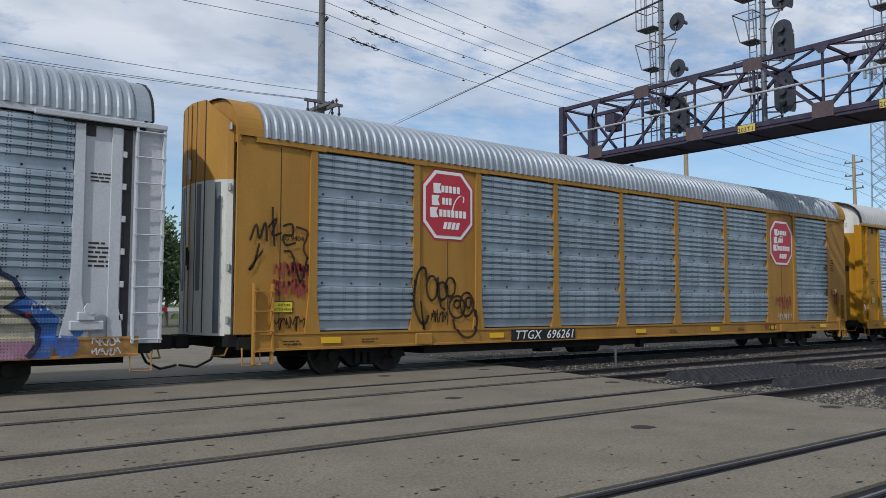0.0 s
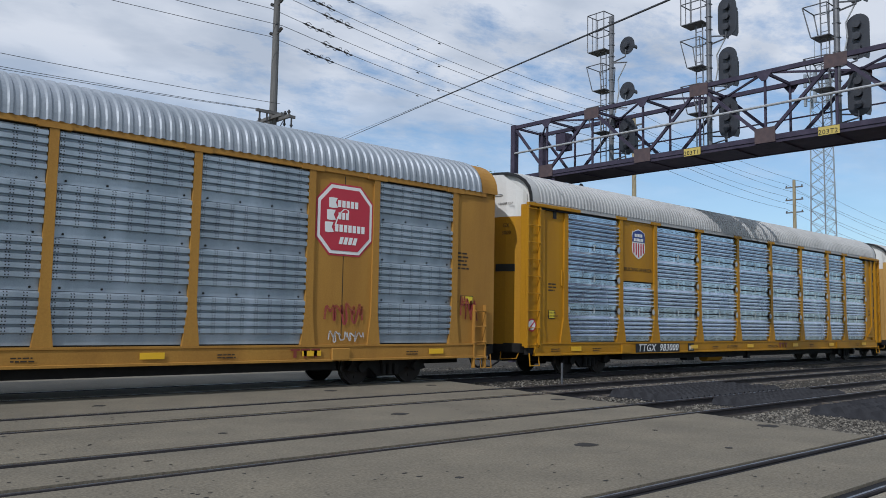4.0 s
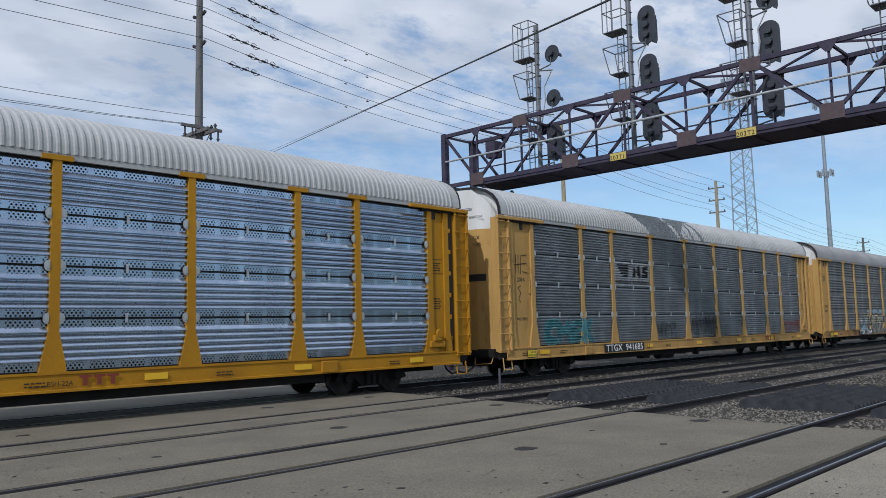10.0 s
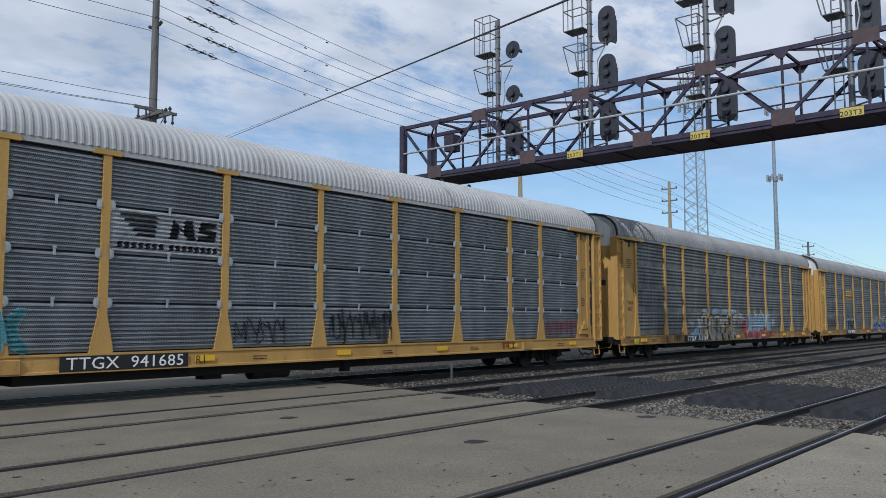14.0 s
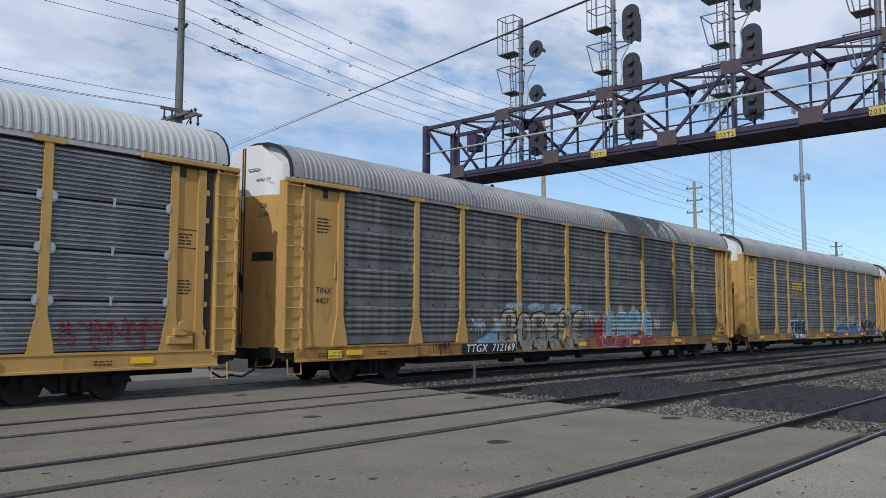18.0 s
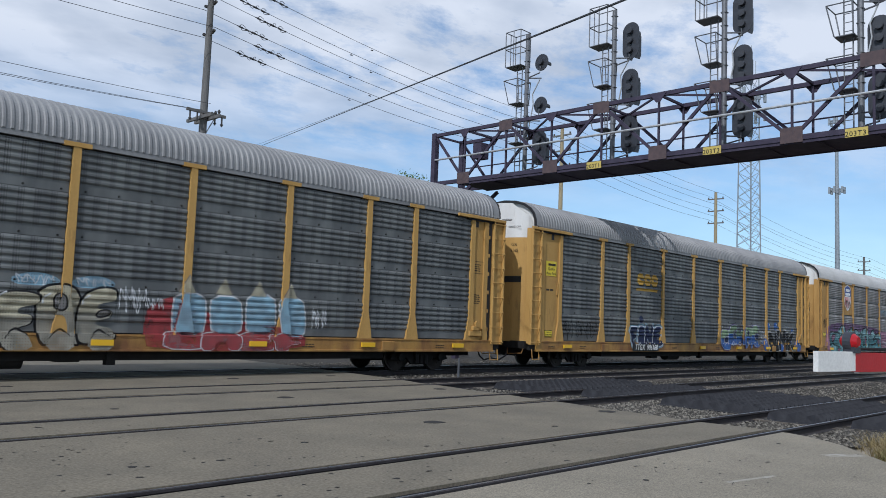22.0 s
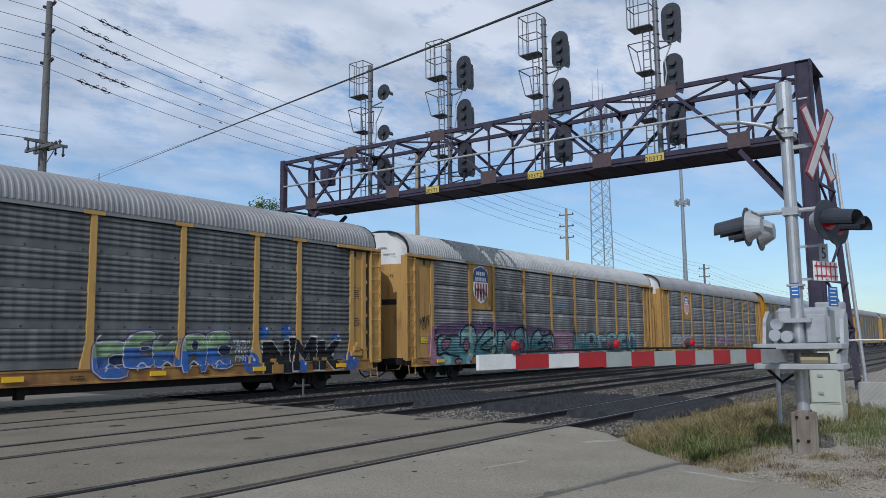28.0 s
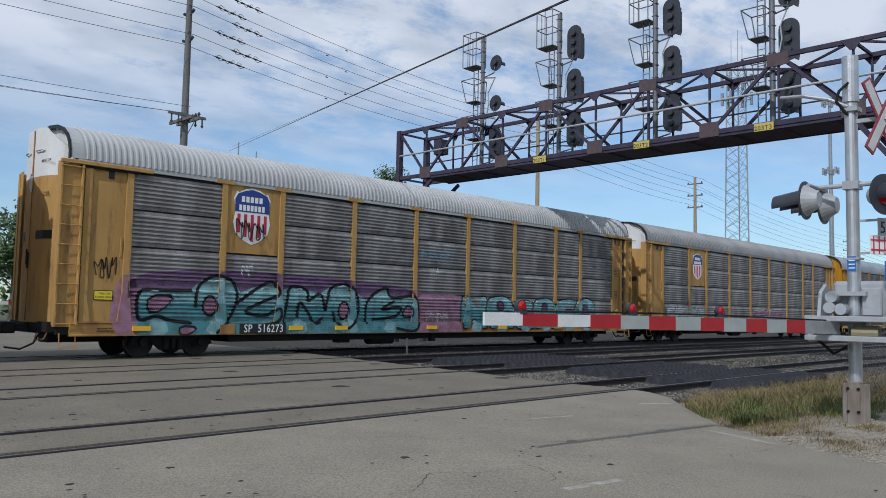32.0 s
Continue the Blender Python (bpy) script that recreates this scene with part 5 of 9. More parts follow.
for lv, (zn, zf) in enumerate(((19.19, 18.92), (17.75, 17.42), (16.19, 15.94))):
    for s, yy, zz in ((-1, 31.5, zn), (1, 32.7, zf)):
        zend, yend = 17.95 - lv * 1.3, 33.4 + s * 0.9
        wire("overhead_wire", (11.35, yy, zz), (44.4, yend, zend), 0.72)
        wire("overhead_wire", (44.4, yend, zend), (72.6, yend, 16.25 - lv * 1.3), 0.5)
        wire("overhead_wire", (72.6, yend, 16.25 - lv * 1.3), (122.5, yend, 13.5 - lv * 1.3), 0.9)
        wire("overhead_wire", (122.5, yend, 13.5 - lv * 1.3), (232, yend, 12.7 - lv * 1.3), 1.6)
        wire("overhead_wire", (-42, yy - 1.0, zz + 0.3), (11.35, yy, zz), 0.9)
        # strain insulators strung into the wire a few metres along
        x0, long = (13.75, 1.95) if s < 0 else (13.4, 1.95)
        st = thing("strain_insulator", "string of brown strain insulators in a wire", "insulator", group="strain insulators")

        def on_wire(x):
            f = (x - 11.35) / 33.05
            return Vector((x, yy + (yend - yy) * f, zz + (zend - zz) * f - 4 * 0.72 * f * (1 - f)))

        for k in range(15):
            f = k / 14
            bm = bmesh.new()
            disc(bm, on_wire(x0 + long * f), (1, 0, -0.08), (0.03, 0.055, 0.05, 0.025, 0.06, 0.045, 0.03, 0.06, 0.06, 0.04, 0.025, 0.055, 0.05, 0.03, 0.045)[k], 0.1, 8)
            part("bell", bm, INSUL, st)
        for f, u, w in ((0.06, 1, 0.28), (0.10, -1, 0.30), (0.36, -1, 0.16), (0.55, 1, 0.12), (0.74, 1, 0.26), (0.80, -1, 0.30)):
            c = on_wire(x0 + long * f)
            part("arcing_horn", pipe(bmesh.new(), [c, c + Vector((0.08, 0, u * 0.13)), c + Vector((0.2, 0, u * 0.15)), c + Vector((w + 0.1, 0, u * 0.06))], 0.016, 5), INSUL, st)
        c = on_wire(21.7 if s > 0 else 22.2)
        bm = rods((c, c - Vector((0, 0, 0.09)), 0.012), (c - Vector((0.09, 0, 0.11)), c + Vector((0.09, 0, -0.11)), 0.03))
        tagged(part("wire_damper", bm, WIRE), "small damper clipped under a wire", "damper", group="wire dampers")
for y0, z0, y1, z1 in ((31.2, 12.1, 29.5, 13.2), (32.0, 11.9, 30.5, 12.6), (32.9, 12.1, 33.0, 13.0)):
    wire("service_wire", (-42, y1, z1), (11.2, y0, z0), 1.1, 0.012, "low service wire to the pole's crossarm")
for thin in (False, True):
    bm = bmesh.new()
    pts = []
    for k in range(27):
        y = 72 - k * 4
        z = (6.63 + 0.17 * y if y > -4 else 5.95 + 0.012 * (y + 4) ** 2) + (0.006 * max(0.0, y - 17) + 0.02) * thin
        pts.append((1.19 + 0.504 * y, y, z))
    pipe(bm, pts, 0.008 if thin else 0.016, 5)
    tagged(part("span_cable", bm, WIRE), "thin messenger wire along the cable" if thin else "heavy dark cable slung across the road", "cable", group="span cables")


def build_tower():
    t = thing("radio_tower", "tall blue-grey lattice radio tower in the distance", "radio tower", pose(123.7, 51.6, -0.3))
    h, w0, w1 = 45.5, 2.4, 1.7
    legs = [(math.cos(a), math.sin(a)) for a in (0.3, 0.3 + 2.094, 0.3 + 4.189)]

    def at(i, f):
        w = w0 + (w1 - w0) * f
        return Vector((legs[i][0] * w, legs[i][1] * w, f * h))

    for i in range(3):
        part("leg", rods((at(i, 0), at(i, 1), 0.11)), TOWER, t)
    n = 22
    for k in range(n):
        for i in range(3):
            a, b = k / n, (k + 1) / n
            part("brace", rods((at(i, a), at((i + 1) % 3, b), 0.045), (at((i + 1) % 3, a), at(i, b), 0.045)), TOWER, t)
    for z in (0.86, 0.93):
        for k in range(6):
            a = k * 1.047
            part("antenna", boxes((math.cos(a) * 2.4 - 0.2, math.cos(a) * 2.4 + 0.2, math.sin(a) * 2.4 - 0.2, math.sin(a) * 2.4 + 0.2, h * z - 1.1, h * z + 1.1)), TOWER, t)
        part("antenna_ring", rods(*[((2.4 * math.cos(k * 1.047), 2.4 * math.sin(k * 1.047), h * z), (2.4 * math.cos(k * 1.047 + 1.047), 2.4 * math.sin(k * 1.047 + 1.047), h * z), 0.07) for k in range(6)]), TOWER, t)
    for i, q in enumerate(((0.5, 0, 6), (-0.8, 0.6, 4), (0.2, -0.9, 3))):
        part("whip_aerial", rods(((q[0], q[1], h), (q[0], q[1], h + q[2]), 0.05)), TOWER, t)


build_tower()
p = thing("light_mast", "very tall slender pale mast far behind the tracks", "mast", pose(220, 68.7, -0.3))
bm = bmesh.new()
rod(bm, (0, 0, 0), (0, 0, 62), 0.75, 12, 0.38)
part("shaft", bm, TOWER, p)
for z in (41.5, 60.5):
    for k in range(6):
        a = k * 1.047
        part("antenna", boxes((1.9 * math.cos(a) - 0.25, 1.9 * math.cos(a) + 0.25, 1.9 * math.sin(a) - 0.25, 1.9 * math.sin(a) + 0.25, z - 0.9, z + 0.9)), TOWER, p)
    part("ring", rods(*[((1.9 * math.cos(k * 1.047), 1.9 * math.sin(k * 1.047), z), (1.9 * math.cos(k * 1.047 + 1.047), 1.9 * math.sin(k * 1.047 + 1.047), z), 0.1) for k in range(6)]), TOWER, p)
p = thing("aerial_group", "three thin aerial rods rising behind the train", "aerial", pose(31.5, 60, -0.3))
for dx, z in ((0, 17.6), (1.0, 16.4), (2.0, 17.0)):
    part("rod", rods(((dx, 0, 0), (dx, 0, z), 0.06)), TOWER, p)

# ---- level-crossing gate ----
ALU = material("brushed aluminium mast", (0.52, 0.53, 0.54), 0.42, 0.6, dark=(0.40, 0.41, 0.42), grain=6)
CAST = material("light grey cast housing", (0.42, 0.43, 0.44), 0.5, 0.2, dark=(0.32, 0.33, 0.34), grain=6)
GATE_W = material("white gate board", (0.74, 0.74, 0.72), 0.5, dark=(0.62, 0.62, 0.60), grain=4)
GATE_R = material("red gate board", (0.42, 0.014, 0.018), 0.6, dark=(0.32, 0.010, 0.014), grain=4)
LENS = plain("red lamp glass", (0.36, 0.006, 0.012), 0.2, 0.0, glow=0.03)
STAINED = material("rust-stained galvanised casting", (0.30, 0.28, 0.25), 0.7, 0.1, dark=(0.14, 0.10, 0.07), grain=5, streak=0.4)
NOTICE = plain("notice blue", (0.025, 0.13, 0.40), 0.5)
BUCK_RED = plain("faded crossbuck red", (0.23, 0.04, 0.055), 0.55)
BUCK_WHITE = material("dusty crossbuck white", (0.52, 0.52, 0.51), 0.6, dark=(0.42, 0.42, 0.41))
GATE_G = material("greyed gate board", (0.40, 0.43, 0.41), 0.5, dark=(0.30, 0.33, 0.31), grain=4)
LENS_DIM = plain("dark red lamp glass", (0.30, 0.01, 0.02), 0.25)
MX, MY = 3.12, -4.52


def build_gate():
    g = thing("crossing_signal", "silver crossing signal mast with flashers and crossbuck", "crossing signal", pose(MX, MY, 0.0))
    bm = bmesh.new()
    rod(bm, (0, 0, 0.35), (0, 0, 5.05), 0.09, 16)
    part("mast", bm, ALU, g)
    bm = bmesh.new()
    rod(bm, (0, 0, 4.7), (0, 0, 5.4), 0.115, 16)
    part("mast_top", bm, ALU, g)
    part("base_casting", boxes((-0.13, 0.13, -0.09, 0.09, -0.1, 0.55), (-0.11, -0.07, -0.16, 0.16, -0.1, 0.52), (0.07, 0.11, -0.16, 0.16, -0.1, 0.52), bevel=0.012), STAINED, g, "rust-stained base casting")
    part("base_flange", boxes((-0.2, 0.2, -0.22, 0.22, -0.14, -0.07), bevel=0.02), STAINED, g)
    for dx in (-0.12, 0.12):
        for dy in (-0.14, 0.14):
            for z in (0.12, 0.45):
                b = bmesh.new()
                disc(b, (dx * 1.12, dy * 0.5, z), (1, 0, 0), 0.022, 0.03, 8)
                part("bolt", b, UNDER, g)
    # crossbuck
    buck = part("crossbuck_bracket", boxes((-0.03, 0.03, -0.5, 0.0, -0.03, 0.03)), CAST, g)
    buck.location = (0, 0, 4.4)
    for k, a in enumerate((57, -57)):
        b = boxes((-0.62, 0.62, -0.012, 0.012, -0.10, 0.10))
        ob = part("red_border", b, BUCK_RED, buck)
        ob.matrix_local = pose(0, -0.42 - 0.026 * k, 0, 0, 0, -20) @ pose(0, 0, 0, 0, a, 0)
        b = boxes((-0.59, 0.59, -0.018, -0.012, -0.066, 0.066))
        ob = part("white_board", b, BUCK_WHITE, buck)
        ob.matrix_local = pose(0, -0.42 - 0.026 * k, 0, 0, 0, -20) @ pose(0, 0, 0, 0, a, 0)
    # flashing lights
    part("light_arm", rods(((0, -0.55, 3.45), (0, 0.58, 3.45), 0.035), ((-0.38, 0.5, 3.45), (0.38, 0.5, 3.45), 0.03), ((-0.38, -0.5, 3.45), (0.38, -0.5, 3.45), 0.03), seg=8), CAST, g)
    for s in (1, -1):
        for dx in (-0.38, 0.38):
            c = Vector((dx, s * 0.54, 3.22))
            b = bmesh.new()
            disc(b, c, (0, s, 0), 0.29, 0.015, 28)
            shield = part("shield", b, SIGNAL, g, "black round background of a flasher")
            shield.matrix_local = Matrix.Translation(c) @ Matrix.Rotation(-0.42 if s < 0 else 0.0, 4, "Z") @ Matrix.Translation(-c)
            b = bmesh.new()
            rod(b, c, c + Vector((0, -s * 0.2, 0)), 0.24, 20, 0.12)
            part("lamp_back", b, CAST, shield)
            b = bmesh.new()
            disc(b, c + Vector((0, s * 0.015, 0)), (0, s, 0), 0.15, 0.02, 20)
            part("lens", b, LENS if (s < 0) else LENS_DIM, shield)
            b = bmesh.new()
            pts = [(0.165 * math.cos(q), 0.165 * math.sin(q)) for q in [-0.35 + (math.pi + 0.7) * k / 14 for k in range(15)]]
            for (xa, za), (xb, zb) in zip(pts, pts[1:]):
                b.faces.new([b.verts.new(c + Vector(v)) for v in ((xa, s * 0.01, za), (xb, s * 0.01, zb), (xb * 0.95, s * 0.45, zb * 0.9 - 0.06), (xa * 0.95, s * 0.45, za * 0.9 - 0.06))])
            bmesh.ops.remove_doubles(b, verts=b.verts[:], dist=0.0005)
            bmesh.ops.solidify(b, geom=b.faces[:], thickness=0.008)
            part("hood", b, SIGNAL, shield)
    # small signs on the mast
    turn = pose(0, 0, 0, 0, 0, -22)
    for z in (2.89, 2.41):
        part("sign_bracket", boxes((-0.015, 0.015, -0.46, 0.0, z, z + 0.035)), CAST, g)
    b = boxes((-0.10, 0.10, -0.008, 0.008, -0.13, 0.13))
    five = part("track_count_sign", b, CAST, g, "grey plate with the number five")
    five.matrix_local = pose(0.01, -0.40, 2.80) @ turn
    lettering("five", "5", 0.24, BLACK, five, pose(-0.07, -0.012, -0.09), thick=0.002)
    gs = part("grid_sign", boxes((-0.288, 0.288, -0.008, 0.008, -0.14, 0.14)), SIGN_WHITE, g, "white sign with a red track grid")
    gs.matrix_local = pose(0.01, -0.41, 2.53) @ turn
    for k in range(5):
        part("red_bar", boxes((-0.235 + k * 0.113, -0.212 + k * 0.113, -0.013, -0.009, -0.13, 0.13)), SIGN_RED, gs)
    for z in (-0.08, 0.06):
        part("red_bar", boxes((-0.285, 0.285, -0.0185, -0.0145, z, z + 0.02)), SIGN_RED, gs)
    bl = part("blue_notice", boxes((-0.11, 0.11, -0.006, 0.006, -0.14, 0.14)), NOTICE, g, "small blue notice with white lines")
    bl.matrix_local = pose(0, -0.49, 2.16) @ turn
    for k in range(5):
        part("white_bar", boxes((-0.08, 0.07 - 0.03 * (k % 2), -0.012, -0.008, 0.10 - k * 0.055, 0.115 - k * 0.055)), SIGN_WHITE, bl)
    bl = part("blue_notice", boxes((-0.096, -0.086, -0.06, 0.06, 2.16, 2.38)), NOTICE, g)
    for k in range(3):
        part("white_bar", boxes((-0.102, -0.098, -0.045, 0.04, 2.20 + k * 0.055, 2.215 + k * 0.055)), SIGN_WHITE, bl)
    for w, z0, z1 in ((0.11, 2.33, 2.36), (0.11, 3.38, 3.5), (0.12, 4.55, 4.62)):
        part("mast_band", boxes((-w, w, -w, w, z0, z1)), CAST, g)
    b = bmesh.new()
    pipe(b, [(-0.1, 0.02, 4.62), (-0.2, 0.25, 4.75), (-0.2, 0.6, 4.86), (-0.1, 1.0, 4.92)], 0.03, 8)
    part("street_arm", b, ALU, g)
    b = bmesh.new()
    pipe(b, [(-0.1, 0, 4.98), (-0.2, 0.1, 4.85), (-0.2, 0.14, 4.7), (-0.1, 0.02, 4.5)], 0.022, 8)
    part("feed_cable", b, UNDER, g)
    # gate machine
    mc = part("machine_case", boxes((0.02, 0.48, -0.42, 0.32, 1.38, 2.02), bevel=0.05), CAST, g, "grey gate machine housing")
    part("machine_cover", boxes((-0.06, 0.02, -0.38, -0.11, 1.50, 1.92), bevel=0.02), CAST, mc)
    for z0, z1 in ((1.80, 1.86), (1.36, 1.44)):
        part("clamp", boxes((-0.16, 0.16, -0.2, 0.2, z0, z1)), CAST, mc)
    for y in (-0.62, 0.42):
        b = bmesh.new()
        slab(b, [(-0.55, 1.12), (-0.1, 1.12), (0.25, 1.55), (0.25, 1.9), (0.1, 1.98), (-0.1, 1.85), (-0.2, 1.45), (-0.55, 1.36)], y, y + 0.05)
        part("arm_link", b, CAST, mc)
    for z in (1.14, 1.42):
        part("conversion_bracket", boxes((-0.62, -0.1, -0.66, 0.5, z, z + 0.08), bevel=0.01), CAST, mc)
    b = bmesh.new()
    rod(b, (-0.4, -0.45, 1.27), (-0.4, -0.1, 1.27), 0.1, 14)
    part("counterweight", b, plain("brassy weight", (0.30, 0.26, 0.16), 0.45, 0.4), mc)
    for y, z in ((0.25, 1.78), (0.12, 1.6), (0.28, 1.62)):
        b = bmesh.new()
        disc(b, (-0.16, y, z), (1, 0, 0), 0.085, 0.16, 14)
        part("conduit_cap", b, CAST, mc)
    b = bmesh.new()
    pipe(b, [(-0.15, 0.42, 1.45), (-0.4, 0.5, 1.35), (-0.5, 0.35, 1.15), (-0.3, 0.2, 0.95), (-0.08, 0.1, 1.05)], 0.022, 8)
    part("cable_loop", b, UNDER, mc)
    # barrier
    tip, root = Vector((-3.96, -3.5, 1.41)), Vector((MX - 0.35, MY + 0.12, 1.33))
    d = root - tip
    turn = math.degrees(math.atan2(d.y, d.x))
    L = d.length
    arm_t = thing("crossing_gate_arm", "lowered red and white crossing gate arm with lamps", "gate arm", pose(*tip, 0, 0, turn))
    n = 14
    for k in range(n):
        a, b_ = L * k / n, L * (k + 1) / n - 0.001
        hgt = 0.062 if k < 3 else 0.066 + 0.002 * k
        zc = -0.08 * (k + 0.5) / n
        part("board", boxes((a, b_, -0.012 - 0.001 * k, 0.02, zc - hgt, zc + hgt)), ALU if k > 11 else GATE_R if k % 2 else GATE_W if k < 3 else GATE_G, arm_t)
    part("back_tube", boxes((0.6, L, 0.02, 0.05, -0.085, -0.02)), ALU, arm_t)
    for x in (0.48, 2.15, 3.83):
        b = bmesh.new()
        disc(b, (x, 0.02, 0.125), (0, 1, 0), 0.062, 0.05, 16)
        lamp = part("arm_lamp", b, SIGNAL, arm_t, "red lamp on the gate arm")
        for s in (-1, 1):
            b = bmesh.new()
            rod(b, (x, 0.02 + s * 0.025, 0.125), (x, 0.02 + s * 0.055, 0.125), 0.052, 14, 0.03)
            part("lens", b, LENS, lamp)
        part("lamp_foot", boxes((x - 0.035, x + 0.06, -0.02, 0.05, 0.05, 0.09)), SIGNAL, lamp)
    b = bmesh.new()
    pipe(b, [(0.48, 0.04, 0.075), (2.15, 0.04, 0.08), (3.83, 0.04, 0.07), (L, 0.04, 0.02)], 0.012)
    part("lamp_cable", b, UNDER, arm_t)
    # relay cabinets
    c = thing("relay_cabinet", "pale green-grey steel relay cabinet on a concrete plinth", "cabinet", pose(8.5, -3.92, -0.3))
    GREEN = material("pale sage cabinet paint", (0.50, 0.52, 0.44), 0.5, dark=(0.42, 0.44, 0.37), grain=2, streak=0.3)
    part("plinth", boxes((-0.28, 0.28, -0.3, 0.3, 0.0, 0.55)), GREEN, c)
    part("body", boxes((-0.26, 0.26, -0.28, 0.28, 0.55, 1.68), bevel=0.015), GREEN, c)
    part("lid", boxes((-0.3, 0.3, -0.32, 0.32, 1.68, 1.75), bevel=0.01), GREEN, c)
    dr = part("door", boxes((-0.285, -0.26, -0.25, 0.25, 0.6, 1.64)), GREEN, c)
    for z in (0.75, 1.1, 1.45):
        part("latch", boxes((-0.31, -0.285, 0.02, 0.12, z, z + 0.06)), STEEL_BOLT, dr)
    part("warning_tag", boxes((-0.291, -0.287, 0.15, 0.23, 1.3, 1.6)), plain("orange tag", (0.75, 0.16, 0.04), 0.5), dr)
    c2 = thing("meter_box", "grey steel box mounted above the cabinet", "cabinet", pose(8.6, -4.05, 1.45))
    part("body", boxes((-0.2, 0.2, -0.26, 0.26, 0.1, 0.85), bevel=0.02), CAST, c2)
    part("door", boxes((-0.225, -0.2, -0.23, 0.23, 0.14, 0.81)), CAST, c2)
    for y in (-0.08, 0.14):
        part("latch", boxes((-0.25, -0.225, y, y + 0.03, 0.28, 0.34)), UNDER, c2)
        part("slot", boxes((-0.229, -0.226, y, y + 0.02, 0.4, 0.7)), UNDER, c2)
    part("leg", boxes((-0.1, 0.1, -0.1, 0.1, 0.0, 0.12)), CAST, c2)


build_gate()

# ---- verge, mats, plants ----


def verge_z(x, y):
    return -0.07 + 0.05 * noise.noise((x * 0.5, y * 0.5, 1.0)) + 0.025 * noise.noise((x * 2.1, y * 2.1, 4.0)) - 0.10 * max(0.0, min(1.0, (y + 2.4) / 1.4))


def build_verge():
    bm = bmesh.new()
    ys = [-1.15 - 0.22 * k for k in range(60)] + [-15 - 3 * k for k in range(12)]
    rows = []
    for y in ys:
        e = road_edge(y) - 0.08
        xs = [e + 0.25 * k for k in range(48)] + [e + 13 + 2.5 * k for k in range(14)] + [e + 60, e + 120]
        rows.append([bm.verts.new((x, y, verge_z(x, y) if k else -0.06)) for k, x in enumerate(xs)])
    for a, b in zip(rows, rows[1:]):
        for k in range(len(a) - 1):
            bm.faces.new((a[k], b[k], b[k + 1], a[k + 1]))
    bmesh.ops.recalc_face_normals(bm, faces=bm.faces)
    tagged(part("verge", bm, DIRT, smooth=True), "gritty roadside verge beside the crossing", "verge", kind="structure")


def blades(name, label, spots, mat, seed, hmin, hmax, lean, width):
    """Grass: every spot is x, y, radius, tufts."""
    rng = np.random.RandomState(seed)
    verts, faces = [], []
    for sx, sy, sr, tufts in spots:
        for _ in range(tufts):
            a, r = rng.uniform(0, 6.28), sr * math.sqrt(rng.rand())
            x, y = sx + r * math.cos(a) * 1.3, sy + r * math.sin(a)
            if x < road_edge(y) + 0.12 or y > -0.95:
                continue
            if (x - MX) ** 2 + (y - MY) ** 2 < 0.16:
                continue
            z = verge_z(x, y) - 0.02
            for _ in range(rng.randint(5, 10)):
                h = rng.uniform(hmin, hmax)
                b, w = rng.uniform(0, 6.28), width * rng.uniform(0.6, 1.3)
                dx, dy = math.cos(b), math.sin(b)
                ox, oy = x + rng.uniform(-0.06, 0.06), y + rng.uniform(-0.06, 0.06)
                ln = lean * h * rng.uniform(0.2, 1.0)
                k = len(verts)
                verts += [(ox - dy * w, oy + dx * w, z), (ox + dy * w, oy - dx * w, z),
                          (ox + dx * ln * 0.35 + dy * w * 0.7, oy + dy * ln * 0.35 - dx * w * 0.7, z + h * 0.6), (ox + dx * ln * 0.35 - dy * w * 0.7, oy + dy * ln * 0.35 + dx * w * 0.7, z + h * 0.6),
                          (ox + dx * ln, oy + dy * ln, z + h)]
                faces += [(k, k + 1, k + 2, k + 3), (k + 3, k + 2, k + 4)]
    me = bpy.data.meshes.new(name)
    me.from_pydata(verts, [], faces)
    me.materials.append(mat)
    tagged(new(name, me), label, "grass", kind="stuff")


build_verge()
for x0, x1, y0, y1 in ((7.35, 12.5, 6.72, 8.62), (7.85, 12.5, 5.08, 6.22), (7.75, 12.6, 1.75, 4.0), (7.1, 12.4, 0.2, 1.3), (7.25, 12.4, -1.0, -0.22)):
    rubber_mat(x0, x1, y0, y1)
stones("ballast_stones", "loose crushed ballast stones beside the rails",
       [(4.7, 30, 1.75, 4.65), (4.7, 30, 6.6, 8.75), (5.6, 34, 10.6, 13.1), (5.0, 24, 0.1, 1.4), (5.2, 24, 5.0, 6.3), (5.6, 26, 9.1, 10.3), (4.6, 22, -1.2, -0.15), (12.6, 34, 1.75, 4.65), (5.0, 9, 1.75, 4.65), (6.4, 40, 15.0, 19.0)],
       27000, 3, 0.018, 0.043, STONE, lambda x, y: -0.15)
stones("verge_gravel", "small tan gravel scattered on the verge", [(-1.5, 9, -9, -3.4), (0.0, 6, -6.5, -3.6), (-1.0, 4, -8, -4.5)], 11000, 8, 0.006, 0.022, PEBBLE, verge_z)
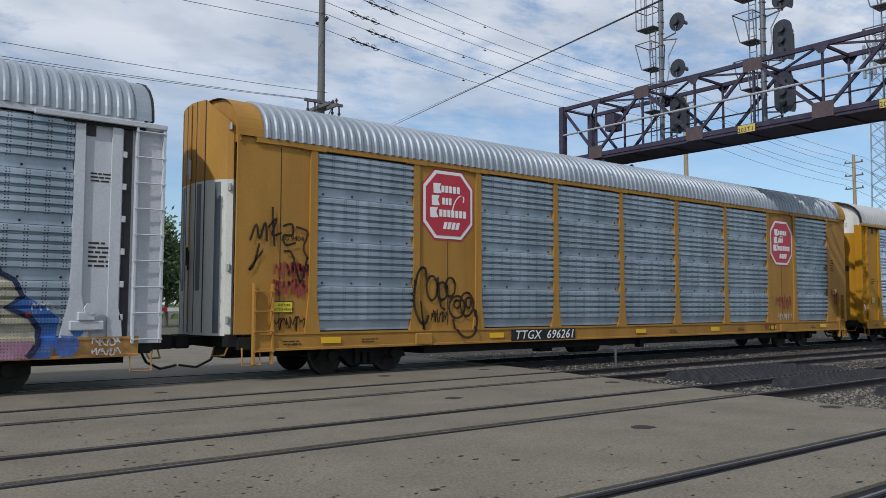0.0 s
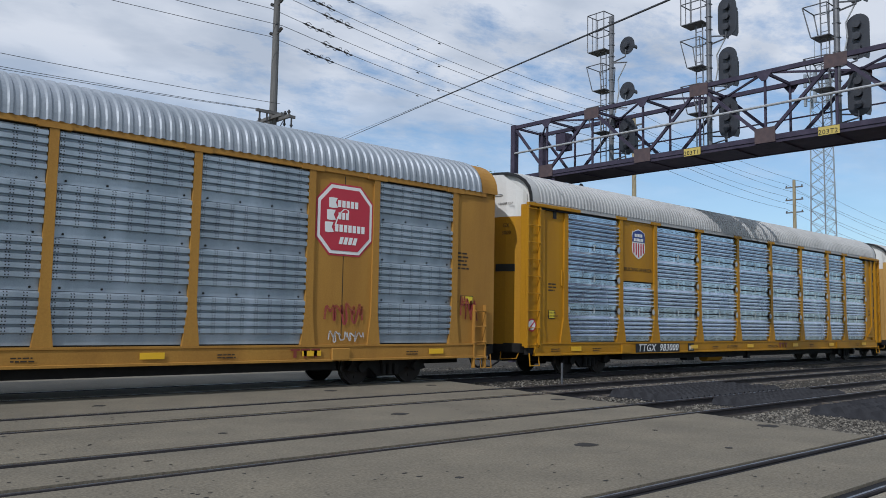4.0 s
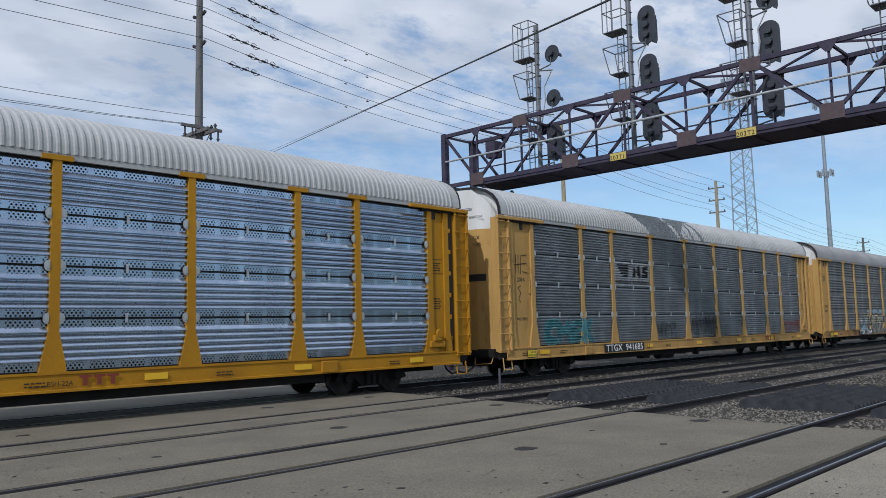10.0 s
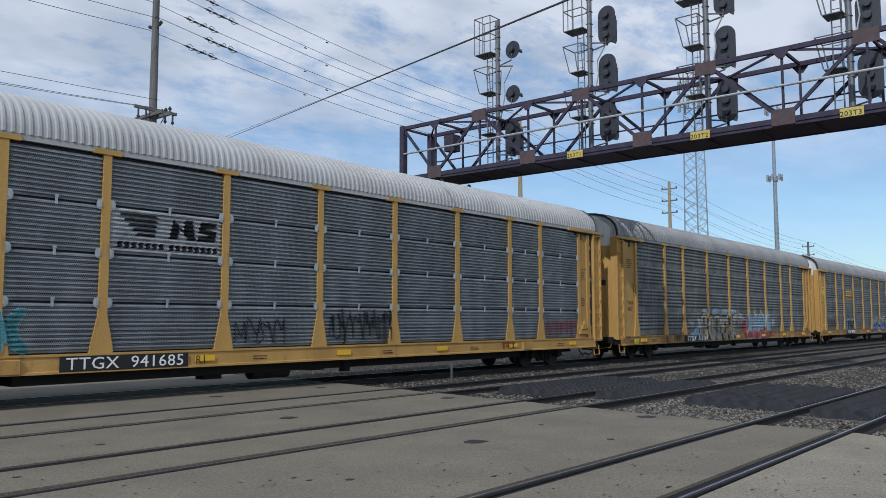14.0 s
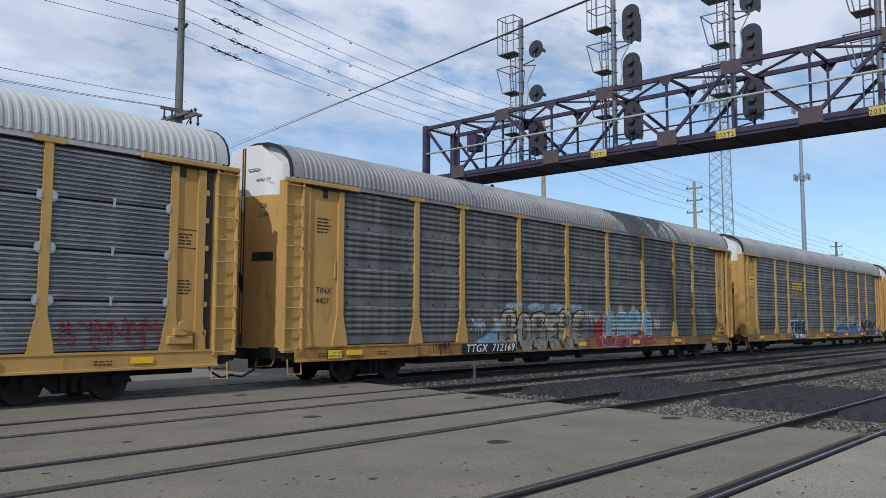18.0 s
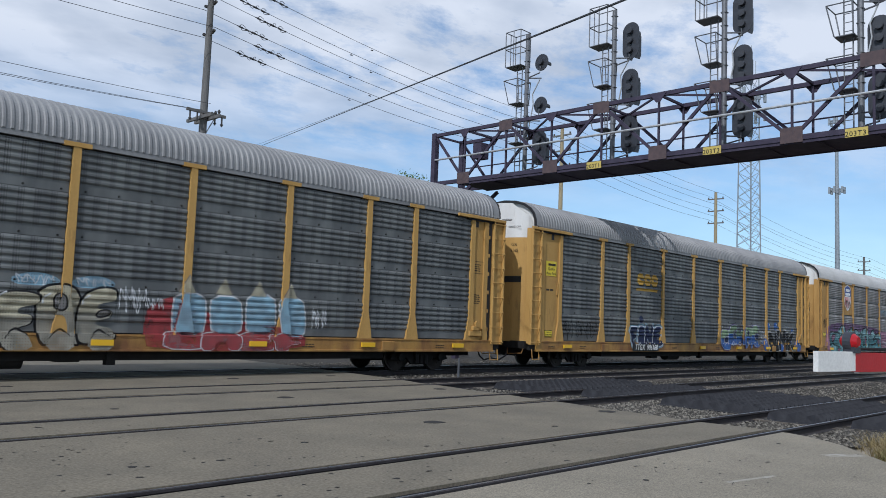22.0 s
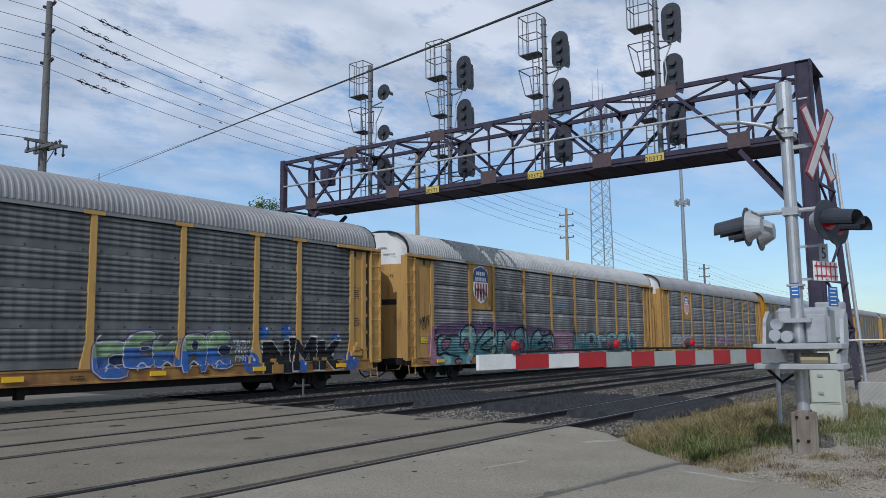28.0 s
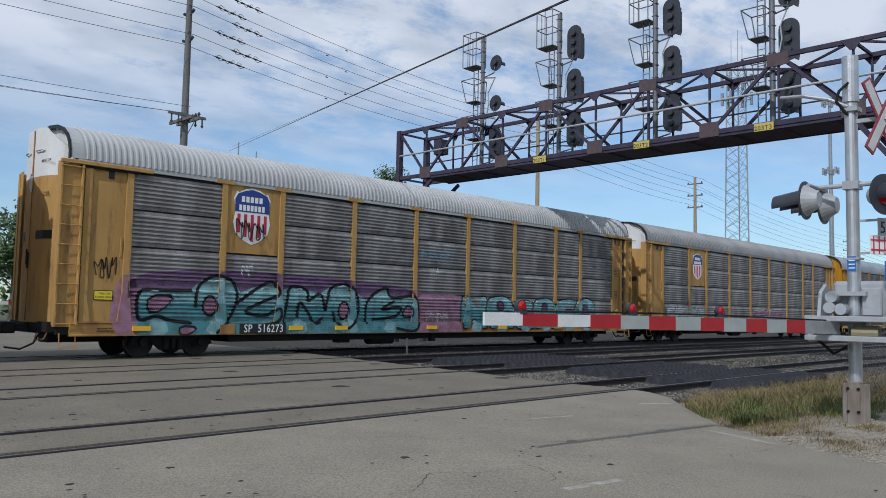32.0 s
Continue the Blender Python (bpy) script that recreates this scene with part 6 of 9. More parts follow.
blades("dry_grass", "tall dry straw-coloured grass on the verge", [(3.1, -2.0, 0.6, 200), (3.9, -2.4, 0.7, 300), (4.8, -2.9, 0.8, 300), (5.8, -3.2, 0.8, 260), (2.6, -2.6, 0.4, 110), (8.5, -3.6, 1.0, 220), (10.5, -4.0, 1.4, 260), (5.2, -1.9, 0.9, 260), (7.0, -2.2, 1.1, 420), (9.0, -2.4, 1.3, 420), (4.0, -2.1, 0.6, 110), (11.5, -2.4, 1.5, 300), (7.2, -3.4, 1.0, 120), (15, -3, 2.5, 260), (6.0, -4.0, 0.6, 40)], GRASS_D, 11, 0.03, 0.28, 1.6, 0.0035)
blades("green_grass", "green tufts of weeds on the verge", [(2.2, -2.7, 0.4, 90), (3.4, -3.1, 0.6, 140), (4.6, -3.7, 0.7, 150), (6.0, -4.4, 0.9, 200), (9.0, -5.4, 1.6, 320), (4.3, -2.55, 0.45, 150), (3.0, -2.4, 0.6, 90), (5.6, -2.6, 0.6, 120), (7.0, -2.3, 1.1, 160), (9.0, -2.5, 1.3, 160), (8.0, -4.8, 1.3, 200), (10.5, -4.6, 1.6, 240), (3.9, -4.1, 0.45, 70), (2.4, -3.5, 0.4, 50), (4.9, -5.2, 0.6, 80), (6.8, -5.6, 1.0, 180), (13, -6, 3, 300)], GRASS_G, 12, 0.03, 0.22, 1.4, 0.0045)
blades("leafy_weed", "bushy green weed at the edge of the dry grass", [(4.05, -2.5, 0.22, 90), (1.75, -3.45, 0.2, 70), (2.5, -3.05, 0.18, 50), (3.3, -2.75, 0.2, 60), (5.3, -3.4, 0.3, 70)], GRASS_G, 15, 0.08, 0.24, 1.0, 0.006)
blades("straw_edge", "low dry weeds along the road edge", [(2.0, -3.6, 0.7, 260), (1.2, -3.7, 0.5, 130), (2.9, -3.9, 0.8, 220), (3.8, -3.6, 0.7, 200), (1.7, -3.1, 0.45, 90), (2.4, -3.2, 0.5, 120), (3.0, -3.5, 0.5, 60), (1.2, -4.1, 0.22, 60), (2.6, -4.9, 0.22, 60), (0.6, -5.2, 0.3, 60), (3.5, -5.6, 0.5, 90), (1.9, -5.9, 0.35, 70), (0.5, -6.6, 0.5, 60), (2.6, -6.8, 0.7, 90), (4.6, -6.4, 0.8, 110)], GRASS_D, 13, 0.02, 0.12, 1.7, 0.003)
blades("rusty_weed", "low red-brown dried weeds on the gravel", [(1.6, -4.5, 0.2, 60), (0.9, -4.9, 0.25, 60), (2.0, -3.7, 0.2, 50), (1.3, -5.5, 0.3, 60), (2.9, -5.4, 0.3, 50)], GRASS_R, 14, 0.02, 0.09, 1.6, 0.003)

# dark patches on the road
PATCH = material("dark tar patch", (0.045, 0.042, 0.04), 0.8, grain=10)
rng = random.Random(21)
for x, y, r in ((0.12, 7.72, 0.17), (0.03, 3.62, 0.18), (4.15, 3.1, 0.19), (4.55, 7.88, 0.17), (1.6, 12.0, 0.15), (4.6, 12.0, 0.15), (-2.9, 3.0, 0.05), (-3.4, 7.3, 0.07), (2.1, 3.9, 0.05), (-5.3, 2.6, 0.05), (-1.4, -0.9, 0.04), (1.4, 2.3, 0.06), (-6.0, -1.5, 0.04), (-4.0, -2.5, 0.05), (-3.6, 11.6, 0.12), (-7.2, 7.6, 0.09)):
    bm = bmesh.new()
    out = [(x + r * rng.uniform(0.75, 1.15) * math.cos(k * 0.4488), y + r * rng.uniform(0.7, 1.0) * math.sin(k * 0.4488)) for k in range(14)]
    plate(bm, out, -0.012, -0.001)
    tagged(part("tar_patch", bm, PATCH), "dark tar patch in the crossing surface", "patch", group="tar patches", kind="structure")

# small dark pits and chips in the paving
def road_pits():
    r = np.random.RandomState(31)
    verts, faces = [], []
    heart = [(r.uniform(-12, 5), r.uniform(-9, 13)) for _ in range(70)]
    for _ in range(1200):
        cx, cy = heart[r.randint(len(heart))]
        x, y = cx + r.normal(0, 0.9), cy + r.normal(0, 0.7)
        if x > road_edge(y) - 0.3 or min(min(abs(y - c - GAUGE / 2), abs(y - c + GAUGE / 2)) for c in TRACKS.values()) < 0.28:
            continue
        if y < -2.4:
            y2 = -0.0055 - 0.02 * min(6.0, abs(y + 2.5)) / 6
        else:
            y2 = -0.0055
        s, q = r.uniform(0.006, 0.02) * (2.0 if r.rand() < 0.06 else 1.0), r.uniform(0, 6.28)
        k = len(verts)
        for i in range(5):
            a = q + i * 1.2566
            w = s * r.uniform(0.6, 1.2)
            verts.append((x + w * 1.7 * math.cos(a), y + w * math.sin(a), y2 + 0.004))
        faces.append(tuple(range(k, k + 5)))
    me = bpy.data.meshes.new("road_pits")
    me.from_pydata(verts, [], faces)
    me.materials.append(PATCH)
    tagged(new("road_pits", me), "small dark pits and chips in the paving", "paving wear", kind="stuff")


road_pits()

def road_cracks():
    """Fine wandering cracks in the paving."""
    r = np.random.RandomState(17)
    verts, faces = [], []
    starts = [(-2.2, -2.6, -1.75, 1.4), (-3.2, -2.9, -1.5, 1.6), (-0.9, -1.6, 0.1, 1.8), (-5.2, -3.6, 0.5, 2.0), (-6.5, -5.4, -0.4, 2.4), (-1.5, -4.8, 0.9, 1.5), (-4.2, -6.5, 0.2, 2.2), (-2.6, -6.0, 1.2, 1.4)]
    starts += [(r.uniform(-9, 3.5), r.uniform(1.9, 12.5), r.uniform(-0.4, 0.4), r.uniform(0.3, 1.2)) for _ in range(14)]
    starts += [(r.uniform(-9, 1.0), r.uniform(-9, -0.6), r.uniform(-3, 3), r.uniform(0.2, 0.6)) for _ in range(7)]
    for x, y, a, length in starts:
        go, last = 0.0, None
        while go < length:
            w = r.uniform(0.0006, 0.0035)
            z = -0.0015 if y > -2.5 else -0.0015 - 0.02 * min(6.0, abs(y + 2.5)) / 6
            bad = x > road_edge(y) - 0.3 or min(min(abs(y - c - GAUGE / 2), abs(y - c + GAUGE / 2)) for c in TRACKS.values()) < 0.3
            if bad:
                break
            k = len(verts)
            verts += [(x - math.sin(a) * w, y + math.cos(a) * w, z), (x + math.sin(a) * w, y - math.cos(a) * w, z)]
            if last is not None:
                faces.append((last, last + 1, k + 1, k))
            last = k
            a += r.normal(0, 0.35)
            d = r.uniform(0.04, 0.12)
            x, y, go = x + math.cos(a) * d, y + math.sin(a) * d, go + d
    me = bpy.data.meshes.new("road_cracks")
    me.from_pydata(verts, [], faces)
    me.materials.append(PATCH)
    tagged(new("road_cracks", me), "fine dark cracks wandering over the paving", "paving wear", kind="stuff")


road_cracks()
TRACE = material("worn white road paint", (0.36, 0.34, 0.30), 0.9, dark=(0.25, 0.225, 0.175), grain=7, spread=0.25)
for xa, ya, xb, yb, w in ((-0.77, -1.48, 0.1, -1.65, 0.03), (0.36, -3.6, -0.05, -4.6, 0.04), (2.25, -1.45, 2.75, -1.75, 0.10), (-3.9, -4.4, -3.2, -4.5, 0.05)):
    bm = bmesh.new()
    d = Vector((ya - yb, xb - xa)).normalized() * w
    zt = -0.0035 if min(ya, yb) > -2.6 else -0.0055 - 0.02 * max(0.0, (-2.5 - max(ya, yb))) / 6 + 0.001
    plate(bm, [(xa - d.x, ya - d.y), (xb - d.x, yb - d.y), (xb + d.x, yb + d.y), (xa + d.x, ya + d.y)], zt - 0.02, zt)
    bmesh.ops.recalc_face_normals(bm, faces=bm.faces)
    tagged(part("paint_trace", bm, TRACE), "worn trace of white paint on the asphalt", "road marking", group="paint traces", kind="structure")

# fence, blocks, posts by the cabinets
f_ = thing("chain_link_fence", "grey chain-link fence behind the cabinets", "fence", pose(0, 0, -0.15))
for p, q in (((6.0, -3.54), (10.9, -3.3)), ((10.9, -3.3), (12.2, -9.5))):
    P, Q = Vector((*p, 0)), Vector((*q, 0))
    L = (Q - P).length
    part("post", rods((P, P + Vector((0, 0, 1.72)), 0.04), seg=8), PIPE, f_)
    part("top_rail", rods((P + Vector((0, 0, 1.66)), Q + Vector((0, 0, 1.66)), 0.022), seg=6), PIPE, f_)
    bm = bmesh.new()
    n = int(L / 0.11)
    d = (Q - P) / n
    for k in range(-14, n):
        for s in (1, -1):
            a, b = (k, k + 14) if s > 0 else (k + 14, k)
            za, zb = 0.05, 1.62
            if a < 0:
                za, a = za + (zb - za) * (-a) / 14, 0
            if b < 0:
                zb, b = zb - (zb - za) * (-b) / max(1, (a - b)), 0
            a2, b2 = min(a, n), min(b, n)
            rod(bm, P + d * a2 + Vector((0, 0, za)), P + d * b2 + Vector((0, 0, zb)), 0.003, 3)
    part("wire_mesh", bm, MASTM, f_)
part("post", rods((Vector((12.2, -9.5, 0)), Vector((12.2, -9.5, 1.72)), 0.04), seg=8), PIPE, f_)
for x, y, rz in ((12.2, -4.45, 12), (13.8, -5.4, 30)):
    b_ = thing("concrete_block", "broken pale concrete barrier block in the grass", "concrete block", pose(x, y, -0.25, 0, 0, rz), "concrete blocks")
    bm = bmesh.new()
    slab(bm, [(-0.3, 0), (0.3, 0), (0.26, 0.18), (0.12, 0.34), (0.1, 0.75), (-0.1, 0.78), (-0.14, 0.34), (-0.27, 0.18)], -0.65, 0.5)
    bmesh.ops.bevel(bm, geom=bm.edges[:], offset=0.025, segments=1, affect="EDGES")
    bmesh.ops.recalc_face_normals(bm, faces=bm.faces)
    part("block", bm, CONC, b_)
s_ = thing("marker_stake", "short grey stake beside the train's track", "stake", pose(9.2, 11.6, -0.15))
part("stake", boxes((-0.03, 0.03, -0.015, 0.015, 0, 0.62)), MASTM, s_)
s_ = thing("warning_sign", "white diamond warning sign on an orange post", "road sign", pose(12.8, -2.66, -0.2))
part("post", rods(((0, 0, 0), (0, 0, 3.05), 0.035)), plain("orange marker post", (0.62, 0.16, 0.06), 0.6), s_)
bm = bmesh.new()
slab(bm, [(0.21, 0), (0, 0.21), (-0.21, 0), (0, -0.21)], -0.01, 0.01)
ob = part("board", bm, SIGN_WHITE, s_)
ob.matrix_local = pose(-0.06, 0, 3.08, 0, 0, -75)
for dx in (-0.08, 0.0, 0.08):
    bm = bmesh.new()
    slab(bm, [(dx - 0.036, -0.05), (dx + 0.036, -0.05), (dx + 0.01, 0.06), (dx - 0.01, 0.06)], -0.018, -0.012)
    part("symbol", bm, BLACK, ob)

# trees
LEAF = material("poplar leaf", (0.075, 0.12, 0.03), 0.7, dark=(0.045, 0.08, 0.02), grain=0.8, bump=0)
BARK = material("grey bark", (0.16, 0.14, 0.12), 0.9, grain=5, streak=0.2)


def build_tree(x, y, h, spread, seed, label):
    rng = random.Random(seed)
    t = thing("tree", label, "tree", pose(x, y, -0.3), "trees behind the train")
    bm = bmesh.new()
    rod(bm, (0, 0, 0), (0.1, 0, h * 0.7), 0.22, 9, 0.07)
    tips = []
    for k in range(26):
        z0 = h * rng.uniform(0.3, 0.72)
        a = rng.uniform(0, 6.28)
        r = spread * rng.uniform(0.35, 1.0)
        top = Vector((r * math.cos(a), r * math.sin(a), min(h, z0 + h * rng.uniform(0.12, 0.34))))
        rod(bm, (0.05, 0, z0), top, 0.05, 5, 0.015)
        tips.append(top)
    tips.append(Vector((0.1, 0, h * 0.96)))
    part("trunk", bm, BARK, t)
    verts, faces = [], []
    for c in tips:
        for _ in range(190 if spread > 2 else 330):
            g = 0.36 * max(1.0, spread / 2.2)
            p = c + Vector((rng.gauss(0, g), rng.gauss(0, g), rng.gauss(-0.1, g * 1.17)))
            u = Vector((rng.uniform(-1, 1), rng.uniform(-1, 1), rng.uniform(-1, 1))).normalized()
            v = u.orthogonal().normalized()
            s = rng.uniform(0.09, 0.18) * max(1.0, spread / 2.2)
            k = len(verts)
            verts += [tuple(p - u * s), tuple(p + v * s * 0.6), tuple(p + u * s), tuple(p - v * s * 0.6)]
            faces.append((k, k + 1, k + 2, k + 3))
    me = bpy.data.meshes.new("crown")
    me.from_pydata(verts, [], faces)
    me.materials.append(LEAF)
    ob = new("crown", me)
    ob.parent = t


build_tree(33.3, 40, 12.5, 0.95, 4, "leafy poplar rising behind the train")
build_tree(31.0, 42, 10.4, 1.0, 9, "small leafy poplar behind the train")


for tx, ty, th, ts, seed in ((-1.2, 60, 11.6, 3.4, 21), (-5.5, 64, 10.5, 3.6, 22), (6.5, 70, 8.2, 3.2, 23), (12.5, 62, 8.6, 3.0, 24), (16.5, 68, 6.8, 3.0, 25)):
    build_tree(tx, ty, th, ts, seed, "dark broad tree beyond the far side of the crossing")


def far_crossing_signal():
    """The signal for the road's other side, seen between the cars."""
    g = thing("crossing_signal", "silver crossing signal with a lit red flasher beyond the tracks", "crossing signal", pose(-3.95, 27.0, -0.05))
    bm = bmesh.new()
    rod(bm, (0, 0, 0), (0, 0, 5.2), 0.10, 14)
    part("mast", bm, ALU, g)
    for k, a in enumerate((52, -52)):
        for nm, mt, hw, hh, y in (("red_border", BUCK_RED, 0.62, 0.11, 0.0), ("white_board", BUCK_WHITE, 0.59, 0.075, -0.016)):
            ob = part(nm, boxes((-hw, hw, -0.01, 0.01, -hh, hh)), mt, g)
            ob.matrix_local = pose(-0.25, -0.16 - 0.03 * k + y, 4.0) @ pose(0, 0, 0, 0, a, 0)
    part("light_arm", rods(((-0.55, -0.05, 3.15), (0.55, -0.05, 3.15), 0.035), seg=8), CAST, g)
    for dx, mt in ((-0.42, LENS_LIT), (0.42, LENS_DIM)):
        b = bmesh.new()
        disc(b, (dx, -0.14, 3.15), (0, 1, 0), 0.30, 0.02, 24)
        sh = part("shield", b, SIGNAL, g, "black round background of a flasher")
        b = bmesh.new()
        disc(b, (dx, -0.16, 3.15), (0, 1, 0), 0.15, 0.03, 20)
        part("lens", b, mt, sh)
    mc = part("machine_case", boxes((-0.75, -0.15, -0.3, 0.3, 1.15, 2.0), bevel=0.06), CAST, g, "grey gate machine housing")
    part("arm_link", boxes((-0.95, 0.2, -0.36, -0.31, 1.45, 1.62), bevel=0.02), CAST, mc)
    part("base_casting", boxes((-0.18, 0.18, -0.18, 0.18, -0.1, 0.5), bevel=0.02), STAINED, g)
    arm = thing("crossing_gate_arm", "lowered red and white gate arm beyond the tracks", "gate arm", pose(-3.6, 26.8, 1.4))
    for k in range(11):
        part("board", boxes((0.55 * k, 0.55 * k + 0.549, -0.015, 0.015, -0.07, 0.07)), GATE_R if k % 2 else GATE_W, arm)


LENS_LIT = plain("lit red lamp glass", (1.0, 0.05, 0.015), 0.3, glow=4.0)
far_crossing_signal()

CAR_GLASS = plain("dark car window glass", (0.02, 0.025, 0.03), 0.08)
TYRE = plain("black tyre rubber", (0.02, 0.02, 0.02), 0.85)


def waiting_car(x, y, mat, name, label, tall):
    """A road vehicle that waits for the train, its nose to the tracks."""
    v = thing(name, label, "car", pose(x, y, -0.02), "vehicles waiting beyond the tracks")
    w, hood, top = 0.92, 0.98, tall
    bm = bmesh.new()
    side = [(0.0, 0.35), (0.0, 0.75), (0.25, 0.95), (1.25, hood + 0.05), (4.5, hood + 0.05), (4.6, 0.4)]
    a = [bm.verts.new((-w, q, z)) for q, z in side]
    b = [bm.verts.new((w, q, z)) for q, z in side]
    bm.faces.new(a); bm.faces.new(b[::-1])
    for k in range(len(side)):
        bm.faces.new((a[k], b[k], b[(k + 1) % len(side)], a[(k + 1) % len(side)]))
    bmesh.ops.bevel(bm, geom=bm.edges[:], offset=0.05, segments=2, affect="EDGES")
    bmesh.ops.recalc_face_normals(bm, faces=bm.faces)
    part("body", bm, mat, v, smooth=True)
    bm = bmesh.new()
    base, roof = [(-0.86, 1.15), (0.86, 1.15), (0.86, 4.45), (-0.86, 4.45)], [(-0.66, 2.0), (0.66, 2.0), (0.68, 4.1), (-0.68, 4.1)]
    lo = [bm.verts.new((px, py, hood + 0.03)) for px, py in base]
    hi = [bm.verts.new((px, py, top)) for px, py in roof]
    for k in range(4):
        bm.faces.new((lo[k], lo[(k + 1) % 4], hi[(k + 1) % 4], hi[k]))
    bm.faces.new(lo[::-1]); bm.faces.new(hi)
    part("window_glass", bm, CAR_GLASS, v, "dark glazed cabin")
    part("roof", boxes((-0.68, 0.68, 1.98, 4.12, top, top + 0.06), bevel=0.025), mat, v)
    for sx in (-1, 1):
        part("roof_pillar", beams([((sx * 0.86, 1.13, hood + 0.03), (sx * 0.67, 1.99, top + 0.02))], 0.07, 0.07), mat, v)
        part("headlight", boxes((sx * 0.7 - 0.2, sx * 0.7 + 0.2, -0.02, 0.1, 0.66, 0.80), bevel=0.02), SIGN_WHITE, v)
        part("side_mirror", boxes((sx * 1.02 - 0.1, sx * 1.02 + 0.1, 1.45, 1.55, 1.02, 1.18), bevel=0.03), mat, v)
        for wy in (0.9, 3.6):
            bm = bmesh.new()
            disc(bm, (sx * 0.82, wy, 0.33), (1, 0, 0), 0.33, 0.22, 20)
            tyre = part("wheel", bm, TYRE, v)
            bm = bmesh.new()
            disc(bm, (sx * 0.935, wy, 0.33), (1, 0, 0), 0.2, 0.02, 14)
            part("rim", bm, STEEL_BOLT, tyre)
    part("grille", boxes((-0.45, 0.45, -0.015, 0.05, 0.52, 0.70), bevel=0.01), BLACK, v)
    part("bumper", boxes((-0.9, 0.9, -0.06, 0.1, 0.32, 0.48), bevel=0.03), mat, v)


waiting_car(-1.9, 28.6, material("dark blue-grey car paint", (0.03, 0.035, 0.045), 0.25, grain=1), "waiting_car", "dark car waiting nose-on behind the far gate", 1.42)
waiting_car(1.6, 36.5, material("silver-white van paint", (0.55, 0.57, 0.6), 0.3, grain=1), "waiting_van", "silver van waiting further back on the far road", 1.85)
fp = thing("utility_pole", "grey wooden utility pole with three crossarms beyond the crossing", "utility pole", pose(-2.1, 42, -0.3), "line poles")
bm = bmesh.new()
rod(bm, (0, 0, 0), (0, 0, 11.9), 0.2, 10, 0.13)
part("shaft", bm, WOOD, fp)
for z in (11.6, 10.75, 9.9):
    part("crossarm", boxes((-0.1, 1.5, -0.05, 0.05, z - 0.06, z + 0.06)), WOOD, fp)
    bm = bmesh.new()
    disc(bm, (1.35, 0, z + 0.1), (0, 0, 1), 0.06, 0.16, 8)
    part("insulator", bm, INSUL, fp)


def tree_line(name, label, x0, x1, y0, high, count, seed, size):
    rng = np.random.RandomState(seed)
    verts, faces = [], []
    for _ in range(count):
        x = rng.uniform(x0, x1)
        y = y0 + rng.uniform(0, 14) + (20 if x > 150 else 0)
        top = high * (1 + 0.55 * noise.noise((x * 0.06, 2.0, 0)) + 0.3 * noise.noise((x * 0.25, 5.0, 0)))
        z = -0.3 + rng.rand() * max(1.2, top)
        u = rng.normal(size=3); u /= np.linalg.norm(u)
        v = np.cross(u, rng.normal(size=3)); v /= np.linalg.norm(v)
        s = size * rng.uniform(0.25, 0.6)
        p = np.array((x, y, z))
        k = len(verts)
        verts += [tuple(p - u * s), tuple(p + v * s * 0.7), tuple(p + u * s), tuple(p - v * s * 0.7)]
        faces.append((k, k + 1, k + 2, k + 3))
    me = bpy.data.meshes.new(name)
    me.from_pydata(verts, [], faces)
    me.materials.append(LEAF)
    tagged(new(name, me), label, "bushes", kind="stuff")


tree_line("tree_line", "low hazy row of bushes far beyond the tracks", -90, 420, 95, 3.2, 9000, 6, 1.0)
# unseen row added behind the camera: darkens what the lower side panels reflect
tree_line("roadside_trees", "unseen dark row of trees added behind the camera for panel reflections", -110, 90, -62, 6.5, 7000, 7, 2.4)

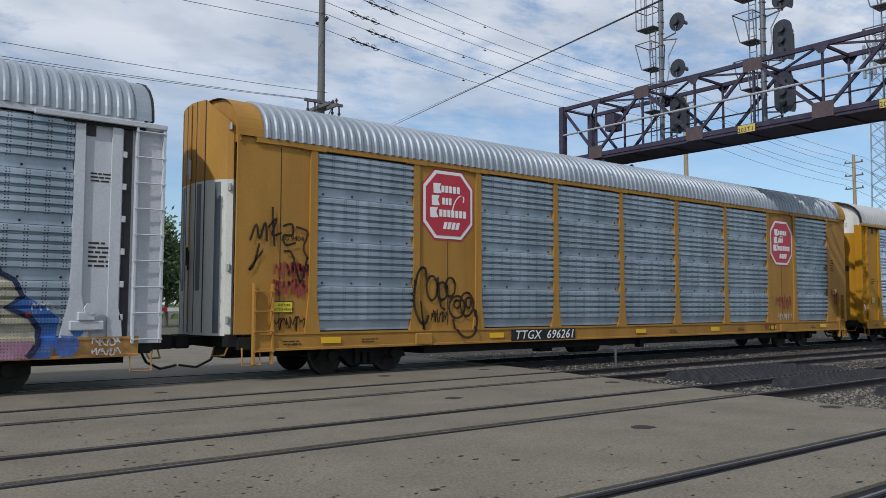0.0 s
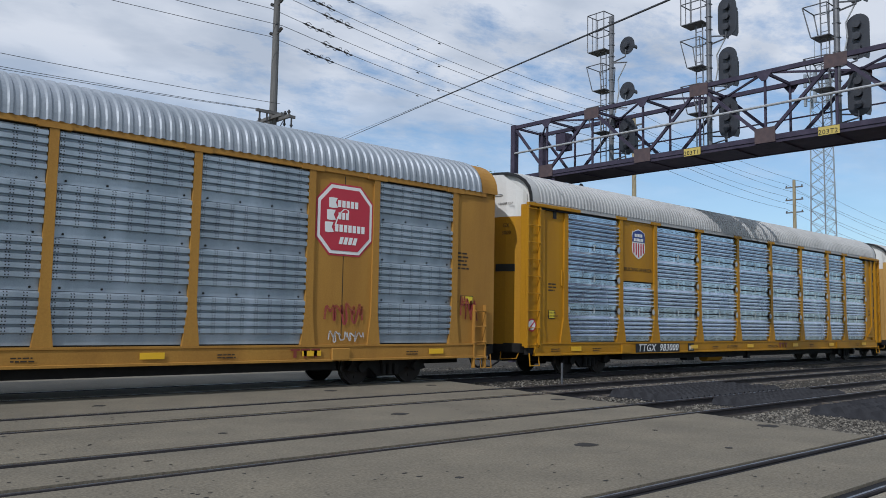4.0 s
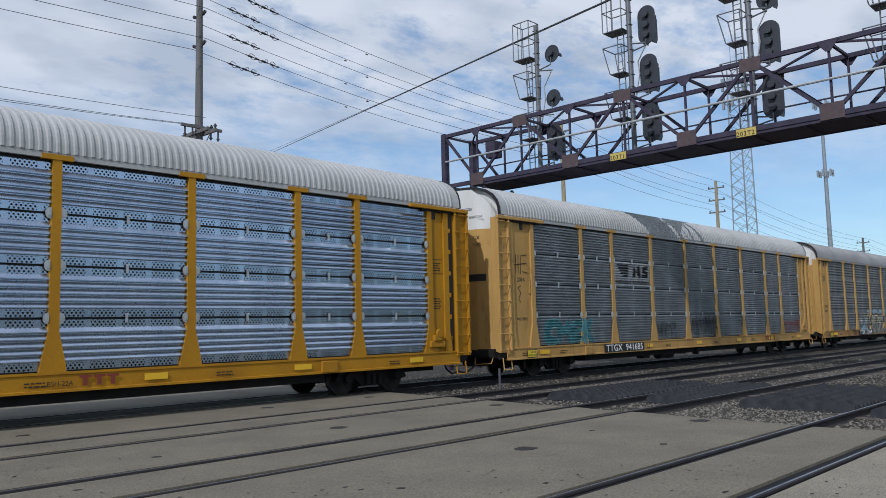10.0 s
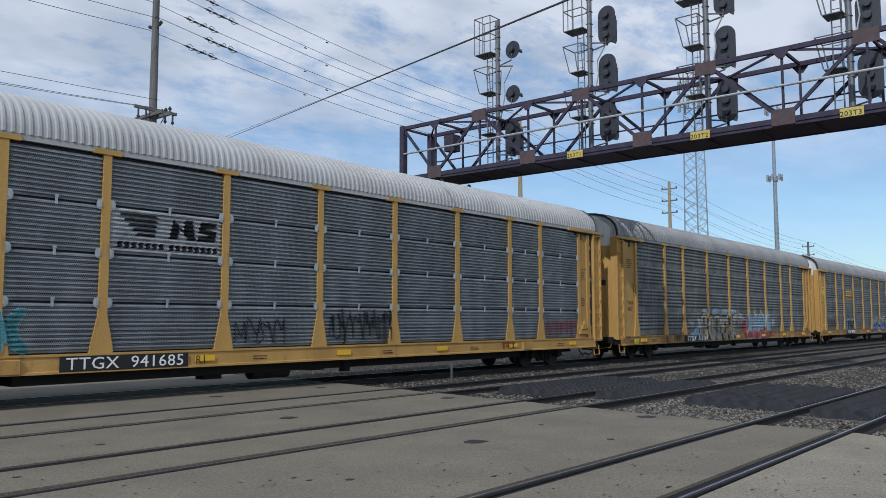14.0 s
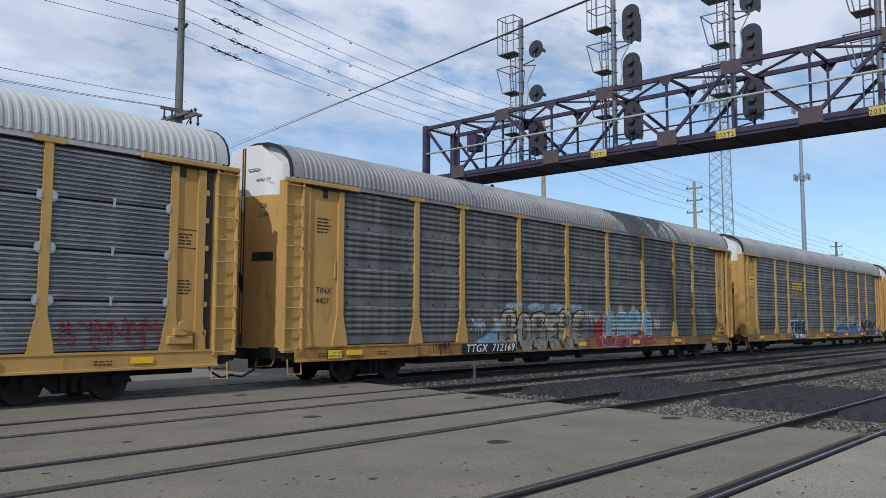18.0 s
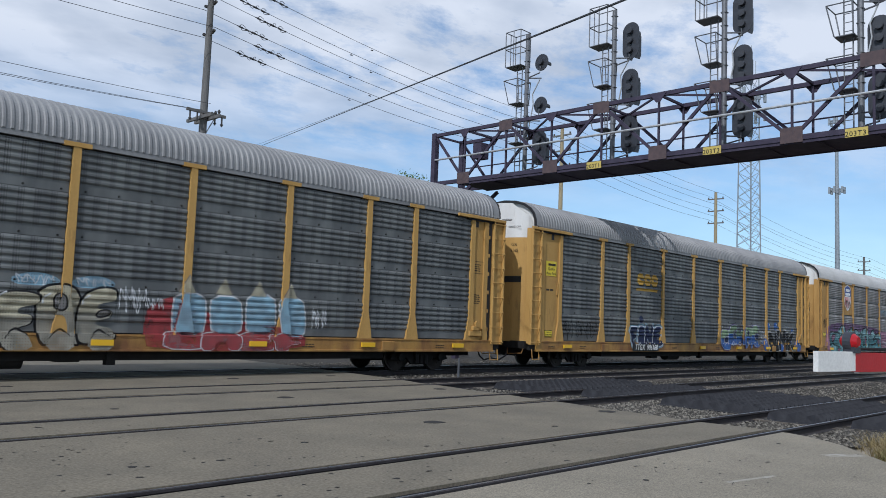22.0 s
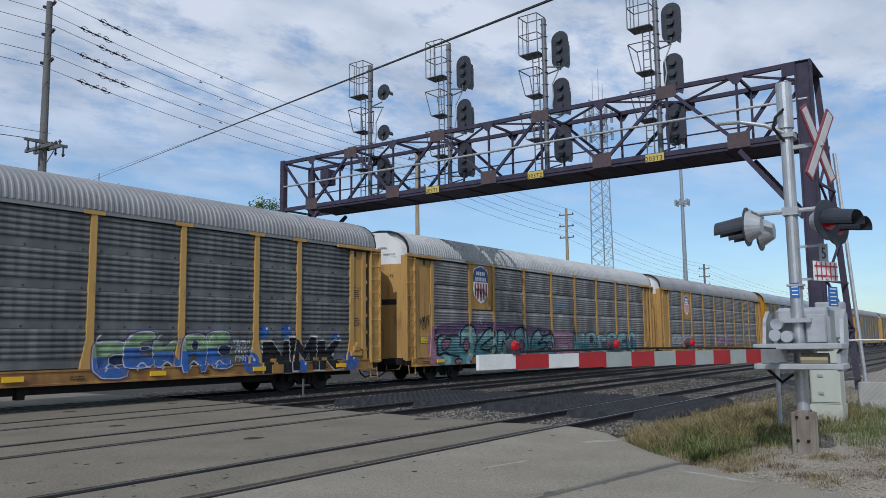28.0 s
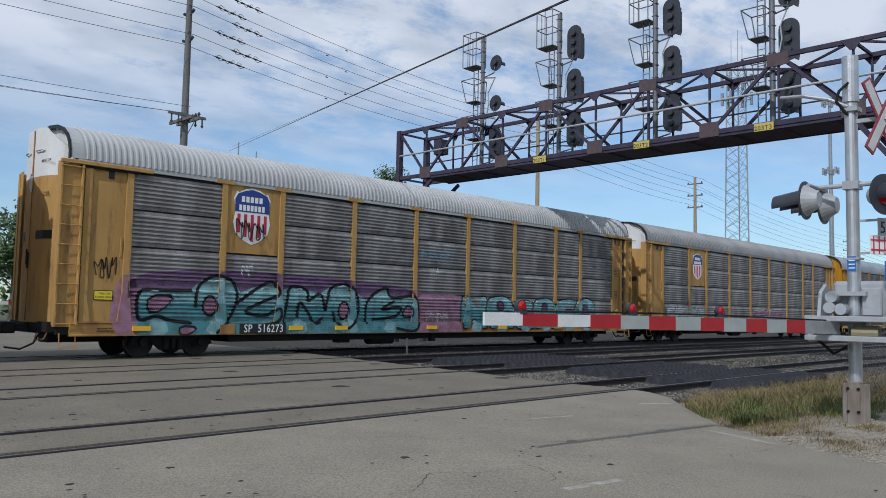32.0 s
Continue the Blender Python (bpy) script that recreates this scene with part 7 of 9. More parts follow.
CREAM = material("grimy cream door paint", (0.66, 0.65, 0.56), 0.6, dark=(0.40, 0.41, 0.39), grain=1.2, streak=0.2, fine=28)
STYLES = [
    dict(label="pale grey-white autorack with silver ribbed sides and blue graffiti", paint=PALE_GREY, sill=SILL_RUST, top=PALE_GREY, door=PALE_GREY, roof=ROOF_GALV, panel=PANEL_KC, rows=4, ribs=5, flat=0.2, gap=0.008, bolts=True, rib=(0.14, 0.22, 0.74, 0.97), depth=0.066, flare=1.0, rail_mat=PALE_GREY, roof_rib=0.215, roof_deep=0.042),
    dict(label="amber autorack with silver ribbed panels and red octagon signs", paint=YELLOW_A, sill=YELLOW_A, top=YELLOW_A, door=CREAM, split=4.25, low_ladder=True, end_out=0.27, roof_rib=0.215, roof_deep=0.042, sign_bays={1: 0, 7: 0}, roof=ROOF_GALV, panel=PANEL_KC, rows=4, ribs=5, flat=0.2, gap=0.008, bolts=True, rib=(0.14, 0.22, 0.74, 0.97), depth=0.066, flare=0.75, number="TTGX  696261", number_x=7.67, number_w=2.5, rail_mat=YELLOW_A, hood=YELLOW_A, mark=20.3),
    dict(label="golden autorack with bright perforated panels and white ends", paint=YELLOW_B, sill=YELLOW_B, top=CAR_WHITE, door=YELLOW_B, roof=ROOF_WHITE, panel=PANEL_SHINY, rows=4, ribs=5, flat=0.15, cap=0.15, depth=0.06, rib=(0.08, 0.20, 0.34, 0.96), clips=True, mark=15.6, flare=1.0, number="TTGX  983000", number_x=5.29, number_w=2.67, tank=YELLOW_B, rail_mat=ROOF_WHITE, sign_bays={1: 2}),
    dict(label="golden autorack with dull grey ribbed panels and white ends", paint=YELLOW_C, sill=YELLOW_C, top=CAR_WHITE, door=YELLOW_C, roof=ROOF_WHITE, panel=PANEL_GREY, rows=4, ribs=10, flat=0.03, clips=True, mark=20.2, flare=1.0, number="TTGX  941685", number_x=5.72, number_w=2.8, slant=0.0),
    dict(label="ochre autorack with dark ribbed panels and large graffiti", paint=YELLOW_C, sill=SILL_RUST, top=CAR_WHITE, door=YELLOW_C, roof=ROOF_TAN, panel=PANEL_DARK, rows=4, ribs=5, flat=0.22, gap=0.008, bolts=True, rib=(0.1, 0.36, 0.64, 0.95), depth=0.034, flare=1.0, seam=0.07, number="TTGX  712169", number_x=6.48, number_w=2.64, painted=True),
    dict(label="ochre autorack with dark ribbed panels and rusty sill", paint=YELLOW_C, sill=SILL_RUST, top=CAR_WHITE, door=YELLOW_C, roof=ROOF_TAN, panel=PANEL_DARK, rows=4, ribs=5, flat=0.22, gap=0.008, bolts=True, rib=(0.1, 0.36, 0.64, 0.95), depth=0.034, flare=1.0, number="TTGX  996168", number_x=6.85, number_w=2.1, painted=True, sill_label="rust-streaked side sill"),
    dict(label="ochre autorack with grimy brown panels, shield sign and teal graffiti", paint=YELLOW_D, sill=SILL_RUST, top=CAR_WHITE, door=YELLOW_D, roof=ROOF_WHITE, panel=PANEL_BROWN, rows=4, ribs=7, flat=0.08, cap=0.08, gap=0.05, flare=0.8, painted=True, number="SP  516273", number_x=5.16, number_w=1.61, slant=0.0, sign_bays={1: 2}),
    dict(label="ochre autorack with grimy brown panels and a shield sign", paint=YELLOW_D, sill=SILL_RUST, top=CAR_WHITE, door=YELLOW_D, roof=ROOF_TAN, panel=PANEL_BROWN, rows=4, ribs=7, flat=0.08, cap=0.08, gap=0.05, flare=0.8, sign_bays={1: 2}),
    dict(label="golden autorack with grey ribbed panels and yellow ends", paint=YELLOW_B, sill=YELLOW_C, top=YELLOW_B, door=YELLOW_B, roof=ROOF_GALV, panel=PANEL_GREY, rows=4, ribs=10, flat=0.1, flare=1.0),
    dict(label="ochre autorack with dark ribbed panels far down the train", paint=YELLOW_C, sill=SILL_RUST, top=CAR_WHITE, door=YELLOW_C, roof=ROOF_TAN, panel=PANEL_DARK, rows=4, ribs=5, flat=0.22, gap=0.008, bolts=True, rib=(0.1, 0.36, 0.64, 0.95), depth=0.034, flare=1.0),
    dict(label="ochre autorack with grey panels at the far end of the train", paint=YELLOW_C, sill=YELLOW_C, top=CAR_WHITE, door=YELLOW_C, roof=ROOF_TAN, panel=PANEL_GREY, rows=4, ribs=9, flat=0.1, flare=1.0),
    dict(label="ochre autorack with dark panels at the far end of the train", paint=YELLOW_C, sill=YELLOW_C, top=CAR_WHITE, door=YELLOW_C, roof=ROOF_TAN, panel=PANEL_DARK, rows=4, ribs=5, flat=0.22, gap=0.008, bolts=True, rib=(0.1, 0.36, 0.64, 0.95), depth=0.034, flare=1.0),
    dict(label="ochre autorack with brown panels at the far end of the train", paint=YELLOW_C, sill=YELLOW_C, top=CAR_WHITE, door=YELLOW_C, roof=ROOF_TAN, panel=PANEL_BROWN, rows=4, ribs=9, flat=0.1, flare=1.0),
]
for k, s in enumerate(STYLES):
    build_car(k, s)

# ---- signs, stencils and graffiti on the cars ----


def spray(name, colour):
    m = material(name, colour, 0.6, dark=tuple(c * 0.72 for c in colour), grain=2.5, fine=30, bump=0)
    # a thin, patchy coat, open where the sheet is punched
    nt = m.node_tree
    n, l = nt.nodes.new, nt.links.new
    tc, sep, worn, cov = n("ShaderNodeTexCoord"), n("ShaderNodeSeparateXYZ"), n("ShaderNodeTexNoise"), n("ShaderNodeMapRange")
    l(tc.outputs["Object"], sep.inputs[0]); l(tc.outputs["Object"], worn.inputs["Vector"])
    worn.inputs["Scale"].default_value, worn.inputs["Detail"].default_value = 3.5, 8
    cov.inputs[1].default_value, cov.inputs[2].default_value, cov.inputs[3].default_value, cov.inputs[4].default_value = 0.36, 0.6, (0.8 if max(colour) < 0.1 else 0.58), 0.96
    l(worn.outputs[0], cov.inputs[0])
    total = cov.outputs[0]
    holes = None
    for axis, step, r in ((0, 0.055, 0.38), (2, 0.058, 0.38)):
        dv, fr, lt = n("ShaderNodeMath"), n("ShaderNodeMath"), n("ShaderNodeMath")
        dv.operation, fr.operation, lt.operation = "DIVIDE", "FRACT", "LESS_THAN"
        dv.inputs[1].default_value, lt.inputs[1].default_value = step, r
        l(sep.outputs[axis], dv.inputs[0]); l(dv.outputs[0], fr.inputs[0]); l(fr.outputs[0], lt.inputs[0])
        if holes is None:
            holes = lt.outputs[0]
        else:
            both = n("ShaderNodeMath"); both.operation = "MULTIPLY"
            l(holes, both.inputs[0]); l(lt.outputs[0], both.inputs[1])
            fade = n("ShaderNodeMath"); fade.operation = "MULTIPLY_ADD"
            fade.inputs[1].default_value, fade.inputs[2].default_value = (-0.2 if max(colour) < 0.1 else -0.5), 1.0
            l(both.outputs[0], fade.inputs[0])
            out = n("ShaderNodeMath"); out.operation = "MULTIPLY"
            l(fade.outputs[0], out.inputs[0]); l(total, out.inputs[1])
            l(out.outputs[0], nt.nodes["Principled BSDF"].inputs["Alpha"])
    return m


SPRAY = {k: spray("spray paint " + k, c) for k, c in dict(
    black=(0.014, 0.014, 0.016), white=(0.66, 0.68, 0.70), teal=(0.10, 0.32, 0.36), pale_teal=(0.30, 0.52, 0.54), pink=(0.42, 0.22, 0.32), blue=(0.03, 0.14, 0.48),
    navy=(0.02, 0.03, 0.08), sky=(0.28, 0.46, 0.58), green=(0.33, 0.46, 0.24), cream=(0.50, 0.46, 0.33), grey=(0.22, 0.21, 0.20), red=(0.36, 0.045, 0.05), violet=(0.12, 0.07, 0.24), mauve=(0.19, 0.10, 0.22), orange=(0.55, 0.32, 0.05)).items()}


def surface(style, x, z, h):
    """How far out the painted side of a car stands at x, z."""
    if z < SILL1:
        return -HALF - 0.032
    for p in POSTS:
        half = 0.085 if z > 1.75 else 0.1 + (0.22 * style["flare"] - 0.1) * min(1, (1.75 - z) / 0.55)
        if abs(x - p) < half:
            return -HALF
    if x < POSTS[0] or x > POSTS[-1]:
        return -HALF + 0.06
    bay = max(k for k, p in enumerate(POSTS) if p <= x)
    n = style.get("sign_bays", {}).get(bay, style["rows"])
    if z > SILL1 + 0.03 + n * h:
        return -HALF + 0.05
    zs, ds = zip(*profile(style, h - style.get("gap", 0.045)))
    return -HALF + 0.075 - float(np.interp((z - SILL1 - 0.03) % h, zs, ds))


def breaks(style, h):
    zs = [SILL0, SILL1 - 0.0005, SILL1 + 0.0005]
    for r in range(style["rows"]):
        zs += [SILL1 + 0.03 + r * h + z for z, d in profile(style, h - style.get("gap", 0.045))]
    return zs


def crossings(poly, z):
    xs = []
    for (xa, za), (xb, zb) in zip(poly, poly[1:] + poly[:1]):
        if (za <= z < zb) or (zb <= z < za):
            xs.append(xa + (xb - xa) * (z - za) / (zb - za))
    return sorted(xs)


def paint(car, style, polys, colour, layer, name="graffiti", label=""):
    """A coat of paint in the shape of the given outlines that follows the ribs, posts and sill of the side."""
    h = (EAVE - 0.14 - SILL1 - 0.03) / style["rows"]
    lift = 0.004 + 0.0035 * layer
    verts, faces = [], []
    for poly in polys:
        poly = [(along(px), pz) for px, pz in poly]
        z0, z1 = max(SILL0 + 0.01, min(z for x, z in poly)), max(z for x, z in poly)
        zs = sorted({z0 + 1e-5, z1 - 1e-5, *[z for z in breaks(style, h) if z0 < z < z1], *[z0 + (z1 - z0) * k / 14 for k in range(1, 14)], *[z for x, z in poly if z0 < z < z1]})
        for za, zb in zip(zs, zs[1:]):
            if zb - za < 1e-4:
                continue
            lo, hi, mid = crossings(poly, za + 1e-6), crossings(poly, zb - 1e-6), crossings(poly, (za + zb) / 2)
            if len(lo) != len(mid):
                lo = mid
            if len(hi) != len(mid):
                hi = mid
            for k in range(0, len(mid) - 1, 2):
                a0, a1, b0, b1 = lo[k], lo[k + 1], hi[k], hi[k + 1]
                cuts = [0.0, 1.0]
                for p in POSTS:
                    half = 0.085 if za > 1.75 else 0.1 + (0.22 * style["flare"] - 0.1) * min(1, (1.75 - za) / 0.55)
                    for e in (p - half, p + half):
                        if a1 - a0 > 1e-6 and a0 < e < a1:
                            cuts.append((e - a0) / (a1 - a0))
                cuts.sort()
                last = None
                for c0, c1 in zip(cuts, cuts[1:]):
                    if c1 - c0 < 1e-5:
                        continue
                    xm = a0 + (a1 - a0) * (c0 + c1) / 2
                    ya, yb = surface(style, xm, za + 2e-4, h) - lift, surface(style, xm, zb - 2e-4, h) - lift
                    n = len(verts)
                    verts += [(a0 + (a1 - a0) * c0, ya, za), (a0 + (a1 - a0) * c1, ya, za), (b0 + (b1 - b0) * c1, yb, zb), (b0 + (b1 - b0) * c0, yb, zb)]
                    faces.append((n, n + 1, n + 2, n + 3))
                    if last is not None:
                        faces.append((last + 1, n, n + 3, last + 2))
                    last = n
    # neighbours share their corners
    spot, fold, near = [], [], {}
    for v in verts:
        for k in near.setdefault((round(v[0], 3), round(v[2], 3)), []):
            if abs(spot[k][1] - v[1]) < 0.006:
                break
        else:
            k = len(spot)
            spot.append(v)
            near[round(v[0], 3), round(v[2], 3)].append(k)
        fold.append(k)
    faces = [tuple(dict.fromkeys(fold[i] for i in f)) for f in faces]
    faces, verts = [f for f in faces if len(f) > 2], spot
    me = bpy.data.meshes.new(name)
    me.from_pydata(verts, [], faces)
    me.materials.append(SPRAY[colour] if isinstance(colour, str) else colour)
    ob = new(name, me)
    ob.parent = car
    if label:
        ob["label"] = label
    return ob


def rounded(poly, times=2):
    for _ in range(times):
        out = []
        for (xa, za), (xb, zb) in zip(poly, poly[1:] + poly[:1]):
            out += [(xa * 0.75 + xb * 0.25, za * 0.75 + zb * 0.25), (xa * 0.25 + xb * 0.75, za * 0.25 + zb * 0.75)]
        poly = out
    return poly


def curve(pts, steps=6):
    out = []
    n = len(pts)
    for k in range(n - 1):
        p0, p1, p2, p3 = (np.array(pts[max(0, k - 1)], float), np.array(pts[k], float), np.array(pts[k + 1], float), np.array(pts[min(n - 1, k + 2)], float))
        for s in range(steps):
            t = s / steps
            out.append(tuple(0.5 * (2 * p1 + (p2 - p0) * t + (2 * p0 - 5 * p1 + 4 * p2 - p3) * t * t + (3 * p1 - p0 - 3 * p2 + p3) * t ** 3)))
    return out + [tuple(pts[-1])]


def brush(pts, w, smooth=True):
    """The outline pieces of a sprayed line: one short four-sided piece a step."""
    pts = curve(pts) if smooth else pts
    ls, rs = [], []
    for k, (x, z) in enumerate(pts):
        a, b = np.array(pts[max(0, k - 1)]), np.array(pts[min(len(pts) - 1, k + 1)])
        d = (b - a) / (np.linalg.norm(b - a) + 1e-9)
        ls.append((x - d[1] * w, z + d[0] * w)); rs.append((x + d[1] * w, z - d[0] * w))
    return [[ls[k], rs[k], rs[k + 1], ls[k + 1]] for k in range(len(pts) - 1)]


GLYPHS = (
    [(0, 0.05), (0.95, 0), (1, 0.3), (0.45, 0.32), (0.42, 0.66), (1, 0.68), (0.98, 1), (0.12, 0.97), (0, 0.75)],
    [(0, 0), (0.32, 0), (0.36, 0.5), (0.64, 0.5), (0.68, 0), (1, 0), (1.02, 0.8), (0.78, 1.04), (0.2, 1), (-0.02, 0.82)],
    [(0.2, 0), (0.8, 0), (1, 0.25), (1, 0.75), (0.78, 1.05), (0.25, 1.05), (0, 0.75), (0, 0.25)],
    [(0, 0.1), (0.2, 0), (1, 0.05), (1, 0.3), (0.5, 0.34), (0.5, 0.44), (0.9, 0.48), (0.88, 0.64), (0.5, 0.64), (0.5, 0.74), (1.02, 0.8), (0.95, 1.05), (0.3, 1), (0, 0.72)],
    [(0, 0), (0.3, 0), (0.34, 0.33), (0.7, -0.02), (1.05, 0.04), (0.62, 0.5), (1, 0.97), (0.72, 1.02), (0.36, 0.66), (0.32, 1), (0, 1)],
    [(0, 0), (0.24, 0), (0.27, 0.55), (0.5, 0.25), (0.73, 0.55), (0.76, 0), (1, 0), (1.02, 1), (0.78, 1.02), (0.5, 0.62), (0.22, 1), (-0.02, 1)],
    [(0, 0), (0.3, 0), (0.33, 0.5), (0.68, 0), (1, 0), (1.02, 1), (0.72, 1.02), (0.68, 0.52), (0.32, 1), (0, 1)],
    [(-0.1, 0.7), (0.1, 0.62), (0.12, 0), (0.5, 0), (0.5, 0.36), (0.85, 0.42), (0.85, 0.6), (0.52, 0.6), (0.52, 0.72), (1, 0.78), (1, 1), (0.1, 1)],
    [(0.15, 0), (0.85, 0), (0.9, 0.5), (0.85, 1), (0.15, 1), (0.1, 0.5)],
)


# the open middles of some of the shapes
COUNTERS = {0: [(0.5, 0.36), (1.0, 0.38), (1.0, 0.62), (0.5, 0.62)], 1: [(0.40, 0.60), (0.62, 0.60), (0.64, 0.80), (0.50, 0.88), (0.38, 0.80)], 2: [(0.36, 0.30), (0.60, 0.26), (0.68, 0.52), (0.60, 0.80), (0.42, 0.80), (0.32, 0.55)],
            3: [(0.52, 0.50), (0.84, 0.54), (0.80, 0.62), (0.52, 0.60)], 8: [(0.44, 0.2), (0.56, 0.2), (0.56, 0.6), (0.44, 0.6)]}


# one wide piece of joined shapes: its field, its dark lines and its open middles
TEAL_FIELD = [(2.1, 0.64), (2.05, 1.3), (2.2, 1.85), (3.65, 1.92), (3.95, 2.2), (4.45, 2.33), (5.0, 2.17), (5.2, 1.86), (6.25, 2.25), (6.55, 1.9), (6.95, 2.1), (7.55, 2.0), (8.05, 1.9), (8.45, 2.15), (8.95, 2.25), (9.5, 1.97), (9.9, 1.75), (10.75, 2.2), (11.05, 1.85), (12.2, 1.88), (12.25, 0.64)]
TEAL_LINES = (
    [(3.65, 1.88), (2.9, 1.86), (2.17, 1.82), (2.08, 1.28), (2.22, 1.04), (2.63, 1.15), (3.05, 1.03), (3.63, 0.97)],
    [(3.76, 1.4), (3.81, 1.9), (4.05, 2.2), (4.47, 2.33), (4.94, 2.15), (5.08, 1.7), (4.84, 1.1), (4.4, 0.66)],
    [(5.07, 1.54), (5.65, 1.93), (6.26, 2.22), (6.56, 1.86), (6.0, 1.62), (5.38, 1.31), (6.03, 1.19), (6.59, 1.4), (6.5, 1.0), (5.4, 0.85)],
    [(6.67, 0.76), (6.82, 1.5), (6.97, 2.08), (7.56, 2.0), (7.6, 1.67), (8.06, 1.9), (8.24, 1.38)],
    [(7.2, 1.13), (7.29, 1.6), (7.55, 1.37), (7.87, 0.96), (8.18, 1.15)],
    [(8.25, 1.35), (8.46, 2.08), (8.95, 2.24), (9.47, 2.0), (9.57, 1.28), (9.16, 0.8), (8.7, 0.97), (8.55, 1.35)],
    [(9.9, 0.94), (9.96, 1.7), (10.75, 2.18), (11.06, 1.85), (12.18, 1.86), (12.22, 0.76), (11.2, 0.79)],
    [(11.16, 1.73), (10.6, 1.44), (11.47, 1.53), (11.19, 1.2), (10.2, 1.09)])
TEAL_HOLES = (
    [(2.4, 1.68), (2.38, 1.28), (2.75, 1.3), (3.15, 1.7)], [(3.98, 1.4), (4.2, 1.15), (4.42, 1.4), (4.3, 1.7), (4.1, 1.7)],
    [(8.78, 1.3), (8.95, 1.08), (9.15, 1.3), (9.1, 1.62), (8.88, 1.62)], [(11.55, 1.2), (12.0, 1.2), (12.0, 1.5), (11.7, 1.55)], [(3.3, 0.85), (3.8, 0.82), (3.55, 0.66), (3.3, 0.66)])


def lettershapes(x0, x1, z0, z1, order, seed, soft, wave=0.12, shares=None, middles=False):
    rng = random.Random(seed)
    n = len(order)
    shares = shares or [1.0] * n
    unit = (x1 - x0) / sum(shares)
    out, a = [], x0
    for g, share_w in zip(order, shares):
        ww = share_w * unit * rng.uniform(0.98, 1.10)
        lo, hi = z0 + (z1 - z0) * rng.uniform(0, wave), z1 - (z1 - z0) * rng.uniform(0, wave)
        tilt = rng.uniform(-0.12, 0.12)
        src = COUNTERS.get(g % len(GLYPHS), []) if middles else GLYPHS[g % len(GLYPHS)]
        out.append(rounded([(a + px * ww + tilt * (pz - 0.5) * (hi - lo), lo + pz * (hi - lo)) for px, pz in src], soft) if src else [])
        a += share_w * unit
    return out


def grow(poly, d):
    cx, cz = sum(x for x, z in poly) / len(poly), sum(z for x, z in poly) / len(poly)
    rx, rz = max(abs(x - cx) for x, z in poly), max(abs(z - cz) for x, z in poly)
    return [(cx + (x - cx) * (1 + d / rx), cz + (z - cz) * (1 + d / rz)) for x, z in poly]


def clip_high(polys, f):
    """The upper part of each outline, above the share f of its height."""
    out = []
    for p in polys:
        z0, z1 = min(z for x, z in p), max(z for x, z in p)
        cut = z0 + (z1 - z0) * f
        q = []
        for (xa, za), (xb, zb) in zip(p, p[1:] + p[:1]):
            if za >= cut:
                q.append((xa, za))
            if (za - cut) * (zb - cut) < 0:
                q.append((xa + (xb - xa) * (cut - za) / (zb - za), cut))
        out.append(q)
    return out


def piece(car, style, x0, x1, z0, z1, order, fill, line, seed, soft=1, halo=None, high=None, shine=None, width=0.035, shares=None, middle=None, low=None, wave=0.12):
    """A row of letter-like shapes that spell nothing: halo, dark line, fill, lighter heads, open middles and marks of shine."""
    shapes = lettershapes(x0, x1, z0, z1, order, seed, soft, wave, shares)
    holes = lettershapes(x0, x1, z0, z1, order, seed, soft, wave, shares, True)
    if halo:
        for p in shapes:
            paint(car, style, [grow(p, width * 2.2)], halo, 0)
    for k, (p, q) in enumerate(zip(shapes, holes)):
        lay = 1 + 4 * (k % 2)
        paint(car, style, [grow(p, width)], line, lay)
        paint(car, style, [p], fill, lay + 1)
        if high:
            paint(car, style, clip_high([p], 0.55), high, lay + 2)
        if middle and q:
            paint(car, style, [grow(q, width * 0.8)], line, lay + 3)
            paint(car, style, [q], middle, lay + 3.5)
        if shine:
            x, z = min(q_[0] for q_ in p) + 0.12 * (x1 - x0) / len(order), z0 + 0.72 * (z1 - z0)
            paint(car, style, brush([(x, z), (x + 0.04, z + 0.14), (x + 0.16, z + 0.22)], 0.018), shine, lay + 3)
            cx, cz = sum(q_[0] for q_ in p) / len(p), z0 + 0.30 * (z1 - z0)
            paint(car, style, brush([(cx - 0.2, cz - 0.16), (cx, cz + 0.04), (cx + 0.2, cz - 0.1)], 0.022), line, lay + 3)
    if low:
        for k, p in enumerate(shapes):
            cx = sum(q_[0] for q_ in p) / len(p)
            paint(car, style, [rounded([(cx - 0.32, z0), (cx + 0.36, z0), (cx + 0.2, z0 + 0.26 * (z1 - z0)), (cx - 0.1, z0 + 0.32 * (z1 - z0))], 1)], low, 9)


def tag(car, style, x, z, w, h, seed, colour="black", width=0.02, loops=5, layer=9):
    """A quick sprayed scrawl."""
    rng = random.Random(seed)
    pts = []
    for k in range(loops):
        a = x + w * k / loops
        pts += [(a + w / loops * rng.uniform(-0.1, 0.5), z + h * rng.uniform(0, 0.3)), (a + w / loops * rng.uniform(0.0, 0.5), z + h * rng.uniform(0.7, 1.0)),
               (a + w / loops * rng.uniform(0.5, 0.9), z + h * rng.uniform(0.3, 0.6)), (a + w / loops * rng.uniform(0.6, 1.1), z + h * rng.uniform(0.8, 1.0)), (a + w / loops * rng.uniform(0.7, 1.3), z + h * rng.uniform(0.0, 0.3))]
    paint(car, style, brush(pts, width), colour, layer, "scrawl")


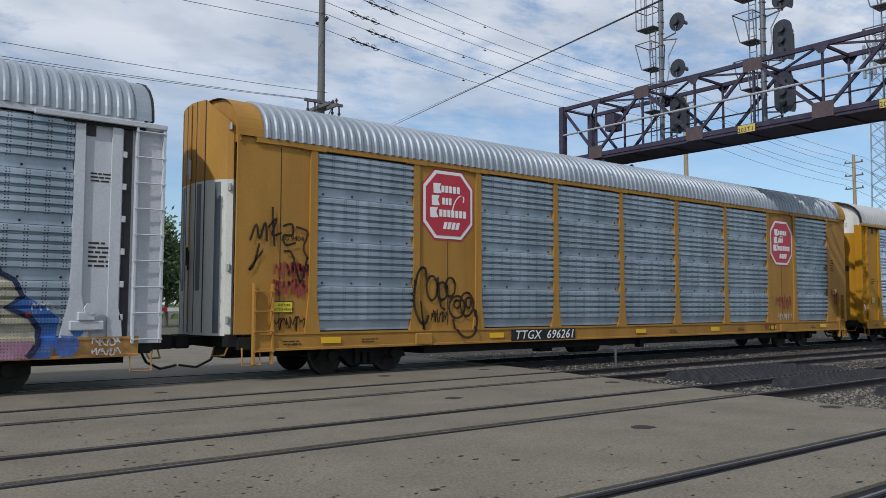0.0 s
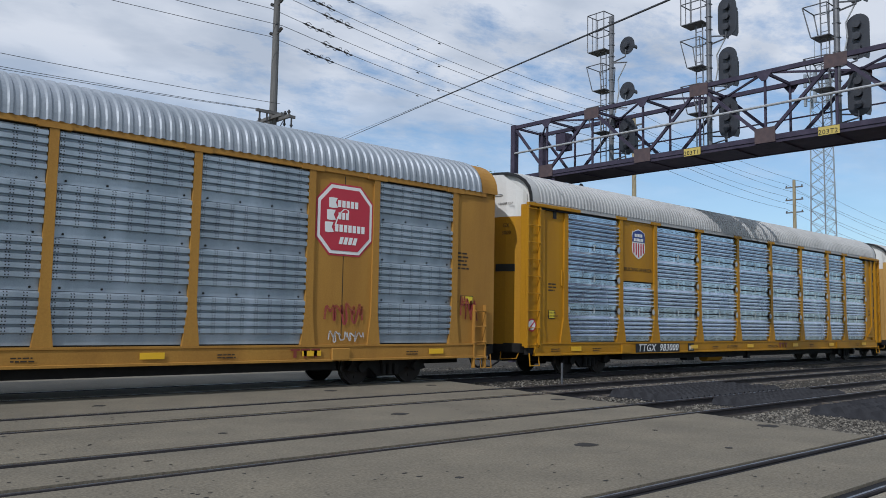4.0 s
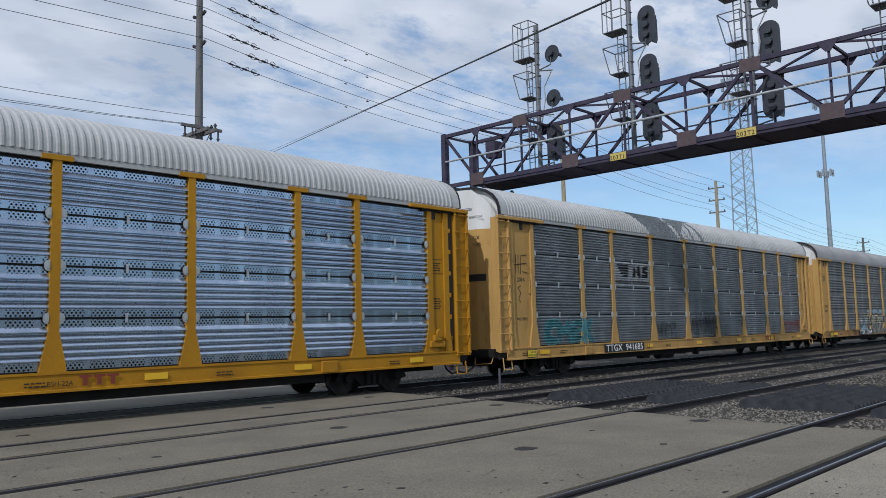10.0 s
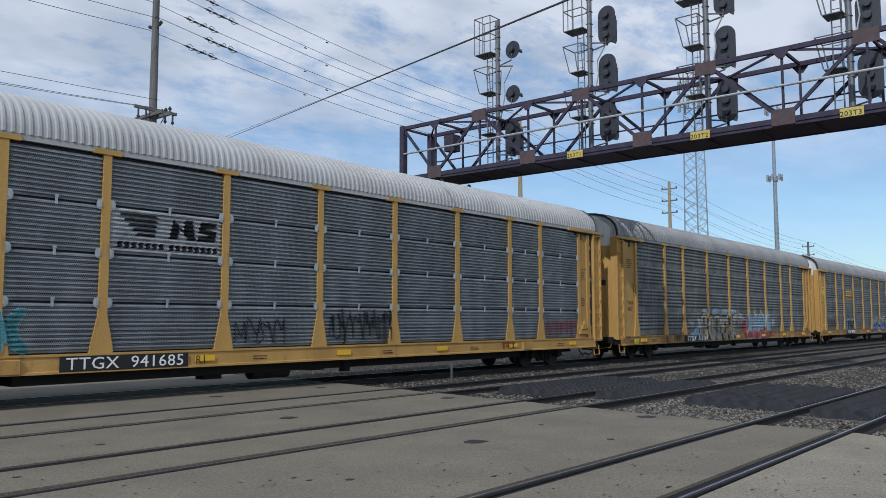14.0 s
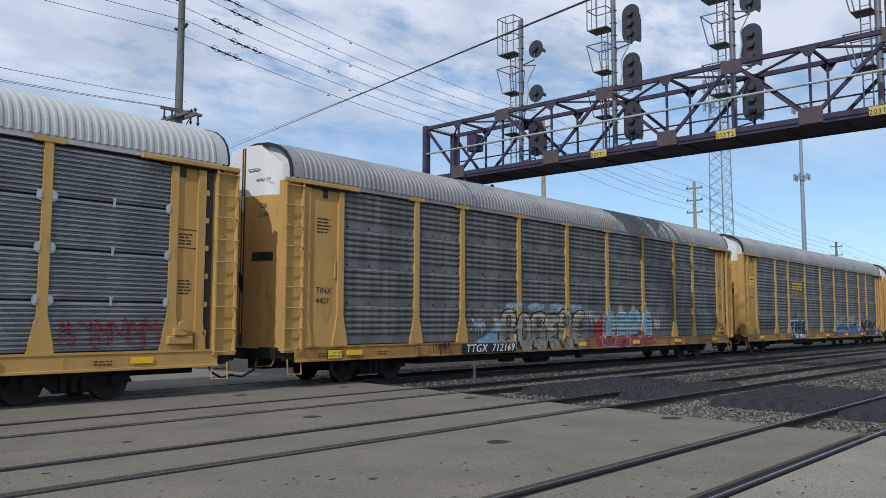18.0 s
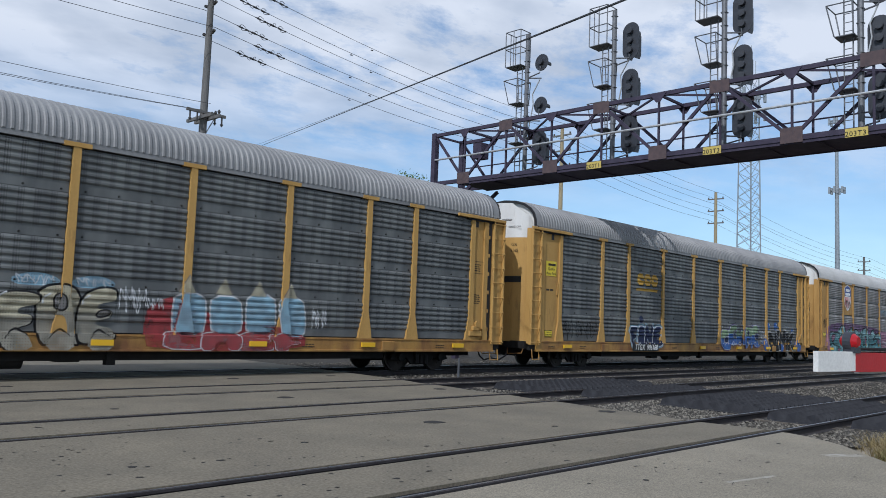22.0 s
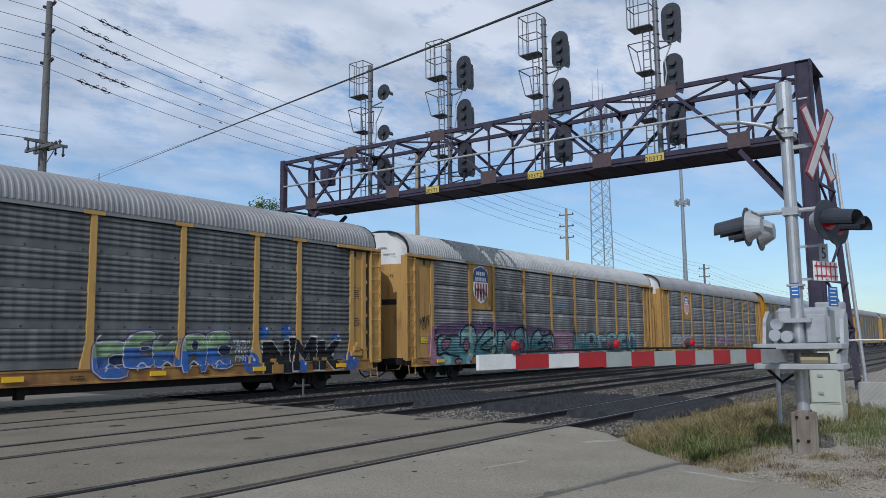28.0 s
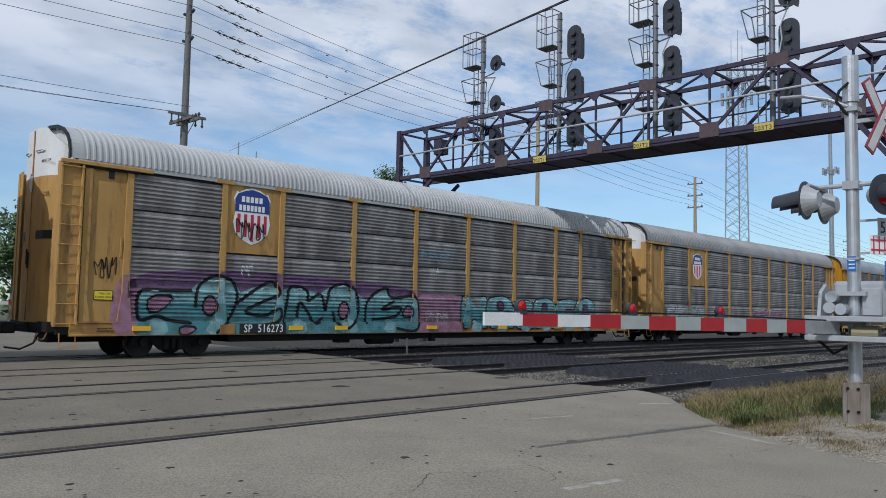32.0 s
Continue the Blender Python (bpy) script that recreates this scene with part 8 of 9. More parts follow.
def placard(car, x, z, w=0.52, h=0.26, y=-HALF + 0.05):
    p = flat_sign("placard", [(x, z), (x + w, z), (x + w, z + h), (x, z + h)], BLACK, car, y, "black-edged yellow height placard", 0.005)
    flat_sign("placard_face", [(x + 0.02, z + 0.02), (x + w - 0.02, z + 0.02), (x + w - 0.02, z + h - 0.02), (x + 0.02, z + h - 0.02)], plain("placard yellow", (0.72, 0.55, 0.03), 0.5), p, y - 0.007, "", 0.004)
    for k, word in enumerate(("THIS CAR", "EXCESS HEIGHT")):
        lettering("placard_lettering", word, h * 0.27, BLACK, p, pose(x + w / 2, y - 0.0125, z + h * (0.58 - 0.36 * k)), thick=0.001, align="CENTER")


def bay_sheet(car, style, bay, z0=SILL1):
    a, b = POSTS[bay] + 0.08, POSTS[bay + 1] - 0.08
    part("sign_sheet", boxes((a, b, -HALF + 0.05, -HALF + 0.1, z0, EAVE - 0.1)), style["paint"], car)
    return a, b


def octagon(car, cx, cz, rx, rz):
    y = -HALF + 0.048

    def cut(f, c=0.46):
        a, b = rx * f, rz * f
        return [(cx + px * a, cz + pz * b) for px, pz in ((-1 + c, -1), (1 - c, -1), (1, -1 + c), (1, 1 - c), (1 - c, 1), (-1 + c, 1), (-1, 1 - c), (-1, -1 + c))]

    s = flat_sign("octagon_sign", cut(1.0), SIGN_RED, car, y, "faded red octagon sign with white border")
    flat_sign("white_border", cut(0.95), SIGN_WHITE, s, y - 0.008)
    flat_sign("red_field", cut(0.86), SIGN_RED, s, y - 0.016)
    # lettering of the emblem as plain bars
    for r, (n, x0, w, hh) in enumerate(((5, -0.28, 0.15, 0.095), (3, -0.25, 0.13, 0.095), (7, -0.36, 0.155, 0.10), (4, -0.22, 0.16, 0.10))):
        z = cz + rz * (0.44 - 0.34 * r)
        if r < 3:
            x = cx - rx * (0.58 + 0.06 * r)
            flat_sign("white_block", [(x, z - rz * 0.13), (x + rx * 0.13, z - rz * 0.14), (x + rx * 0.3, z - rz * 0.12), (x + rx * 0.22, z + rz * 0.02), (x + rx * 0.28, z + rz * 0.15), (x + rx * 0.1, z + rz * 0.15), (x - rx * 0.01, z + rz * 0.14)], SIGN_WHITE, s, y - 0.024)
        for k in range(n):
            a = cx + rx * (x0 + w * k)
            lean = 0.06 * (r == 3)
            flat_sign("white_bar", [(a, z - rz * hh), (a + rx * w * 0.72, z - rz * hh), (a + rx * (w * 0.72 + lean), z + rz * hh), (a + rx * lean, z + rz * hh)], SIGN_WHITE, s, y - 0.024)
    pts = [(cx + rx * px, cz + rz * pz) for px, pz in ((0.12, -0.18), (0.24, 0.1), (0.42, 0.28), (0.58, 0.26), (0.56, 0.1))]
    bm = bmesh.new()
    ls = curve(pts, 5)
    for (xa, za), (xb, zb) in zip(ls, ls[1:]):
        bm.faces.new([bm.verts.new((px, y - 0.024, pz)) for px, pz in ((xa - 0.02, za), (xa + 0.02, za), (xb + 0.02, zb + 0.01), (xb - 0.02, zb + 0.01))])
    bmesh.ops.remove_doubles(bm, verts=bm.verts[:], dist=0.0115)
    part("white_swash", bm, SIGN_WHITE, s)


def decorate():
    cars = dict(CARS)
    S = STYLES
    # pale car at the head of the shot
    c, s = cars[0], S[0]
    edge = [(23.5, 2.35), (23.6, 2.15), (23.82, 2.03), (23.95, 1.73), (23.7, 1.55), (24.07, 1.38), (24.23, 1.16), (24.2, 0.88), (24.05, 0.66)]
    paint(c, s, [[(19.5, 0.64), (24.05, 0.64)] + edge[::-1] + [(22.4, 2.1), (21.2, 2.4), (19.5, 2.1)]], "cream", 0)
    paint(c, s, [[(19.5, 0.64), (24.05, 0.64), (24.15, 0.95), (19.5, 1.0)]], "pink", 1)
    paint(c, s, [[(23.75, 1.58), (24.0, 1.75), (24.25, 1.6), (24.55, 1.35), (24.5, 0.95), (24.4, 0.64), (24.1, 0.64), (24.24, 0.95), (24.2, 1.2), (24.0, 1.4)]], "blue", 2)
    paint(c, s, [rounded([(24.5, 0.64), (24.85, 0.66), (24.9, 1.02), (24.45, 1.05)], 1)], "blue", 3)
    paint(c, s, [ngon(24.84, 1.12, 0.11, 0.11, 12)], "blue", 5)
    paint(c, s, brush(edge, 0.05, False), "navy", 6)
    paint(c, s, [ngon(24.05, 1.42, 0.06, 0.06, 10)], "red", 7)
    tag(c, s, 24.1, 1.5, 0.35, 0.16, 4, "white", 0.012, 3)
    tag(c, s, 25.05, 0.84, 0.5, 0.14, 5, "white", 0.012, 4)
    tag(c, s, 25.05, 0.66, 0.5, 0.14, 6, "white", 0.012, 4)
    stencil(c, 25.0, 2.3, 0.4, 6, 0.05, y=-HALF + 0.055)
    stencil(c, 25.0, 3.9, 0.45, 3, 0.04, y=-HALF + 0.055)
    # car with the octagons
    c, s = cars[1], S[1]
    for bay in (1, 7):
        a, b = bay_sheet(c, s, bay)
        part("seam", boxes(((a + b) / 2 - 0.008, (a + b) / 2 + 0.008, -HALF + 0.045, -HALF + 0.05, SILL1 + 0.1, EAVE - 0.15)), MARK, c)
    octagon(c, 5.57, 4.12, 0.84, 0.90)
    octagon(c, 21.33, 3.96, 0.80, 0.86)
    part("seam", boxes((0.9, 0.915, -HALF + 0.055, -HALF + 0.06, SILL1 + 0.1, EAVE - 0.15)), MARK, c)
    for k, line in enumerate(([(0.42, 2.9), (0.3, 2.45), (0.2, 2.35), (0.5, 2.75)], [(0.2, 2.95), (0.34, 3.3), (0.42, 3.0), (0.55, 3.35), (0.6, 2.95)], [(0.62, 3.25), (0.82, 3.45), (0.72, 3.1), (0.95, 3.15)], [(0.72, 3.7), (0.74, 3.3), (0.78, 2.85)],
                              [(0.98, 3.3), (1.2, 3.35), (1.22, 3.12), (1.0, 3.1), (1.05, 2.9), (1.3, 2.95)], [(1.3, 3.3), (1.6, 3.2), (1.5, 2.85), (1.62, 2.6)], [(1.0, 2.75), (1.2, 2.72), (1.35, 2.3), (1.45, 2.1), (1.6, 2.65)])):
        paint(c, s, brush(line, 0.026), "black", 9 + 0.5 * k, "scrawl")
    for k in range(2):
        tag(c, s, 0.8 - 0.06 * k, 2.18 - 0.36 * k, 0.85, 0.36, 18 + k, "red", 0.03, 5)
    tag(c, s, 0.75, 1.05, 0.8, 0.32, 9, "black", 0.014, 4)
    placard(c, 0.75, 1.42)
    for k, (cx, cz, rx, rz) in enumerate(((5.04, 2.02, 0.17, 0.30), (5.36, 1.95, 0.17, 0.22), (5.62, 2.05, 0.16, 0.24), (5.84, 1.55, 0.26, 0.28), (6.16, 1.62, 0.22, 0.30), (6.22, 1.66, 0.09, 0.13), (5.84, 1.62, 0.10, 0.10))):
        ring = ngon(cx, cz, rx, rz, 16, 0.3 * k)
        paint(c, s, brush(ring + ring[:2], 0.03, False), "black", 9 + 0.5 * k, "scrawl")
    for k, line in enumerate(([(4.86, 2.2), (4.8, 2.5), (4.58, 2.42), (4.46, 2.0), (4.46, 1.55), (4.62, 1.2), (4.82, 1.15), (4.92, 1.35)], [(5.7, 1.25), (5.8, 0.95), (6.05, 0.78), (6.32, 0.85), (6.46, 1.15), (6.4, 1.5)], [(4.66, 1.7), (4.72, 1.3), (4.8, 1.0)], [(5.2, 2.3), (5.3, 1.6), (5.45, 1.5)])):
        paint(c, s, brush(line, 0.034), "black", 13 + 0.5 * k, "scrawl")
    tag(c, s, 5.0, 1.15, 0.5, 0.35, 12, "black", 0.016, 4)
    lettering("sheet_mark", "G 9404", 0.16, MARK, c, pose(1.0, -HALF + 0.054, 3.0), thick=0.002)
    tag(c, s, 20.75, 1.5, 1.2, 0.5, 33, "red", 0.03, 4)
    tag(c, s, 20.9, 1.08, 1.0, 0.25, 34, "white", 0.015, 5)
    tag(c, s, 25.0, 1.6, 0.6, 0.7, 35, "red", 0.025, 3)
    placard(c, 25.05, 2.05, 0.45, 0.24)
    stencil(c, 24.95, 3.0, 0.45, 5, 0.06, y=-HALF + 0.055)
    # car with bright panels
    c, s = cars[2], S[2]
    a, b = bay_sheet(c, s, 1, SILL1 + 0.03 + (EAVE - 0.14 - SILL1 - 0.03) / 2)
    shield_sign(c, 5.58, 4.30, 0.78, 1.02, -HALF + 0.046)
    lettering("slogan", "BUILDING AMERICA", 0.175, MARK, c, pose(5.56, -HALF + 0.044, 3.37), thick=0.002, align="CENTER", spread=1.02)
    stencil(c, 0.95, 2.55, 0.4, 3, 0.055, y=-HALF + 0.055)
    lettering("sill_mark", "LD LMT 80900", 0.13, MARK, c, pose(11.3, -HALF - 0.035, 0.76), thick=0.002, slant=0.2)
    lettering("sill_mark", "BSH-22A", 0.13, MARK, c, pose(15.0, -HALF - 0.035, 0.74), thick=0.002)
    lettering("mark", "R1", 0.22, SIGN_WHITE, c, pose(8.6, -HALF - 0.036, 0.70), thick=0.002)
    part("mark_field", boxes((8.53, 8.92, -HALF - 0.034, -HALF - 0.03, 0.65, 0.94)), BLACK, c)
    placard(c, 0.95, 1.72, 0.3, 0.26)
    b_ = bmesh.new()
    disc(b_, (0.16, -HALF + 0.031, 1.52), (0, 1, 0), 0.19, 0.006, 24)
    rs = part("round_notice", b_, SIGN_RED, c, "round red-edged prohibition notice")
    b_ = bmesh.new()
    disc(b_, (0.16, -HALF + 0.027, 1.52), (0, 1, 0), 0.15, 0.008, 24)
    part("notice_face", b_, SIGN_WHITE, rs)
    ob = part("slash", boxes((-0.15, 0.15, -0.002, 0.002, -0.02, 0.02)), SIGN_RED, rs)
    ob.matrix_local = pose(0.16, -HALF + 0.020, 1.52, 0, -45, 0)
    # car with dull grey panels
    c, s = cars[3], S[3]
    paint(c, s, [[(6.68, 3.08), (9.2, 3.08), (9.2, 3.98), (6.68, 3.98)]], "grey_panel", 0, "sign_field", "pale grey emblem field on a panel")
    for k in range(5):
        x = 6.85 + 0.09 * k
        paint(c, s, [[(x, 3.83 - 0.1 * k), (x + 0.85 - 0.1 * k, 3.83 - 0.1 * k), (x + 0.8 - 0.1 * k, 3.89 - 0.1 * k), (x + 0.04, 3.89 - 0.1 * k)]], "black", 1, "emblem_bar")
    paint(c, s, [[(7.95, 3.42), (8.15, 3.42), (8.2, 3.66), (8.4, 3.42), (8.58, 3.42), (8.5, 3.86), (8.32, 3.86), (8.28, 3.62), (8.05, 3.86)], [(8.62, 3.42), (9.05, 3.42), (9.1, 3.66), (8.8, 3.7), (9.1, 3.75), (9.08, 3.86), (8.7, 3.86), (8.64, 3.62), (8.9, 3.56), (8.62, 3.52)]], "black", 1, "emblem_bar")
    for k in range(15):
        x = 6.82 + 0.15 * k + (0.08 if k > 6 else 0)
        paint(c, s, [[(x, 3.16), (x + 0.1, 3.16), (x + 0.12, 3.29), (x + 0.02, 3.29)]], "black", 1, "emblem_bar")
    piece(c, s, 2.3, 5.1, 0.98, 1.9, (0, 5, 3, 4), "teal", "teal", 41, 1, width=0.02)
    for p in lettershapes(2.3, 5.1, 0.98, 1.9, (0, 5, 3, 4), 41, 1):
        paint(c, s, brush(p + p[:1], 0.008, False), "pale_teal", 9, "scrawl")
    tag(c, s, 12.4, 1.1, 2.4, 0.9, 44, "black", 0.018, 8)
    tag(c, s, 9.6, 1.05, 1.4, 0.7, 45, "black", 0.014, 4)
    tag(c, s, 22.5, 1.1, 2.0, 0.6, 47, "red", 0.02, 6)
    for k, line in enumerate(([(0.88, 3.35), (0.9, 3.95)], [(1.0, 3.33), (1.02, 3.95)], [(1.12, 3.33), (1.14, 3.95)], [(0.8, 3.6), (1.45, 3.68)], [(1.2, 3.92), (1.5, 3.95)], [(1.22, 3.4), (1.55, 3.36)], [(1.12, 2.95), (0.98, 2.88), (1.1, 2.72), (1.0, 2.55), (1.1, 2.4)])):
        paint(c, s, brush(line, 0.013, k > 5), "black", 2, "scrawl")
    lettering("chalk_mark", "2014", 0.2, MARK, c, pose(0.9, -HALF + 0.054, 3.08), thick=0.002)
    lettering("sheet_mark", "NS 27924", 0.13, MARK, c, pose(0.86, -HALF + 0.054, 1.85), thick=0.002)
    placard(c, 1.25, 0.66, 0.5, 0.25, -HALF - 0.034)
    lettering("mark", "R1", 0.26, BLACK, c, pose(8.7, -HALF - 0.036, 0.7), thick=0.002)
    # graffiti car
    c, s = cars[4], S[4]
    paint(c, s, [rounded([(7.2, 0.64), (8.5, 0.64), (8.6, 1.3), (8.2, 1.8), (7.9, 1.2), (7.1, 1.0)], 2)], "sky", 0)
    piece(c, s, 8.35, 13.2, 0.64, 2.0, (1, 2, 1, 7, 1, 3), "grey_light", "black", 51, 2, high="cream", shine="white", width=0.05, middle="grey", low="grey_light")
    for k in range(4):
        x = 8.7 + 1.2 * k
        paint(c, s, [rounded([(x, 1.98), (x + 0.8, 2.0), (x + 0.95, 2.15), (x + 0.45, 2.3), (x - 0.1, 2.16)], 2)], "sky", 0)
        tag(c, s, x, 2.02, 0.8, 0.2, 150 + k, "white", 0.012, 4)
    tag(c, s, 13.3, 1.5, 0.6, 0.6, 160, "white", 0.014, 4)
    tag(c, s, 13.95, 1.55, 0.4, 0.3, 161, "white", 0.012, 3)
    paint(c, s, [rounded([(14.0, 0.62), (18.3, 0.62), (18.3, 1.2), (16.6, 1.3), (15.0, 1.7), (14.7, 1.95), (14.0, 1.7), (13.9, 1.1)], 1)], "red", 0)
    piece(c, s, 14.5, 18.35, 1.0, 2.08, (8, 8, 8, 8), "sky", "white", 52, 1, width=0.04)
    piece(c, s, 14.4, 18.2, 0.62, 1.12, (0, 1, 3, 7), "red", "white", 53, 1, width=0.03)
    for k in range(4):
        x = 14.95 + k * 0.95
        paint(c, s, [[(x - 0.22, 2.02), (x + 0.22, 2.02), (x, 2.42)]], "cream", 8)
        paint(c, s, brush([(x - 0.24, 2.04), (x, 2.44), (x + 0.24, 2.04)], 0.02, False), "grey", 9)
    tag(c, s, 7.0, 1.2, 0.6, 0.55, 55, "white", 0.016, 4)
    tag(c, s, 8.0, 1.3, 0.35, 0.5, 56, "white", 0.012, 4)
    tag(c, s, 5.2, 0.64, 0.7, 0.4, 57, "black", 0.014, 3)
    tag(c, s, 18.5, 1.2, 0.5, 0.6, 58, "white", 0.016, 4)
    lettering("sheet_mark", "TINX", 0.22, MARK, c, pose(0.92, -HALF + 0.054, 2.32), thick=0.002)
    lettering("sheet_mark", "4407", 0.22, MARK, c, pose(0.92, -HALF + 0.054, 2.06), thick=0.002)
    stencil(c, 0.95, 3.85, 0.5, 5, 0.05, y=-HALF + 0.055)
    placard(c, 1.3, 0.66, 0.5, 0.25, -HALF - 0.034)
    # car with yellow emblem
    c, s = cars[5], S[5]
    for k in range(3):
        x = 7.26 + 0.55 * k
        poly = rounded([(x, 3.44), (x + 0.52, 3.44), (x + 0.52, 3.94), (x, 3.94)], 1)
        paint(c, s, [[(px + 0.035, pz - 0.045) for px, pz in poly]], BLACK, 0, "emblem_shadow")
        paint(c, s, [poly], EMBLEM_GOLD, 1, "emblem_block")
        paint(c, s, [[(x + 0.2, 3.64), (x + 0.44 + 0.1 * (k == 0), 3.64), (x + 0.44 + 0.1 * (k == 0), 3.74), (x + 0.2, 3.74)]], "grey_shadow", 2, "emblem_notch")
    paint(c, s, [[(7.2, 3.2), (8.9, 3.2), (8.9, 3.31), (7.2, 3.31)]], EMBLEM_GOLD, 1, "emblem_block")
    piece(c, s, 6.7, 9.15, 0.78, 1.75, (7, 8, 6, 3), "navy", "white", 61, 2, halo="sky", width=0.05)
    paint(c, s, [rounded(ngon(7.58, 1.98, 0.17, 0.17, 8), 1)], "navy", 9)
    piece(c, s, 15.0, 19.4, 0.66, 2.05, (0, 3, 4, 1, 0), "blue", "white", 62, 1, halo="violet", high="green", shine="white", width=0.03, middle="navy", wave=0.25)
    for x, z, r in ((20.2, 1.0, 0.34), (20.75, 1.98, 0.2), (21.7, 2.0, 0.24), (22.35, 0.82, 0.24), (24.0, 1.75, 0.2), (24.75, 0.95, 0.36), (23.75, 1.1, 0.2)):
        paint(c, s, [ngon(x, z, r, r, 14)], "blue", 0)
        paint(c, s, [ngon(x + 0.1, z + 0.1, 0.05, 0.05, 8)], "white", 10)
    piece(c, s, 20.7, 24.25, 0.6, 1.8, (6, 5, 4), "black", "white", 63, 0, halo="cream", width=0.045)
    for x in (21.0, 22.9, 23.3):
        paint(c, s, [[(x, 1.02), (x + 0.26, 1.02), (x + 0.26, 1.12), (x, 1.12)]], "orange", 11)
    for k in range(3):
        tag(c, s, 19.5 + 0.06 * k, 1.55 - 0.24 * k, 0.65, 0.2, 64 + k, "white", 0.014, 5)
    tag(c, s, 1.9, 1.1, 2.3, 0.7, 65, "black", 0.012, 7)
    tag(c, s, 2.9, 1.6, 1.2, 0.25, 66, "grey", 0.01, 5)
    q = flat_sign("quality_plate", [(0.83, 3.4), (1.5, 3.4), (1.5, 3.95), (0.83, 3.95)], plain("placard yellow", (0.72, 0.55, 0.03), 0.5), c, -HALF + 0.055, "yellow plate with dark lines")
    for k, word in enumerate(("Quality", "Auto Rack")):
        lettering("plate_lettering", word, 0.14, MARK, q, pose(1.15, -HALF + 0.047, 3.62 - 0.17 * k), thick=0.001, align="CENTER")
    part("plate_bar", boxes((0.95, 1.4, -HALF + 0.044, -HALF + 0.047, 3.78, 3.86)), MARK, q)
    stencil(c, 0.9, 2.85, 0.5, 1, 0.09, y=-HALF + 0.055)
    placard(c, 0.82, 1.15, 0.5, 0.25)
    # teal graffiti car
    c, s = cars[6], S[6]
    a, b = bay_sheet(c, s, 1, SILL1 + 0.03 + (EAVE - 0.14 - SILL1 - 0.03) / 2)
    shield_sign(c, 5.5, 4.16, 1.28, 1.72, -HALF + 0.046)
    tag(c, s, 4.95, 3.45, 1.0, 0.6, 71, "black", 0.022, 4, 14)
    paint(c, s, [rounded([(1.3, 0.64), (2.2, 0.64), (2.1, 2.3), (1.5, 2.2)], 1), [(11.7, 0.64), (14.6, 0.64), (14.6, 2.0), (11.9, 2.15)]], "pink", 0)
    paint(c, s, [rounded([(1.8, 1.4), (7.5, 1.5), (12.2, 1.5), (12.1, 2.2), (10.0, 2.35), (7.0, 2.5), (4.2, 2.5), (1.8, 2.3)], 1)], "mauve", 0)
    paint(c, s, [TEAL_FIELD], "teal", 1)
    paint(c, s, clip_high([TEAL_FIELD], 0.52), "pale_teal", 2)
    paint(c, s, [rounded([(x, 0.64), (x + w, 0.64), (x + w * 0.8, 1.05), (x + w * 0.3, 1.12)], 1) for x, w in ((2.3, 0.7), (4.0, 0.9), (5.8, 0.8), (6.9, 0.7), (8.7, 0.9), (10.6, 0.7))], "pale_teal", 3)
    for line in TEAL_LINES:
        paint(c, s, brush(line, 0.05), "black", 4)
    for hole in TEAL_HOLES:
        paint(c, s, [grow(rounded(hole, 1), 0.07)], "black", 5)
        paint(c, s, [rounded(hole, 1)], "pink", 6)
    for x, z in ((2.35, 1.75), (4.25, 2.1), (5.9, 1.95), (7.1, 1.95), (8.75, 2.1), (10.4, 1.9), (11.5, 1.7)):
        paint(c, s, brush([(x, z), (x + 0.14, z + 0.09), (x + 0.3, z + 0.08)], 0.018), "white", 6)
    piece(c, s, 14.6, 23.2, 0.64, 2.15, (6, 1, 0, 1, 3, 2), "teal", "black", 73, 1, high="pale_teal", shine="white", width=0.055, middle="mauve", low="pale_teal", wave=0.2)
    tag(c, s, 0.85, 2.1, 0.6, 0.6, 74, "black", 0.018, 3)
    tag(c, s, 12.7, 1.0, 1.2, 0.4, 75, "white", 0.016, 4)
    tag(c, s, 12.9, 2.6, 0.4, 0.4, 76, "white", 0.016, 2)
    tag(c, s, 5.2, 2.35, 0.4, 0.4, 79, "white", 0.02, 2)
    tag(c, s, 12.3, 3.2, 1.6, 0.5, 78, "sky", 0.02, 5)
    placard(c, 0.9, 1.55)
    # the next ones down the line
    c, s = cars[7], S[7]
    bay_sheet(c, s, 1, SILL1 + 0.03 + (EAVE - 0.14 - SILL1 - 0.03) / 2)
    shield_sign(c, 5.55, 4.1, 1.1, 1.45, -HALF + 0.046)
    piece(c, s, 2.2, 6.4, 1.2, 1.9, (0, 1, 3, 4, 2), "white", "grey", 81, 1)
    piece(c, s, 12.5, 17.0, 1.1, 1.8, (0, 1, 3, 4, 2), "pink", "white", 82, 1)
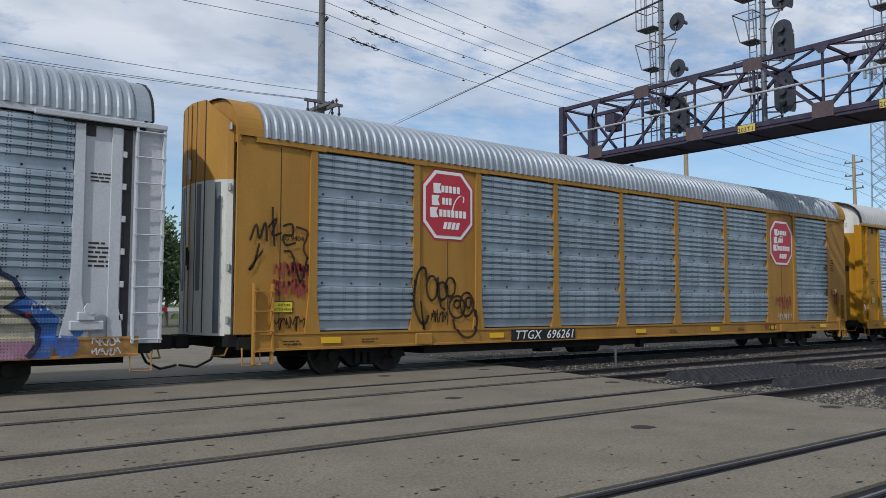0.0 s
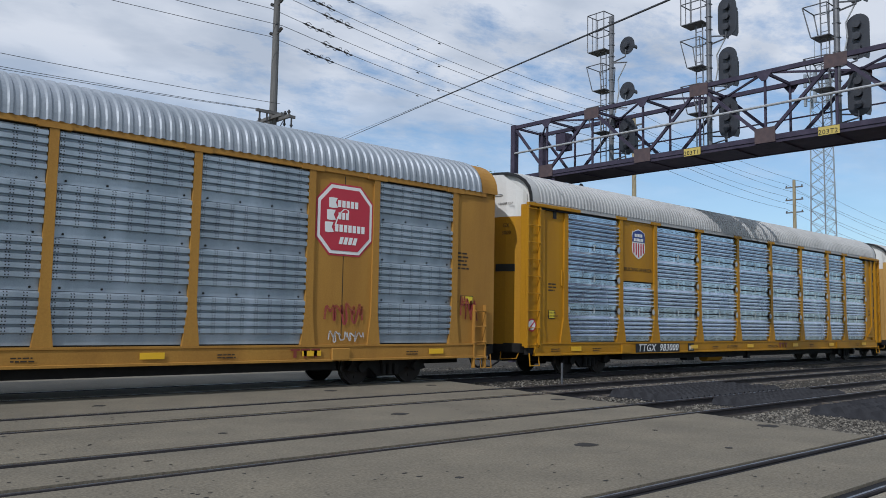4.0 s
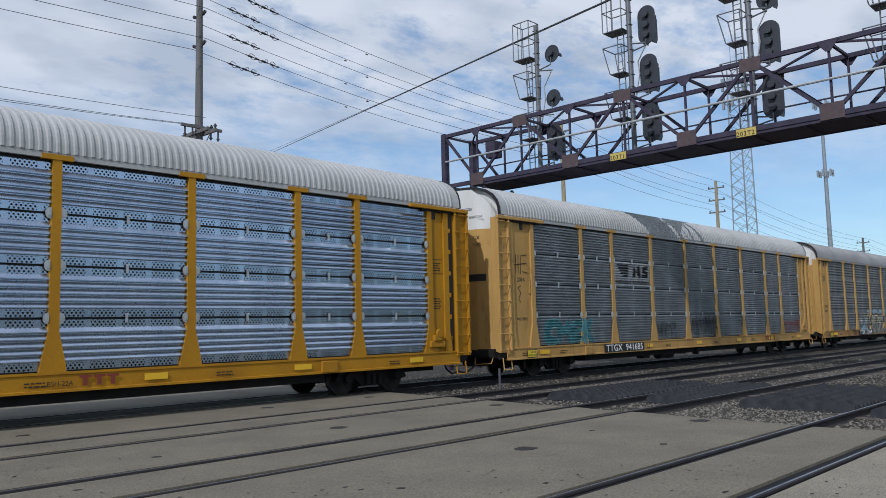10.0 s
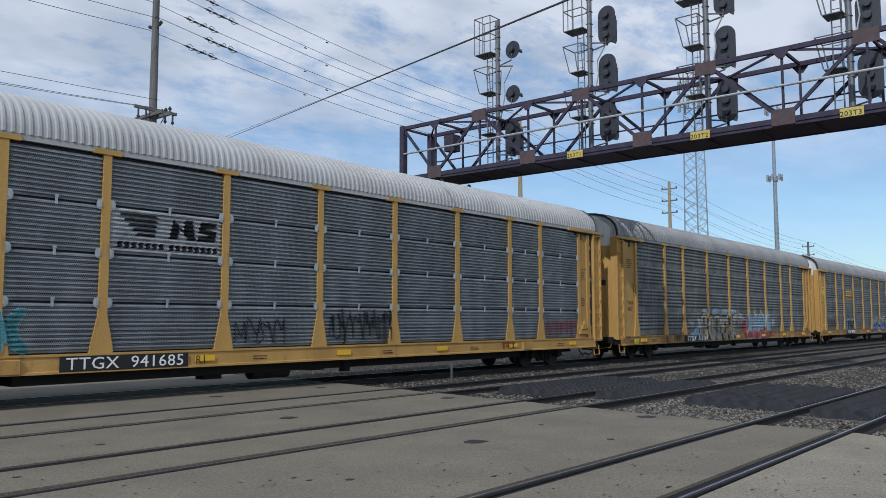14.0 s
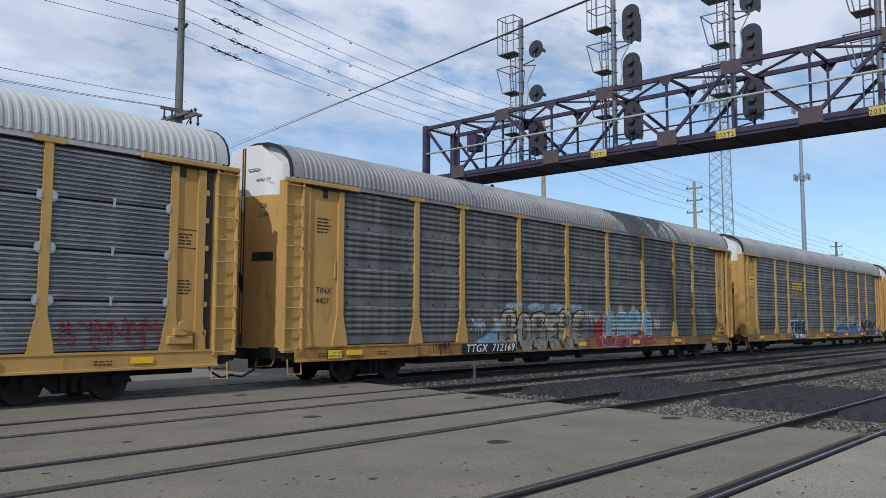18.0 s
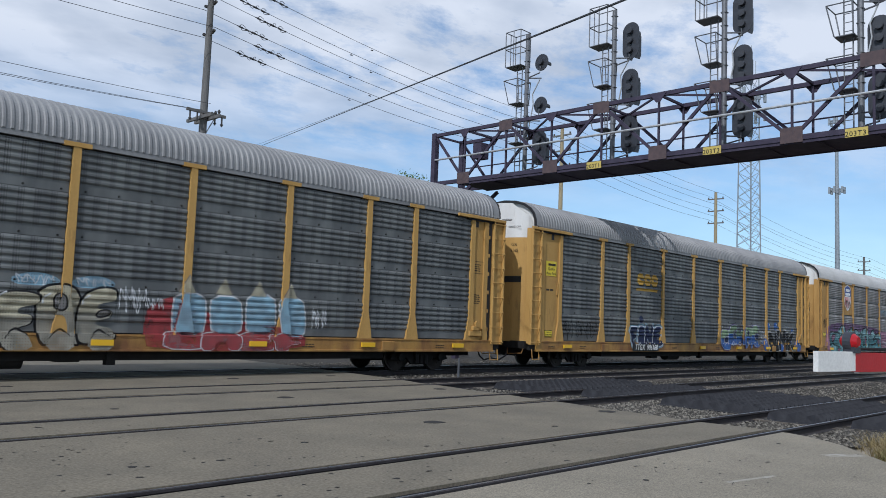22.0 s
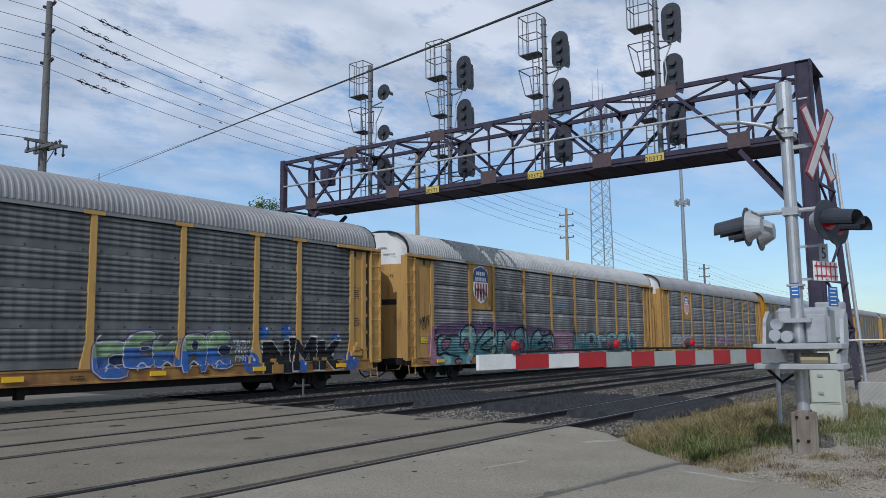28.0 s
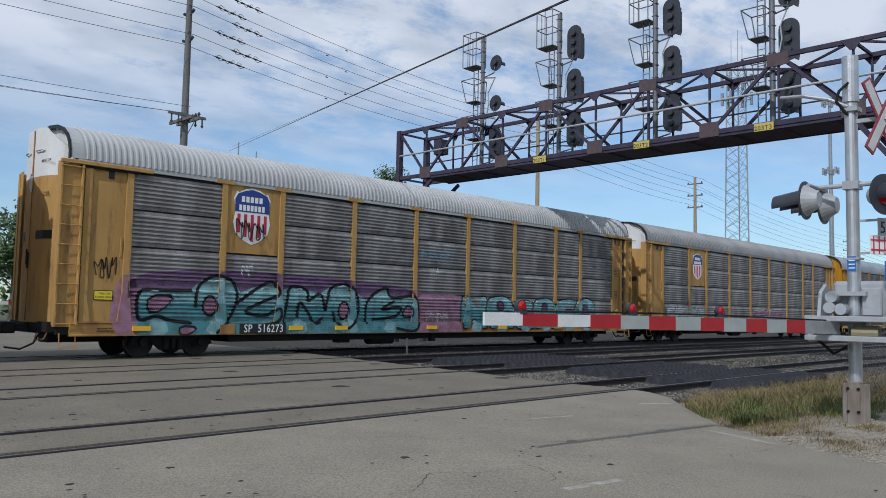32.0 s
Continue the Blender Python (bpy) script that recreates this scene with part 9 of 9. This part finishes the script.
    for k in (2, 3, 4, 5, 6, 7):
        # words on the upper doors
        word = lettering("door_lettering", "EXCESS HEIGHT CAR", 0.10, MARK, cars[k], pose(leaf_x(0.4) - 0.012, -0.10, 5.10, 0, 0, -90 + 4), thick=0.002)
        num = STYLES[k].get("number")
        if num:
            for r, w in enumerate(num.split()):
                lettering("door_lettering", w, 0.17, MARK, cars[k], pose(leaf_x(0.55) - 0.014, -0.42, 4.42 - 0.22 * r, 0, 0, -90 + 8), thick=0.002)
        stencil(cars[k], 24.95, 2.2, 0.35, 5, 0.04, y=-HALF + 0.055)
        frame_box = part("data_frame", boxes((25.42, 25.96, -HALF + 0.052, -HALF + 0.055, 3.2, 3.215)), MARK, cars[k])
        part("frame_bar", boxes((25.42, 25.96, -HALF + 0.052, -HALF + 0.055, 3.6, 3.615)), MARK, frame_box)
        for x in (25.405, 25.96):
            part("frame_bar", boxes((x, x + 0.015, -HALF + 0.052, -HALF + 0.055, 3.2, 3.615)), MARK, frame_box)
        stencil(cars[k], 24.95, 3.28, 0.35, 4, 0.04, y=-HALF + 0.055)


EMBLEM_GOLD = material("gold emblem paint", (0.60, 0.34, 0.02), 0.5, dark=(0.48, 0.26, 0.02), grain=3)
SPRAY["grey_panel"] = spray("pale grey emblem paint", (0.52, 0.54, 0.56))
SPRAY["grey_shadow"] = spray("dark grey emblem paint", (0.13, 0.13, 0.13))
SPRAY["grey_light"] = spray("dusty grey paint", (0.36, 0.34, 0.28))
decorate()


def motions():
    """The train rolls past at an even speed; its wheels turn with it."""
    times = [0, 4, 8, 12, 16, 20, 24, 28, 32]
    for index, car in CARS:
        walk(car, [(t, pose(START + PITCH * (index - 1) + SLACK.get(index, 0.0) - SPEED * t, CAR_Y, 0)) for t in times])
    rate = math.degrees(SPEED / 0.42)
    for index, ws, wx in WHEELSETS:
        if index > 6:
            continue
        # wheels turn while their car is near; further off they are too small to see
        near = [t for t in range(0, 33) if -20 < START + PITCH * (index - 1) + 13 - SPEED * t < 45]
        a, b = (min(near), max(near)) if near else (0, 0)
        steps = [0.0] + [k * 4 / 30 for k in range(int(a * 7.5), int(b * 7.5) + 1) if k > 0]
        rows, angle, last = [], 0.0, 0.0
        for t in steps:
            angle -= 0.0 if t <= a else rate * (t - max(last, a))
            last = t
            rows.append((t, pose(wx, 0, 0.42, 0, angle, 0)))
        if last < 32:
            rows.append((32.0, rows[-1][1]))
        walk(ws, rows)


motions()
